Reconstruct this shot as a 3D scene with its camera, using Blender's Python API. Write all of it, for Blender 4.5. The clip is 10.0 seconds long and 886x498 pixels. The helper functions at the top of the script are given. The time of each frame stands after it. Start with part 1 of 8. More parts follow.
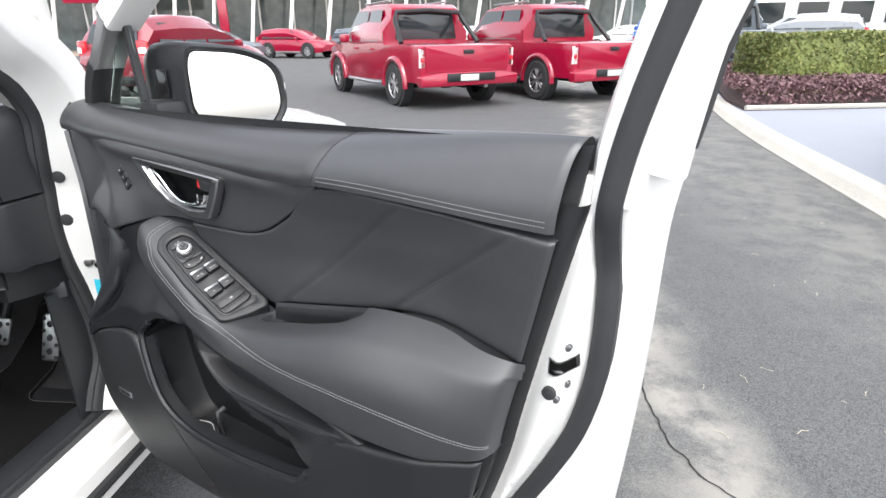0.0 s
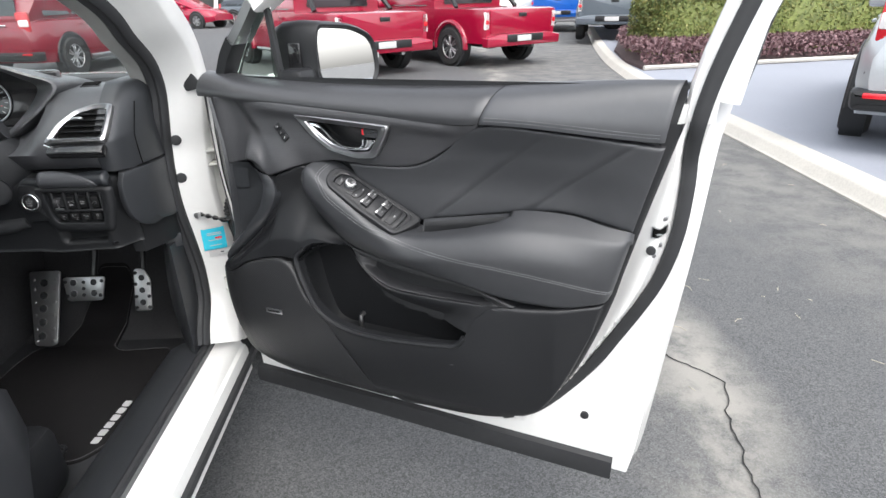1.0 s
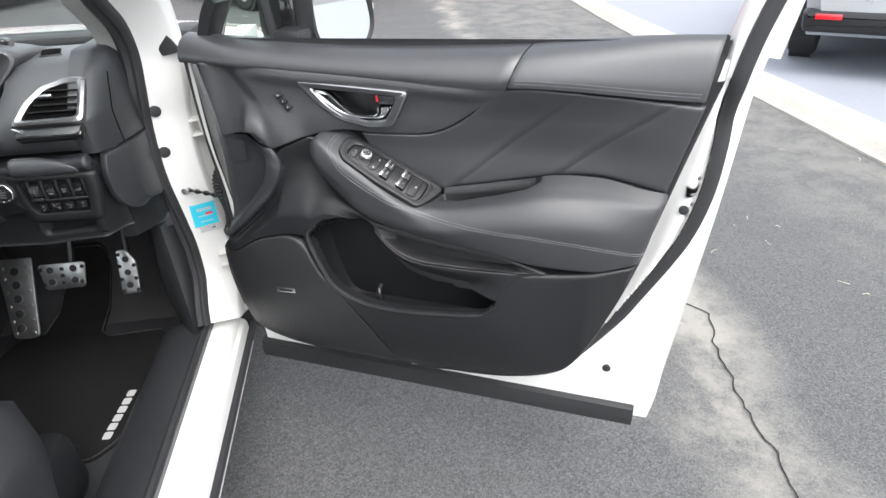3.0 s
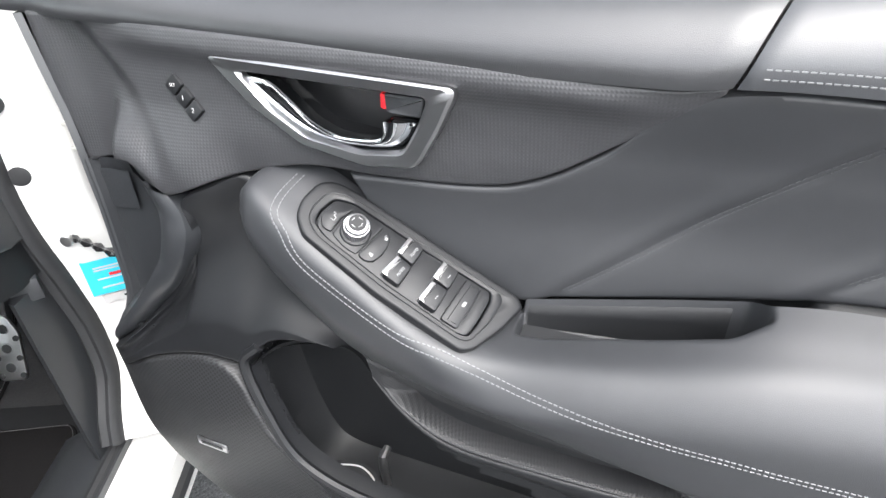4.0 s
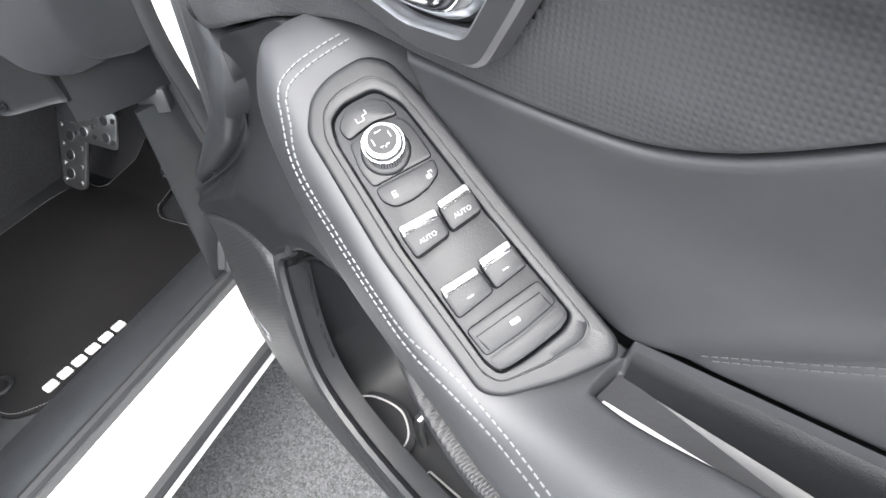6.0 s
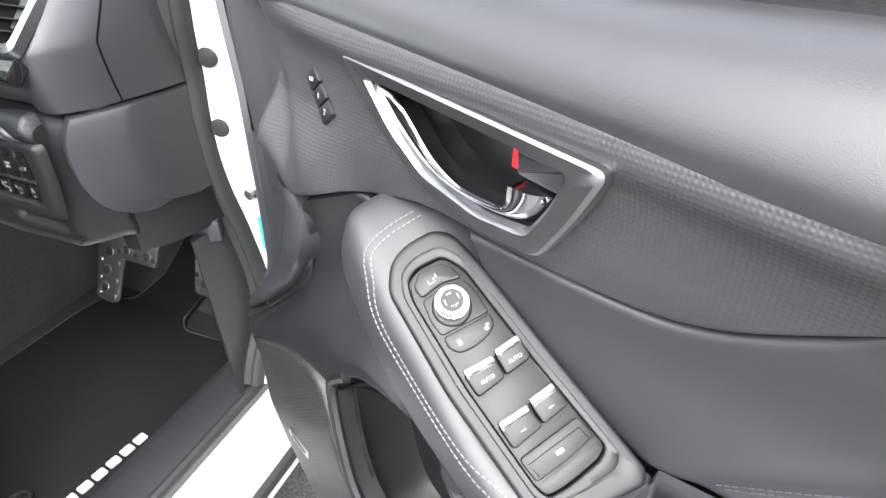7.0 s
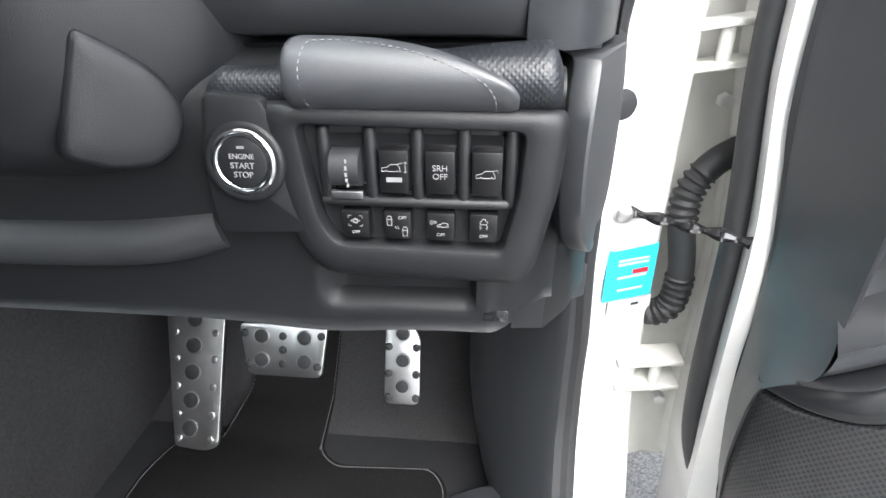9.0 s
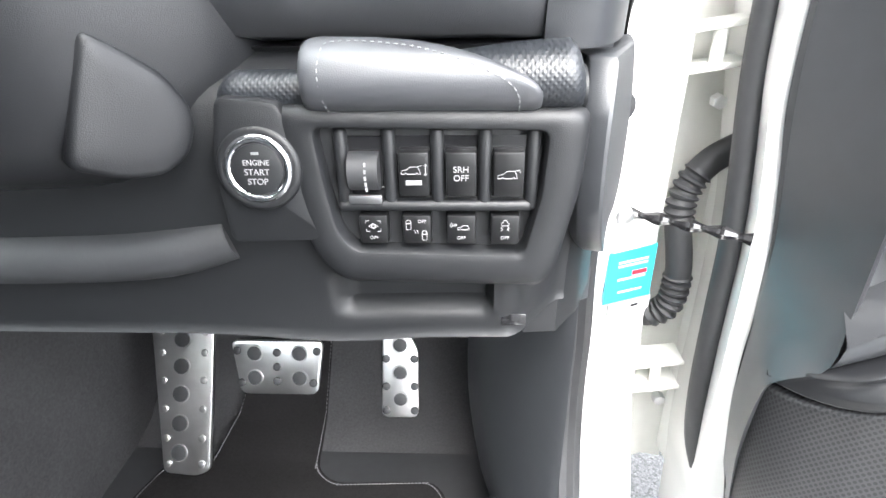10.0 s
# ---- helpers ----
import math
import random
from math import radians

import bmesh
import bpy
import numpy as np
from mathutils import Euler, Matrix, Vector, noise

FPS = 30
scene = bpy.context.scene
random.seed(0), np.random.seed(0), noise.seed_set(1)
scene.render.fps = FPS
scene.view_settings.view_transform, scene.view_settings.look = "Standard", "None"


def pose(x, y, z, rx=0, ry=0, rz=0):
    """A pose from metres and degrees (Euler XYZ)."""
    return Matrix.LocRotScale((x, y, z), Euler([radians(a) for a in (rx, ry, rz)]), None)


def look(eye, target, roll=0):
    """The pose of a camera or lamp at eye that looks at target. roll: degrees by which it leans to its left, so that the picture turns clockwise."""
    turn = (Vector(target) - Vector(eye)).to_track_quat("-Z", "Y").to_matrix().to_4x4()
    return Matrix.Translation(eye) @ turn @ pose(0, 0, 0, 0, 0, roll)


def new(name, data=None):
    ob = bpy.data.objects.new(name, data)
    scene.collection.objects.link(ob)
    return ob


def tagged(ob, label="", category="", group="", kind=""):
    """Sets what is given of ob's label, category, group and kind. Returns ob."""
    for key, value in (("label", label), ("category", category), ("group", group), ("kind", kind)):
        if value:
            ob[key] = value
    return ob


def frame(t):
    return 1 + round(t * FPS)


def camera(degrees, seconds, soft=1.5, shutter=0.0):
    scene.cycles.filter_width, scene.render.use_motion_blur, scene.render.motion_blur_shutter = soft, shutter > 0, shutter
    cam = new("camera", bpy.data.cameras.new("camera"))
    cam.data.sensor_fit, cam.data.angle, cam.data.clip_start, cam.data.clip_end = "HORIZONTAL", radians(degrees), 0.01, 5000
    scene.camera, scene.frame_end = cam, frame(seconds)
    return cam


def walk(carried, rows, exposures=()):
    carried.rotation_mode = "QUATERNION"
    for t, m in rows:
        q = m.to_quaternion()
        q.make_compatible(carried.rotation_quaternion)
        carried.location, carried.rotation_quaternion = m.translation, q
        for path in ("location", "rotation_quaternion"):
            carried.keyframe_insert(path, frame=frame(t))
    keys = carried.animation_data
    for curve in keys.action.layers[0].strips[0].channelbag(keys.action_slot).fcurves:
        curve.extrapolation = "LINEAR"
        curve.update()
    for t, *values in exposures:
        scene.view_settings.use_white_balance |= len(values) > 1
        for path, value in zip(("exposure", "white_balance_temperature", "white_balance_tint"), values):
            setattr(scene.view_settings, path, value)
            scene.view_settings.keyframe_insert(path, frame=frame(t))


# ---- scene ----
cam = camera(76.8, 10.0)
PATH = [
    (0, (0.192, 0.087, 1.284), (0.152, 1.95, 0.557), -0.6),
    (0.5, (0.057, -0.054, 1.268), (0.248, 1.794, 0.529), -1.1),
    (1, (-0.204, -0.209, 1.316), (0.071, 1.591, 0.488), -1.1),
    (1.5, (-0.378, -0.29, 1.362), (-0.044, 1.457, 0.448), -1.3),
    (2, (-0.411, -0.298, 1.38), (-0.021, 1.404, 0.404), -1.8),
    (2.5, (-0.401, -0.278, 1.382), (0.026, 1.398, 0.379), -2.1),
    (2.7, (-0.377, -0.24, 1.379), (0.057, 1.43, 0.367), -2.1),
    (3.8, (-0.233, 0.379, 1.252), (0.076, 2.018, 0.148), -2.4),
    (4, (-0.219, 0.472, 1.209), (0.063, 2.132, 0.128), -1.7),
    (4.5, (-0.165, 0.619, 1.159), (-0.153, 2.228, -0.03), -1.5),
    (5, (-0.138, 0.657, 1.133), (-0.394, 2.164, -0.155), -0.9),
    (6.3, (-0.123, 0.662, 1.149), (-0.557, 1.982, -0.29), -1.7),
    (6.5, (-0.126, 0.638, 1.177), (-0.565, 1.992, -0.228), -0.8),
    (7, (-0.149, 0.615, 1.208), (-0.618, 2.191, 0.068), -0.3),
    (7.5, (-0.228, 0.576, 1.229), (-0.491, 2.267, 0.194), -0.7),
    (8, (-0.405, 0.514, 1.259), (-0.456, 2.256, 0.278), -0.7),
    (8.5, (-0.675, 0.62, 1.168), (-0.667, 2.364, 0.19), -0.6),
    (9, (-0.797, 0.751, 1.029), (-0.772, 2.513, 0.084), -0.6),
    (9.5, (-0.821, 0.762, 1.014), (-0.739, 2.537, 0.097), -0.9),
    (10, (-0.823, 0.755, 1.022), (-0.704, 2.534, 0.116), -1.1),
]
walk(cam, [(t, look(eye, target, roll)) for t, eye, target, roll in PATH],
     exposures=[(0, 0.05), (0.5, -0.05), (1.0, -0.08), (1.5, 0.14), (2.7, 0.12), (3.8, 0.48), (4.5, 1.15), (5.2, 1.05), (6.5, 1.1), (7.0, 1.1), (7.5, 0.95), (8.5, 0.78), (9.2, 1.75), (10, 2.22)])

# ---- light ----
world = bpy.data.worlds.new("sky")
scene.world = world
world.use_nodes = True
wn, wl = world.node_tree.nodes, world.node_tree.links
sky = wn.new("ShaderNodeTexSky")
sky.sky_type = "NISHITA"
sky.sun_disc = False
SUN_EL, SUN_AZ = 58.0, 168.0
sky.sun_elevation, sky.sun_rotation = radians(SUN_EL), radians(SUN_AZ)
sky.dust_density = 3.0
overcast = wn.new("ShaderNodeHueSaturation")
overcast.inputs["Saturation"].default_value = 0.25
wl.new(sky.outputs[0], overcast.inputs["Color"])
wl.new(overcast.outputs[0], wn["Background"].inputs["Color"])
wn["Background"].inputs["Strength"].default_value = 0.56
sun = new("sun", bpy.data.lights.new("sun", "SUN"))
sun.data.energy, sun.data.angle, sun.data.color = 1.0, radians(75), (1.0, 0.97, 0.94)
az, el = radians(SUN_AZ), radians(SUN_EL)
sun.matrix_world = look((math.sin(az) * math.cos(el), math.cos(az) * math.cos(el), math.sin(el)), (0, 0, 0))


# ---- materials ----
def material(name, color, rough=0.5, metal=0.0, vary=0.12, scale=8.0, fine=60.0, bump=0.0, bump_scale=400.0,
             coat=0.0, spec=0.5, pattern="", alpha=1.0, trans=0.0, rough_vary=0.1):
    """A surface with variation at two scales, fine relief and wear."""
    m = bpy.data.materials.new(name)
    m.use_nodes = True
    n, l = m.node_tree.nodes, m.node_tree.links
    b = n["Principled BSDF"]
    co = n.new("ShaderNodeTexCoord")
    big, small = n.new("ShaderNodeTexNoise"), n.new("ShaderNodeTexNoise")
    big.inputs["Scale"].default_value, small.inputs["Scale"].default_value = scale, fine
    big.inputs["Detail"].default_value, small.inputs["Detail"].default_value = 4, 6
    for t in (big, small):
        l.new(co.outputs["Object"], t.inputs["Vector"])
    add = n.new("ShaderNodeMath")
    add.operation = "ADD"
    l.new(big.outputs["Fac"], add.inputs[0])
    l.new(small.outputs["Fac"], add.inputs[1])
    ramp = n.new("ShaderNodeMapRange")
    ramp.inputs["From Min"].default_value, ramp.inputs["From Max"].default_value = 0.6, 1.4
    ramp.inputs["To Min"].default_value, ramp.inputs["To Max"].default_value = 1 - vary, 1 + vary
    l.new(add.outputs[0], ramp.inputs["Value"])
    mul = n.new("ShaderNodeMix")
    mul.data_type, mul.blend_type = "RGBA", "MULTIPLY"
    mul.inputs["Factor"].default_value = 1.0
    mul.inputs["A"].default_value = (*color, 1)
    l.new(ramp.outputs[0], mul.inputs["B"])
    l.new(mul.outputs["Result"], b.inputs["Base Color"])
    rr = n.new("ShaderNodeMapRange")
    rr.inputs["From Min"].default_value, rr.inputs["From Max"].default_value = 0.3, 0.7
    rr.inputs["To Min"].default_value, rr.inputs["To Max"].default_value = max(rough - rough_vary * rough, 0), min(rough + rough_vary * rough, 1)
    l.new(big.outputs["Fac"], rr.inputs["Value"])
    l.new(rr.outputs[0], b.inputs["Roughness"])
    b.inputs["Metallic"].default_value = metal
    b.inputs["Specular IOR Level"].default_value = spec
    b.inputs["Coat Weight"].default_value = coat
    b.inputs["Coat Roughness"].default_value = 0.05
    b.inputs["Transmission Weight"].default_value = trans
    b.inputs["Alpha"].default_value = alpha
    if bump:
        height = None
        if pattern == "grain":
            v = n.new("ShaderNodeTexVoronoi")
            v.inputs["Scale"].default_value = bump_scale
            l.new(co.outputs["Object"], v.inputs["Vector"])
            height = v.outputs["Distance"]
        elif pattern in ("weave", "ribs", "diamond"):
            waves = []
            turns = {"weave": (0, 90), "ribs": (0,), "diamond": (45, -45)}[pattern]
            for a in turns:
                mp = n.new("ShaderNodeMapping")
                mp.inputs["Rotation"].default_value = (0, radians(a), 0)
                w = n.new("ShaderNodeTexWave")
                w.bands_direction = "X"
                w.inputs["Scale"].default_value = bump_scale
                l.new(co.outputs["Object"], mp.inputs["Vector"])
                l.new(mp.outputs[0], w.inputs["Vector"])
                waves.append(w.outputs["Fac"])
            height = waves[0]
            if len(waves) > 1:
                mm = n.new("ShaderNodeMath")
                mm.operation = "MULTIPLY"
                l.new(waves[0], mm.inputs[0])
                l.new(waves[1], mm.inputs[1])
                height = mm.outputs[0]
        elif pattern == "holes":
            v = n.new("ShaderNodeTexVoronoi")
            v.inputs["Scale"].default_value = bump_scale
            v.inputs["Randomness"].default_value = 0.0
            l.new(co.outputs["Object"], v.inputs["Vector"])
            height = v.outputs["Distance"]
        else:
            t = n.new("ShaderNodeTexNoise")
            t.inputs["Scale"].default_value, t.inputs["Detail"].default_value = bump_scale, 4
            l.new(co.outputs["Object"], t.inputs["Vector"])
            height = t.outputs["Fac"]
        bp = n.new("ShaderNodeBump")
        bp.inputs["Strength"].default_value = min(bump, 1)
        bp.inputs["Distance"].default_value = 0.001
        l.new(height, bp.inputs["Height"])
        l.new(bp.outputs[0], b.inputs["Normal"])
    return m


def asphalt():
    """Worn asphalt: single stones, dark binder and pale worn patches."""
    m = material("asphalt", (0.071, 0.073, 0.075), 0.85, vary=0.10, scale=2.5, fine=140, bump=0.8, bump_scale=180)
    n, l = m.node_tree.nodes, m.node_tree.links
    b = n["Principled BSDF"]
    co = n.new("ShaderNodeTexCoord")
    old = b.inputs["Base Color"].links[0].from_socket
    for scale, lo, hi in ((230, 0.58, 1.45), (480, 0.7, 1.35)):
        v = n.new("ShaderNodeTexVoronoi")
        v.inputs["Scale"].default_value = scale
        l.new(co.outputs["Object"], v.inputs["Vector"])
        bw = n.new("ShaderNodeSeparateColor")
        l.new(v.outputs["Color"], bw.inputs[0])
        mr = n.new("ShaderNodeMapRange")
        mr.inputs["To Min"].default_value, mr.inputs["To Max"].default_value = lo, hi
        l.new(bw.outputs[0], mr.inputs["Value"])
        mx = n.new("ShaderNodeMix")
        mx.data_type, mx.blend_type = "RGBA", "MULTIPLY"
        mx.inputs["Factor"].default_value = 1.0
        l.new(old, mx.inputs["A"])
        l.new(mr.outputs[0], mx.inputs["B"])
        old = mx.outputs["Result"]
    worn = n.new("ShaderNodeTexNoise")
    worn.inputs["Scale"].default_value, worn.inputs["Detail"].default_value, worn.inputs["Roughness"].default_value = 3.4, 12, 0.72
    l.new(co.outputs["Object"], worn.inputs["Vector"])
    mr = n.new("ShaderNodeMapRange")
    mr.inputs["From Min"].default_value, mr.inputs["From Max"].default_value = 0.41, 0.57
    mr.inputs["To Min"].default_value, mr.inputs["To Max"].default_value = 0.18, 0.85
    l.new(worn.outputs["Fac"], mr.inputs["Value"])
    sp = n.new("ShaderNodeSeparateXYZ")
    l.new(co.outputs["Object"], sp.inputs[0])
    dust = n.new("ShaderNodeMapRange")        # dusty strip between the crack and the kerb
    dust.inputs["From Min"].default_value, dust.inputs["From Max"].default_value = 1.7, 2.6
    dust.inputs["To Min"].default_value, dust.inputs["To Max"].default_value = 0.04, 0.42
    l.new(sp.outputs["X"], dust.inputs["Value"])
    slant = n.new("ShaderNodeMath")           # pale worn band along the crack
    slant.operation = "MULTIPLY_ADD"
    slant.inputs[1].default_value, slant.inputs[2].default_value = -0.17, -0.68
    l.new(sp.outputs["Y"], slant.inputs[0])
    off = n.new("ShaderNodeMath")
    l.new(sp.outputs["X"], off.inputs[0])
    l.new(slant.outputs[0], off.inputs[1])
    sway = n.new("ShaderNodeTexNoise")        # the band wanders
    sway.inputs["Scale"].default_value, sway.inputs["Detail"].default_value = 1.1, 3
    l.new(co.outputs["Object"], sway.inputs["Vector"])
    shift = n.new("ShaderNodeMath")
    shift.operation = "MULTIPLY_ADD"
    shift.inputs[1].default_value, shift.inputs[2].default_value = 0.7, -0.35
    l.new(sway.outputs["Fac"], shift.inputs[0])
    moved = n.new("ShaderNodeMath")
    l.new(off.outputs[0], moved.inputs[0])
    l.new(shift.outputs[0], moved.inputs[1])
    far = n.new("ShaderNodeMath")
    far.operation = "ABSOLUTE"
    l.new(moved.outputs[0], far.inputs[0])
    band = n.new("ShaderNodeMapRange")
    band.inputs["From Min"].default_value, band.inputs["From Max"].default_value = 0.04, 0.30
    band.inputs["To Min"].default_value, band.inputs["To Max"].default_value = 1.0, 0.0
    l.new(far.outputs[0], band.inputs["Value"])
    most = n.new("ShaderNodeMath")
    most.operation = "MAXIMUM"
    l.new(band.outputs[0], most.inputs[0])
    l.new(dust.outputs[0], most.inputs[1])
    both = n.new("ShaderNodeMath")
    both.operation = "MULTIPLY"
    l.new(mr.outputs[0], both.inputs[0])
    l.new(most.outputs[0], both.inputs[1])
    mx = n.new("ShaderNodeMix")
    mx.data_type = "RGBA"
    mx.inputs["B"].default_value = (0.26, 0.25, 0.225, 1)
    l.new(both.outputs[0], mx.inputs["Factor"])
    l.new(old, mx.inputs["A"])
    l.new(mx.outputs["Result"], b.inputs["Base Color"])
    return m


def mesh_cloth():
    """Speaker mesh: a regular field of dark holes in grey plastic."""
    m = material("speaker_mesh", (0.024, 0.025, 0.027), 0.5, vary=0.08)
    n, l = m.node_tree.nodes, m.node_tree.links
    b = n["Principled BSDF"]
    co, sp, cb = n.new("ShaderNodeTexCoord"), n.new("ShaderNodeSeparateXYZ"), n.new("ShaderNodeCombineXYZ")
    l.new(co.outputs["Object"], sp.inputs[0])
    along = n.new("ShaderNodeMath")
    along.operation = "SUBTRACT"
    l.new(sp.outputs["X"], along.inputs[0])
    l.new(sp.outputs["Y"], along.inputs[1])
    l.new(along.outputs[0], cb.inputs["X"])
    l.new(sp.outputs["Z"], cb.inputs["Y"])
    mp = n.new("ShaderNodeMapping")
    mp.inputs["Rotation"].default_value = (0, 0, radians(45))
    l.new(cb.outputs[0], mp.inputs["Vector"])
    v = n.new("ShaderNodeTexVoronoi")
    v.voronoi_dimensions = "2D"
    v.inputs["Scale"].default_value, v.inputs["Randomness"].default_value = 230, 0.0
    l.new(mp.outputs[0], v.inputs["Vector"])
    mr = n.new("ShaderNodeMapRange")
    mr.inputs["From Min"].default_value, mr.inputs["From Max"].default_value = 0.30, 0.42
    l.new(v.outputs["Distance"], mr.inputs["Value"])
    old = b.inputs["Base Color"].links[0].from_socket
    mx = n.new("ShaderNodeMix")
    mx.data_type = "RGBA"
    mx.inputs["A"].default_value = (0.006, 0.006, 0.007, 1)
    l.new(mr.outputs[0], mx.inputs["Factor"])
    l.new(old, mx.inputs["B"])
    l.new(mx.outputs["Result"], b.inputs["Base Color"])
    bp = n.new("ShaderNodeBump")
    bp.inputs["Strength"].default_value, bp.inputs["Distance"].default_value = 0.18, 0.001
    l.new(mr.outputs[0], bp.inputs["Height"])
    l.new(bp.outputs[0], b.inputs["Normal"])
    return m


WHITE = material("white_car_paint", (0.72, 0.72, 0.705), 0.25, coat=0.6, vary=0.02, scale=3)
CREAM = material("bare_white_primer", (0.62, 0.62, 0.585), 0.4, vary=0.05, scale=10)
PLASTIC = material("black_soft_plastic", (0.0105, 0.0112, 0.0128), 0.44, spec=0.5, bump=0.14, bump_scale=1600, pattern="grain", vary=0.10, scale=5)
HARD = material("black_hard_plastic", (0.0095, 0.0102, 0.0115), 0.48, spec=0.45, bump=0.16, bump_scale=1700, pattern="grain", vary=0.12, scale=5)
# Satin black pad; part of its sky highlight is put into the lighter colour.
SILLPAD = material("satin_soft_plastic", (0.030, 0.031, 0.034), 0.36, spec=0.9, bump=0.12, bump_scale=1600, pattern="grain", vary=0.10, scale=5)
# Black dashboard, its colour lightened to carry the sky's reflection through the windscreen.
DASHTOP = material("dash_with_sky_sheen", (0.048, 0.0495, 0.054), 0.42, spec=0.9, bump=0.14, bump_scale=1600, pattern="grain", vary=0.10, scale=5)
LEATHER = material("black_leather", (0.027, 0.0285, 0.032), 0.50, spec=0.8, bump=0.08, bump_scale=1500, pattern="grain", vary=0.10, scale=4)
PADLEATHER = material("smooth_leather", (0.043, 0.045, 0.050), 0.42, spec=0.8, bump=0.08, bump_scale=1500, pattern="grain", vary=0.10, scale=4)
INSERT = material("textured_insert", (0.036, 0.0365, 0.040), 0.45, spec=0.8, bump=0.22, bump_scale=105, pattern="weave", vary=0.06)
RIBS = material("woven_plastic", (0.014, 0.0145, 0.016), 0.46, bump=0.35, bump_scale=150, pattern="diamond", vary=0.06)
CARBON = material("carbon_grain", (0.012, 0.014, 0.017), 0.42, spec=0.6, bump=0.25, bump_scale=120, pattern="diamond", vary=0.06)
KEYBLACK = material("smooth_black_key", (0.0055, 0.0057, 0.0062), 0.38, spec=0.4, vary=0.06)
GRILLE = mesh_cloth()
GLOSS = material("gloss_black", (0.012, 0.012, 0.013), 0.12, coat=0.5, vary=0.05)
RUBBER = material("black_rubber", (0.022, 0.023, 0.025), 0.6, bump=0.15, bump_scale=300, vary=0.15, scale=12)
CHROME = material("chrome", (0.80, 0.81, 0.83), 0.08, metal=1.0, vary=0.03)
SATIN = material("satin_silver", (0.42, 0.42, 0.43), 0.32, metal=1.0, vary=0.05)
KEYSILVER = material("bright_satin_silver", (0.60, 0.60, 0.61), 0.34, metal=1.0, vary=0.04)
STEEL = material("brushed_steel", (0.62, 0.62, 0.62), 0.35, metal=1.0, vary=0.08, scale=30, bump=0.2, bump_scale=200)
# Grey carpet, lightened in colour for far-window light that misses the footwell.
FLOORCARPET = material("lightened_grey_carpet", (0.048, 0.048, 0.050), 0.95, bump=1.0, bump_scale=900, vary=0.35, scale=6, fine=300, spec=0.1)
CARPET = material("black_carpet", (0.014, 0.0135, 0.014), 0.95, bump=1.0, bump_scale=900, vary=0.4, scale=6, fine=300, spec=0.1)
# Lighter copy of the black plastic: reflected sky and lit faces are in the colour.
SCUFF = material("sheen_grey_plastic", (0.029, 0.031, 0.0345), 0.38, spec=0.7, bump=0.12, bump_scale=1500, pattern="grain", vary=0.12, scale=5)
THREAD = material("grey_thread", (0.19, 0.195, 0.20), 0.7, vary=0.1)
DARKTHREAD = material("dark_thread", (0.07, 0.072, 0.076), 0.7, vary=0.1)
# Near black: painted shade of openings, also dark slats and a seam.
VOID = material("shade_and_seam_black", (0.004, 0.004, 0.004), 0.9, vary=0.1, spec=0.1)
HEM = material("hem_thread", (0.14, 0.14, 0.145), 0.8, vary=0.1)
MARKPRINT = material("pale_grey_print", (0.36, 0.36, 0.365), 0.6, vary=0.03)
# White print in a darker colour, set against the high late exposure.
DIMPRINT = material("grey_white_print", (0.24, 0.24, 0.245), 0.6, vary=0.03)
PRINT = material("white_print", (0.48, 0.48, 0.48), 0.6, vary=0.03)
RED = material("red_lock_mark", (0.75, 0.02, 0.03), 0.4, vary=0.05)
STICKER = material("blue_sticker", (0.03, 0.50, 0.66), 0.35, vary=0.04)
GLASS = material("clear_glass", (0.90, 0.96, 0.93), 0.0, trans=1.0, vary=0.0)
TINT = material("green_tinted_glass", (0.80, 0.93, 0.84), 0.0, trans=1.0, vary=0.0)
DARKGLASS = material("dark_car_glass", (0.02, 0.025, 0.028), 0.05, vary=0.05, coat=0.3)
MIRROR = material("mirror_glass", (0.92, 0.93, 0.94), 0.01, metal=1.0, vary=0.0)
ASPHALT = asphalt()
KERB = material("concrete_kerb", (0.43, 0.41, 0.37), 0.85, vary=0.15, scale=3, fine=60, bump=0.5, bump_scale=120)
PAVE = material("pale_pavement", (0.235, 0.25, 0.285), 0.8, vary=0.12, scale=1.2, fine=80, bump=0.4, bump_scale=150)
HEDGE = material("hedge_leaves", (0.16, 0.19, 0.05), 0.6, vary=0.55, scale=3, fine=9)
SOIL = material("dark_mulch", (0.05, 0.03, 0.03), 0.9, vary=0.3, scale=6)
REDPAINT = material("red_car_paint", (0.27, 0.003, 0.026), 0.22, coat=0.8, vary=0.04, scale=2)
MAROON = material("dark_red_car_paint", (0.20, 0.008, 0.022), 0.22, coat=0.8, vary=0.04, scale=2)
SILVER = material("silver_car_paint", (0.46, 0.48, 0.50), 0.3, metal=0.5, coat=0.5, vary=0.04)
GREYPAINT = material("grey_car_paint", (0.10, 0.12, 0.14), 0.3, coat=0.5, vary=0.05)
BLUEPAINT = material("blue_car_paint", (0.01, 0.10, 0.42), 0.3, coat=0.6, vary=0.04)
TYRE = material("tyre_rubber", (0.022, 0.022, 0.022), 0.8, vary=0.2, bump=0.5, bump_scale=80)
BUILDING = material("white_cladding", (0.72, 0.72, 0.71), 0.6, vary=0.05, scale=1)
SHOWGLASS = material("showroom_glass", (0.10, 0.12, 0.12), 0.06, vary=0.5, scale=0.35, fine=1.5)
LAMP = material("tail_lamp_clear", (0.75, 0.72, 0.72), 0.15, coat=0.5, vary=0.1, scale=20)
LAMPRED = material("tail_lamp_red", (0.55, 0.01, 0.02), 0.15, coat=0.5, vary=0.1)
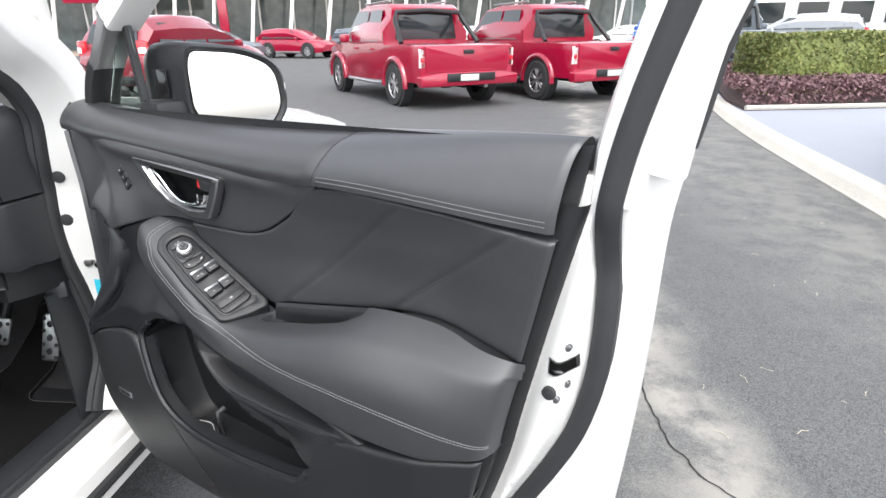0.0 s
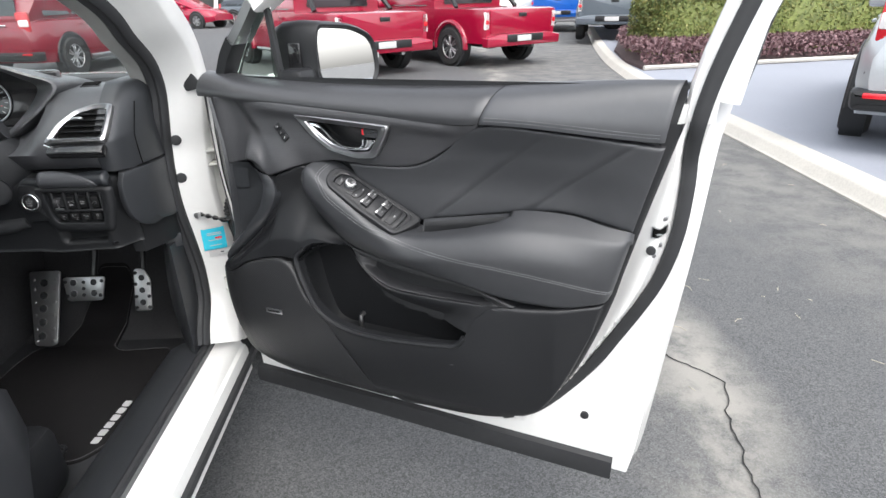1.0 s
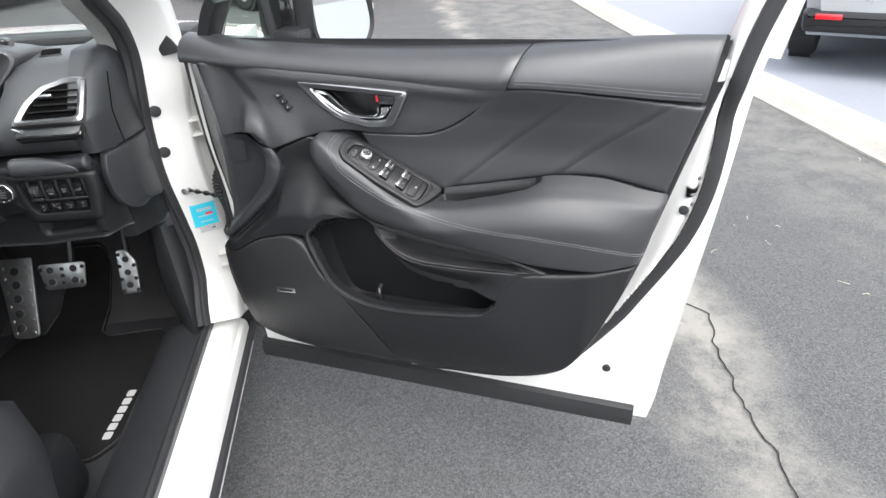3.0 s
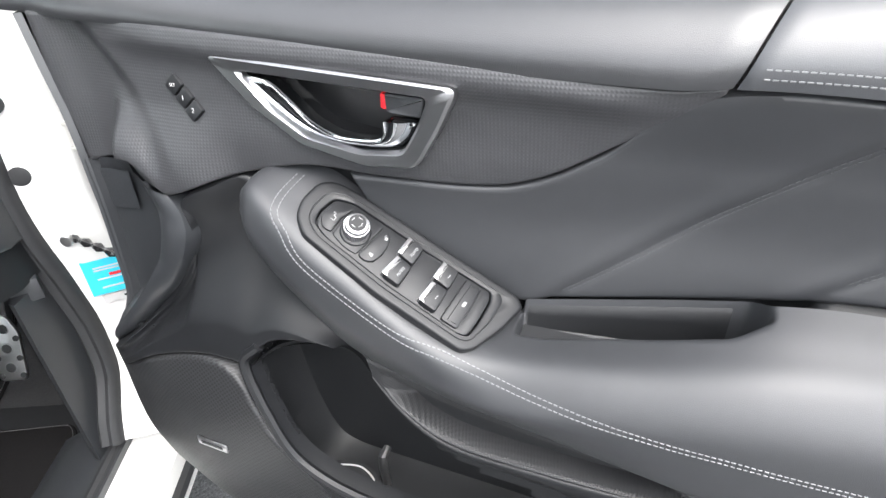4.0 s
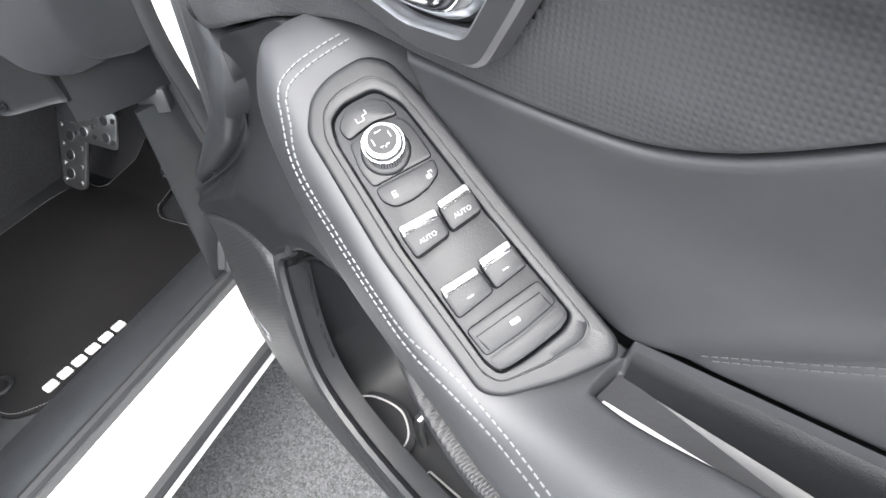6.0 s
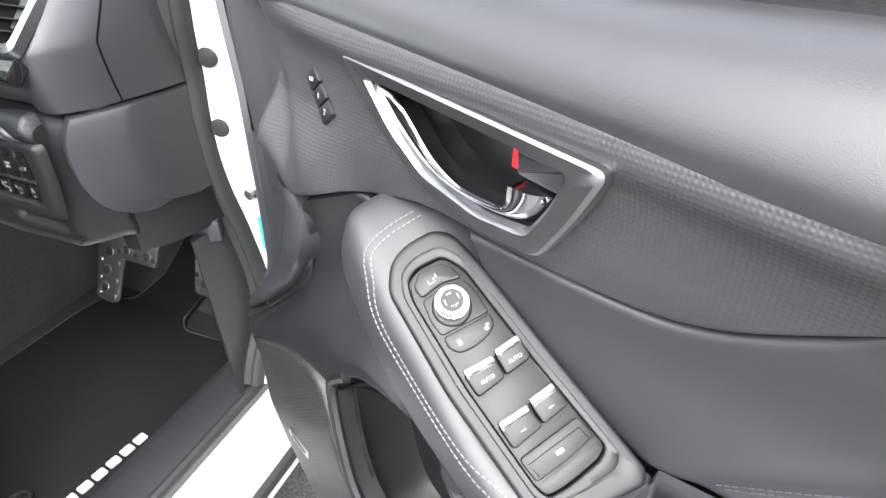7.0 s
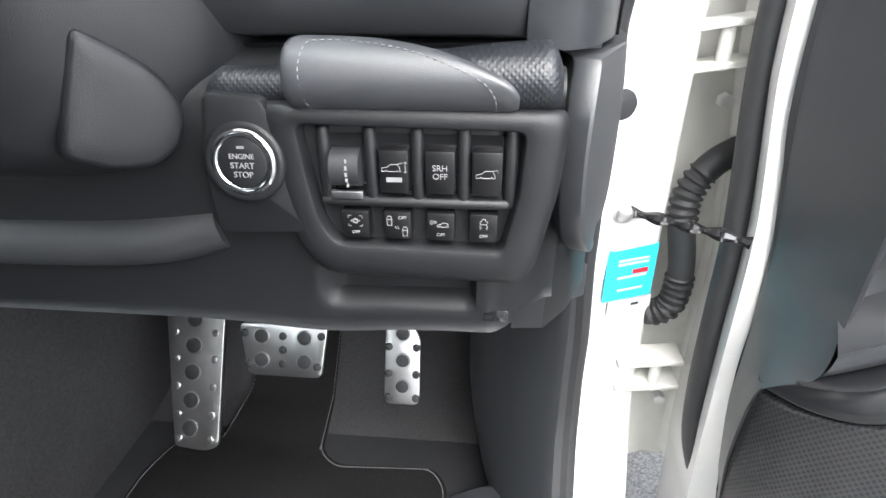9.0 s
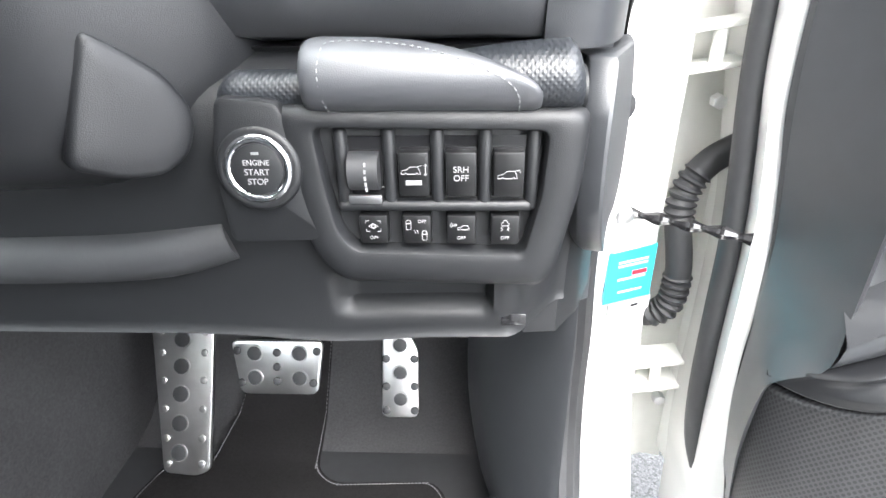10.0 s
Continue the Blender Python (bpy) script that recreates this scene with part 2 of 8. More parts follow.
LEAFWOOD = material("tree_bark", (0.12, 0.10, 0.08), 0.9, vary=0.3, bump=0.6, bump_scale=20)
FOLIAGE = material("tree_foliage", (0.07, 0.09, 0.035), 0.7, vary=0.5, scale=2, fine=8)


# ---- mesh helpers ----
def V(*a):
    return Vector(a)


def holder(ob):
    """The thing, part or, where that would go too deep, the part above it."""
    while ob.parent is not None and ob.parent.parent is not None:
        ob = ob.parent
    return ob


def part(name, bm, mat, parent=None, label="", smooth=True, angle=40, bevel=0.0, kind=""):
    """Links a bmesh as one mesh object under a thing or under a part."""
    bmesh.ops.remove_doubles(bm, verts=bm.verts, dist=1e-6)
    bmesh.ops.recalc_face_normals(bm, faces=bm.faces)
    me = bpy.data.meshes.new(name)
    if smooth:
        for f in bm.faces:
            f.smooth = True
        lim = radians(angle)
        for e in bm.edges:
            if len(e.link_faces) == 2 and e.calc_face_angle(0) > lim:
                e.smooth = False
    bm.to_mesh(me)
    bm.free()
    me.materials.append(mat)
    ob = new(name, me)
    if bevel:
        md = ob.modifiers.new("bevel", "BEVEL")
        md.width, md.segments, md.limit_method, md.angle_limit = bevel, 2, "ANGLE", radians(35)
    if parent is not None:
        ob.parent = holder(parent)
    return tagged(ob, label=label, kind=kind)


def thing(name, m, label, category, group="", kind=""):
    ob = new(name)
    ob.matrix_world = m
    ob.empty_display_size = 0.1
    return tagged(ob, label=label, category=category, group=group, kind=kind)


def spline(pts, n):
    """n points evenly along a smooth curve through pts (any dimension)."""
    p = np.array(pts, float)
    p = np.vstack([2 * p[0] - p[1], p, 2 * p[-1] - p[-2]])
    out = []
    for i in range(1, len(p) - 2):
        for t in np.linspace(0, 1, 16, endpoint=False):
            a, b, c, d = p[i - 1], p[i], p[i + 1], p[i + 2]
            out.append(0.5 * (2 * b + (c - a) * t + (2 * a - 5 * b + 4 * c - d) * t * t + (3 * b - a - 3 * c + d) * t ** 3))
    out.append(p[-2])
    out = np.array(out)
    s = np.concatenate([[0], np.cumsum(np.linalg.norm(np.diff(out, axis=0), axis=1))])
    w = np.linspace(0, s[-1], n)
    return np.stack([np.interp(w, s, out[:, k]) for k in range(out.shape[1])], 1)


def grid(bm, rows, closed=False):
    """Faces between rows of points. closed: each row is a loop."""
    vs = [[bm.verts.new(p) for p in r] for r in rows]
    for a, b in zip(vs, vs[1:]):
        m = len(a)
        for j in range(m if closed else m - 1):
            k = (j + 1) % m
            bm.faces.new((a[j], a[k], b[k], b[j]))
    return vs


def loft(rows, closed=True, caps=True):
    bm = bmesh.new()
    vs = grid(bm, rows, closed)
    if caps and closed:
        bm.faces.new(vs[0])
        bm.faces.new(list(reversed(vs[-1])))
    return bm


def tube(path, r, seg=10, bm=None, caps=True):
    """A round bar along a path; r is a number or a function of 0..1."""
    bm = bm or bmesh.new()
    pts = [Vector(p) for p in path]
    rows = []
    up = None
    for i, p in enumerate(pts):
        d = (pts[min(i + 1, len(pts) - 1)] - pts[max(i - 1, 0)]).normalized()
        if up is None:
            up = d.orthogonal().normalized()
        up = (up - d * up.dot(d)).normalized()
        side = d.cross(up)
        rr = r(i / (len(pts) - 1)) if callable(r) else r
        rows.append([p + (up * math.cos(a) + side * math.sin(a)) * rr for a in np.linspace(0, 2 * math.pi, seg, endpoint=False)])
    vs = grid(bm, rows, True)
    if caps:
        bm.faces.new(vs[0])
        bm.faces.new(list(reversed(vs[-1])))
    return bm


def box(size, m=None, bev=0.0, bm=None, seg=2):
    """A box with rounded edges."""
    own = bmesh.new()
    bmesh.ops.create_cube(own, size=1.0, matrix=Matrix.Diagonal((*size, 1)))
    if bev:
        bmesh.ops.bevel(own, geom=own.edges[:], offset=bev, segments=seg, affect="EDGES", profile=0.5)
    if m is not None:
        own.transform(m)
    if bm is None:
        return own
    return join(bm, own)


def join(bm, other):
    me = bpy.data.meshes.new("tmp")
    other.to_mesh(me)
    other.free()
    bm.from_mesh(me)
    bpy.data.meshes.remove(me)
    return bm


def prism(outline, h, m=None, bev=0.0, seg=2, bm=None):
    """A plate: an outline in its own plane, raised by h, top edges rounded."""
    own = bmesh.new()
    lo = [own.verts.new((x, y, 0)) for x, y in outline]
    hi = [own.verts.new((x, y, h)) for x, y in outline]
    k = len(lo)
    for i in range(k):
        own.faces.new((lo[i], lo[(i + 1) % k], hi[(i + 1) % k], hi[i]))
    top = own.faces.new(hi)
    own.faces.new(list(reversed(lo)))
    if bev:
        bmesh.ops.recalc_face_normals(own, faces=own.faces)
        bmesh.ops.bevel(own, geom=list(top.edges), offset=bev, segments=seg, affect="EDGES", profile=0.5)
    if m is not None:
        own.transform(m)
    if bm is None:
        return own
    return join(bm, own)


def disc(r, h, m=None, seg=24, bev=0.0, bm=None, r2=None):
    own = bmesh.new()
    bmesh.ops.create_cone(own, cap_ends=True, segments=seg, radius1=r, radius2=r if r2 is None else r2, depth=h)
    if bev:
        es = [e for e in own.edges if abs(e.verts[0].co.z - e.verts[1].co.z) < 1e-6]
        bmesh.ops.bevel(own, geom=es, offset=bev, segments=2, affect="EDGES", profile=0.5)
    if m is not None:
        own.transform(m)
    if bm is None:
        return own
    return join(bm, own)


def ring(r, r2, m=None, seg=40, tseg=10):
    bm = bmesh.new()
    rows = []
    for a in np.linspace(0, 2 * math.pi, seg, endpoint=False):
        c = V(math.cos(a) * r, math.sin(a) * r, 0)
        rows.append([c + (c.normalized() * math.cos(b) + V(0, 0, 1) * math.sin(b)) * r2 for b in np.linspace(0, 2 * math.pi, tseg, endpoint=False)])
    rows.append(rows[0])
    grid(bm, rows, True)
    if m is not None:
        bm.transform(m)
    return bm


def rounded(pts, r, n=5):
    """An outline with its corners rounded."""
    out = []
    k = len(pts)
    for i in range(k):
        p, a, b = (Vector(pts[j % k]) for j in (i, i - 1, i + 1))
        da, db = (a - p), (b - p)
        rr = min(r, da.length * 0.45, db.length * 0.45)
        s, e = p + da.normalized() * rr, p + db.normalized() * rr
        for t in np.linspace(0, 1, n):
            out.append(tuple((1 - t) ** 2 * s + 2 * t * (1 - t) * p + t * t * e))
    return out


def writing(text, size, m, mat, parent, label="", thick=0.0002, name="lettering", width=None):
    """Raised lettering as a mesh, in the built-in font."""
    cu = bpy.data.curves.new(name, "FONT")
    cu.body, cu.size, cu.extrude, cu.align_x, cu.align_y = text, size, thick, "CENTER", "CENTER"
    tmp = new(name, cu)
    me = bpy.data.meshes.new_from_object(tmp)
    bpy.data.objects.remove(tmp)
    me.materials.append(mat)
    if width:
        xs = [v.co.x for v in me.vertices]
        me.transform(Matrix.Diagonal((width / (max(xs) - min(xs)), 1, 1, 1)))
    ob = new(name, me)
    ob.parent = holder(parent)
    ob.matrix_local = m
    return tagged(ob, label=label)


def inside(x, y, poly):
    c = False
    for (x1, y1), (x2, y2) in zip(poly, poly[1:] + poly[:1]):
        if (y1 > y) != (y2 > y) and x < (x2 - x1) * (y - y1) / (y2 - y1) + x1:
            c = not c
    return c


def smooth01(x, a, b):
    t = min(max((x - a) / (b - a), 0), 1)
    return t * t * (3 - 2 * t)

# ---- the open front door: u runs from the hinge to the latch edge, n out of the trim, z up ----
CAR = pose(-0.60, 1.20, 0, 0, 0, -6.8)
car = thing("car", CAR, "white parked car with its front door open", "car")
door = new("front_door")
door.parent = car
door.matrix_local = CAR.inverted() @ pose(-0.535, 1.175, 0, 0, 0, -31.94)
tagged(door, label="open white front door with black leather trim")


def D(u, n, z):
    return V(u, -n, z)


US = np.array([0, 0.05, 0.1, 0.2, 0.3, 0.42, 0.55, 0.7, 0.85, 0.93, 1.0])
ZS = np.array([0.42, 0.50, 0.60, 0.70, 0.79, 0.88, 0.96, 1.04, 1.11])
RELIEF = np.array([  # millimetres proud of the flange
    [10, 28, 38, 45, 45, 45, 40, 30, 10, 0, 0],
    [15, 62, 85, 108, 112, 108, 100, 85, 45, 14, 0],
    [25, 88, 112, 128, 130, 126, 121, 110, 70, 30, 0],
    [30, 90, 112, 126, 128, 124, 119, 112, 85, 45, 10],
    [25, 84, 116, 112, 112, 110, 110, 104, 90, 60, 30],
    [18, 58, 82, 104, 92, 90, 88, 80, 72, 58, 36],
    [18, 48, 62, 94, 66, 50, 36, 19, 16, 24, 30],
    [20, 46, 54, 66, 66, 56, 44, 25, 20, 25, 30],
    [20, 44, 50, 57, 60, 57, 55, 50, 34, 33, 32]]) / 1000


def cub(p0, p1, p2, p3, t):
    return 0.5 * (2 * p1 + (p2 - p0) * t + (2 * p0 - 5 * p1 + 4 * p2 - p3) * t * t + (3 * p1 - p0 - 3 * p2 + p3) * t ** 3)


def relief(u, z):
    """How far the trim stands proud at a place on the door."""
    i = int(np.clip(np.searchsorted(US, u) - 1, 0, len(US) - 2))
    j = int(np.clip(np.searchsorted(ZS, z) - 1, 0, len(ZS) - 2))
    a = float(np.clip((u - US[i]) / (US[i + 1] - US[i]), 0, 1))
    b = float(np.clip((z - ZS[j]) / (ZS[j + 1] - ZS[j]), 0, 1))
    col = []
    for jj in (j - 1, j, j + 1, j + 2):
        r = RELIEF[int(np.clip(jj, 0, len(ZS) - 1))]
        g = [r[int(np.clip(i + k, 0, len(US) - 1))] for k in (-1, 0, 1, 2)]
        col.append(cub(*g, a))
    return cub(*col, b)


SKIN = []


def patch(name, top, bot, mat, offset=None, nu=70, nv=30, r=0.005, label="", hole=None, lift=0.0, parent=None, sides=True, roll=None):
    """A trim panel between two edges, its rim rolled inwards."""
    A, B = spline(top, nu), spline(bot, nu)
    length = np.linalg.norm(np.diff(A, axis=0), axis=1).sum()
    bm = bmesh.new()
    rows = []
    vv = np.concatenate([[0, 0, 0.012, 0.03], np.linspace(0.06, 0.94, nv), [0.97, 0.988, 1, 1]])
    for j, v in enumerate(vv):
        row = []
        for i in range(nu):
            u, z = A[i] * (1 - v) + B[i] * v
            h = np.linalg.norm(A[i] - B[i])
            s = i / (nu - 1)
            d = min(v * h, (1 - v) * h, (s * length) if sides else 1, ((1 - s) * length) if sides else 1)
            drop = 0.0
            if d < r:
                drop = r * (1 - math.sqrt(max(0.0, 1 - (1 - d / r) ** 2))) * (roll(u, z) if roll else 1)
            n = relief(u, z) + lift + (offset(u, z, s, v) if offset else 0) - drop
            if j in (0, len(vv) - 1):
                n -= 0.02
            row.append(D(u, n, z))
        rows.append(row)
    grid(bm, rows)
    SKIN.append(bm.copy())
    if hole:
        gone = [f for f in bm.faces if inside(f.calc_center_median().x, f.calc_center_median().z, hole)]
        bmesh.ops.delete(bm, geom=gone, context="FACES")
    return part(name, bm, mat, parent or door, label, angle=60)


# metal shell of the door: inner face, shut face with its channel for the seal, edge and outer skin
EDGE = [(-0.002, 1.135), (-0.005, 1.05), (-0.004, 0.96), (-0.001, 0.92), (0.006, 0.86), (0.011, 0.80), (0.013, 0.65), (0.016, 0.5), (0.020, 0.45), (0.024, 0.36)]
REAR = [(1.062, 1.148), (1.050, 1.05), (1.046, 0.83), (1.038, 0.65), (1.021, 0.42), (1.012, 0.345)]
RIGHT = [(1.018, 1.178), (1.009, 1.121), (0.997, 1.069), (0.972, 0.962), (0.958, 0.898), (0.944, 0.834), (0.931, 0.769), (0.909, 0.690), (0.881, 0.607), (0.846, 0.526), (0.808, 0.477), (0.735, 0.438), (0.66, 0.421)]
SEALIN = [(0.73, 0.40), (0.80, 0.445), (0.86, 0.528), (0.88, 0.562), (0.917, 0.632), (0.949, 0.689), (0.981, 0.751), (1.006, 0.81), (1.020, 0.868), (1.027, 0.93), (1.029, 1.0), (1.026, 1.06), (1.027, 1.10), (1.034, 1.15)]


def shell_n(u, z):
    """The white inner face: hidden behind the trim, bulging beside it, then stepping back under the seal."""
    te = float(np.interp(z, [p[1] for p in RIGHT[::-1]], [p[0] for p in RIGHT[::-1]]))
    te += 0.012 * smooth01(z, 0.50, 0.62)
    si = max(float(np.interp(z, [p[1] for p in SEALIN], [p[0] for p in SEALIN])), te + 0.004)
    gap = si - te
    up = 1 - smooth01(z, 1.04, 1.13)
    deep = -0.030 * smooth01(z, 0.40, 0.56) * up - 0.002
    if u < te or z < 0.425:
        return -0.002
    if u > si:
        return deep
    f = (u - te) / gap
    bulge = 0.024 * min(gap / 0.065, 1) * math.sin(min(f / 0.62, 1) * math.pi / 2) * (1 - smooth01(f, 0.58, 1.0)) * up
    return -0.002 + bulge + (deep + 0.002) * smooth01(f, 0.5, 1.0)


lft, rgt = spline(EDGE, 64), spline(REAR, 64)
rows = []
for a, b in zip(lft, rgt):
    inner = []
    for t in np.concatenate([np.linspace(0, 0.72, 20), np.linspace(0.74, 1, 70)]):
        u, z = (1 - t) * a + t * b
        inner.append(D(u, shell_n(u, z), z))
    rise = math.sin(min(max((a[1] - 0.34) / 0.82, 0), 1) * math.pi)
    outer = []
    for t in np.linspace(1, 0, 30):
        crown = -0.085 - 0.045 * rise - 0.012 * math.sin(t * math.pi)
        outer.append(D((1 - t) * (a[0] - 0.040) + t * (b[0] + 0.018 + 0.012 * smooth01(b[1], 0.6, 1.08)), crown, (1 - t) * a[1] + t * b[1]))
    n0 = shell_n(b[0], b[1])
    lip = [D(b[0] + 0.003, n0 - 0.004, b[1]), D(b[0] + 0.004, n0 - 0.018, b[1]), D(b[0] + 0.007, min(n0 - 0.026, -0.05), b[1]), D(b[0] + 0.018 + 0.012 * smooth01(b[1], 0.6, 1.08), -0.078, b[1])]
    rows.append(inner + lip + outer)
shell = part("door_shell", loft(rows), WHITE, door, "white painted steel door shell", angle=50)

# outlines of the handle surround and its cup
BEZ = rounded([(0.284, 1.1020), (0.505, 1.0915), (0.490, 1.060), (0.470, 1.026), (0.425, 1.0220), (0.366, 1.0335), (0.322, 1.062)], 0.009, 6)
CUP = rounded([(0.314, 1.0900), (0.481, 1.0825), (0.472, 1.060), (0.458, 1.037), (0.420, 1.0330), (0.372, 1.0405), (0.341, 1.0605)], 0.007, 6)
HANDLE_HOLE = [(a * 0.88 + c * 0.12, b * 0.88 + d * 0.12) for (a, b), (c, d) in zip(BEZ, CUP)]

# base of the trim, behind the panels
POCKET = [(0.283, 0.79), (0.303, 0.738), (0.341, 0.683), (0.411, 0.653), (0.511, 0.650), (0.634, 0.661), (0.664, 0.673), (0.674, 0.690),
          (0.655, 0.706), (0.56, 0.716), (0.50, 0.735), (0.455, 0.768), (0.416, 0.836), (0.372, 0.840), (0.321, 0.822)]
LEFT = [(0.012, 1.16), (0.010, 1.10), (0.008, 1.00), (0.010, 0.92), (0.019, 0.855), (0.028, 0.766), (0.027, 0.66), (0.042, 0.53), (0.058, 0.474), (0.135, 0.440)]
bm = bmesh.new()
A, B = spline(LEFT, 110), spline(RIGHT, 110)
rows = []
for a, b in zip(A, B):
    row = []
    for t in np.concatenate([[0, 0], np.linspace(0.005, 0.995, 130), [1, 1]]):
        u, z = a * (1 - t) + b * t
        row.append([u, z, t])
    rows.append(row)
vs = []
for i, row in enumerate(rows):
    line = []
    for j, (u, z, t) in enumerate(row):
        edge = min(t, 1 - t) * 0.9
        n = max(relief(u, min(z, 1.11)) - 0.022 - 0.004 * (1 - smooth01(edge, 0, 0.02)), 0.003)
        if 0.566 < u < 0.742 and 0.862 < z < 0.948:
            n = min(n, 0.012)
        elif 0.40 < u < 0.78 and 0.865 < z < 0.958:
            n = min(n, relief(u, 0.958) - 0.014)
        if (u < 0.25 and 0.80 < z < 0.985) or (u < 0.11 and z > 0.755) or (u < 0.062 and z > 0.56):
            n = min(n, 0.003)
        if z > 1.10:
            n *= 1 - smooth01(z, 1.10, 1.16)
        if j in (0, len(row) - 1) or i == len(rows) - 1:
            n = -0.004
        line.append(bm.verts.new(D(u, n, z)))
    vs.append(line)
for i in range(len(vs) - 1):
    for j in range(len(vs[0]) - 1):
        c = (vs[i][j].co + vs[i + 1][j + 1].co) / 2
        if not inside(c.x, c.z, POCKET) and not (0.305 < c.x < 0.69 and 0.595 < c.z < 0.70) and not inside(c.x, c.z, HANDLE_HOLE):
            bm.faces.new((vs[i][j], vs[i][j + 1], vs[i + 1][j + 1], vs[i + 1][j]))
trim_base = part("trim_base", bm, HARD, door, "black moulded plastic trim base", angle=60)

# plain black edge of the trim against the white face
edge_line = [p for p in spline(RIGHT, 120) if 0.50 < p[1] < 1.125]
bm = bmesh.new()
grid(bm, [[D(u + a * smooth01(z, 0.48, 0.60), n, z) for a, n in ((-0.012, 0.016), (-0.002, 0.017), (0.005, 0.014), (0.0105, 0.007), (0.0125, -0.004))] for u, z in edge_line])
part("trim_edge", bm, HARD, door, "black plastic edge of the trim", angle=60)

# upper sill pad and rear pad, rolled over the belt line
def roll_pad(name, u0, u1, end0, end1, mat, label, flat):
    rows = []
    for s in np.linspace(0, 1, 60):
        row = []
        for k, (n, dz) in enumerate(spline([(-0.045, -0.025), (-0.042, -0.006), (-0.02, 0.004), (0.008, -0.001), (0.032, -0.012), (0.048, -0.028), (0.056, -0.044), (0.054, -0.056)], 22)):
            v = k / 21
            a, b = u0 + end0 * v, u1 + end1 * v
            u = a + (b - a) * s
            top = 1.166 - 0.012 * math.sin(min(u / 0.75, 1) * math.pi) + 0.012 * smooth01(u, 0.7, 1.0)
            foot = 1.121 - 0.020 * smooth01(u, 0.05, 0.64) + 0.004 * smooth01(u, 0.64, 0.7) - 0.016 * smooth01(u, 0.7, 1.0)
            z = top + dz / 0.056 * (top - foot)
            g = flat(u)
            round_end = 0.0025 * (1 - min(1, s / 0.02)) + 0.004 * (1 - min(1, (1 - s) / 0.012))
            row.append(D(u, n * g - round_end * (v > 0.2) + (0.004 if n > 0 else 0), z))
        rows.append(row)
    bm = bmesh.new()
    grid(bm, rows)
    SKIN.append(bm.copy())
    return part(name, bm, mat, door, label, angle=60)


roll_pad("sill_pad", 0.006, 0.735, 0.008, -0.057, SILLPAD, "black soft padded sill", lambda u: 0.7 + 0.3 * smooth01(u, 0.02, 0.15))
roll_pad("rear_pad", 0.737, 1.019, -0.057, -0.025, PADLEATHER, "black leather upper pad", lambda u: 1 - 0.50 * smooth01(u, 0.68, 1.03) ** 0.8)

# textured insert round the inner handle
INS_TOP = [(0.056, 1.123), (0.09, 1.124), (0.138, 1.125), (0.248, 1.120), (0.432, 1.112), (0.555, 1.105), (0.638, 1.099), (0.677, 1.102)]
INS_LOW = [(0.084, 0.976), (0.115, 0.984), (0.147, 0.992), (0.165, 1.001), (0.184, 1.001), (0.200, 0.992), (0.217, 0.974), (0.235, 0.977), (0.262, 0.987), (0.292, 0.996), (0.362, 1.011), (0.428, 1.007), (0.506, 1.007), (0.556, 1.017), (0.606, 1.046), (0.676, 1.098)]


def insert_shape(u, z, s, v):
    fold = smooth01(u - 0.80 * (1.075 - z), 0.145, 0.185)
    top = float(np.interp(u, [p[0] for p in INS_TOP], [p[1] for p in INS_TOP]))
    ridge = 0.0065 * math.exp(-(((z - top + 0.012) / 0.013) ** 2)) * smooth01(u, 0.14, 0.24) * (1 - smooth01(u, 0.58, 0.68))
    flare = smooth01(v, 0.45, 1.0) * smooth01(u, 0.135, 0.172) * (1 - smooth01(u, 0.225, 0.30))
    return flare * (0.089 - relief(u, z)) - 0.012 * (1 - fold) * (1 - flare) + ridge + 0.016 * math.exp(-(((u - 0.075) / 0.026) ** 2)) - 0.008 * math.exp(-(((u - 0.40) / 0.10) ** 2) - ((z - 1.06) / 0.03) ** 2)


patch("handle_insert", INS_TOP, INS_LOW, INSERT, insert_shape, 190, 60, r=0.002, hole=HANDLE_HOLE, label="black embossed plastic insert")

# rear leather field with two slanting creases
LEA_TOP = [(0.40, 1.006), (0.506, 1.006), (0.556, 1.015), (0.606, 1.044), (0.679, 1.099), (0.849, 1.091), (0.996, 1.080)]
LEA_LOW = [(0.42, 0.965), (0.49, 0.925), (0.545, 0.897), (0.588, 0.904), (0.647, 0.913), (0.70, 0.922), (0.756, 0.932), (0.843, 0.940), (0.962, 0.922)]


def leather_shape(u, z, s, v):
    d = 0.0
    for (u0, z0, u1, z1) in ((0.795, 1.084, 0.570, 0.896), (0.955, 1.083, 0.783, 0.946)):
        lx, lz = u1 - u0, z1 - z0
        ln = math.hypot(lx, lz)
        dist = ((u - u0) * lz - (z - z0) * lx) / ln
        d -= 0.0011 * math.exp(-((dist / 0.0042) ** 2))
        d += 0.0009 * math.exp(-(((dist - 0.012) / 0.008) ** 2))
    return d + relief(u, 0.5 * (z + 0.955 + math.hypot(z - 0.955, 0.03))) - relief(u, z)


patch("leather_field", LEA_TOP, LEA_LOW, LEATHER, leather_shape, 190, 70, label="black leather door card with slanting creases")

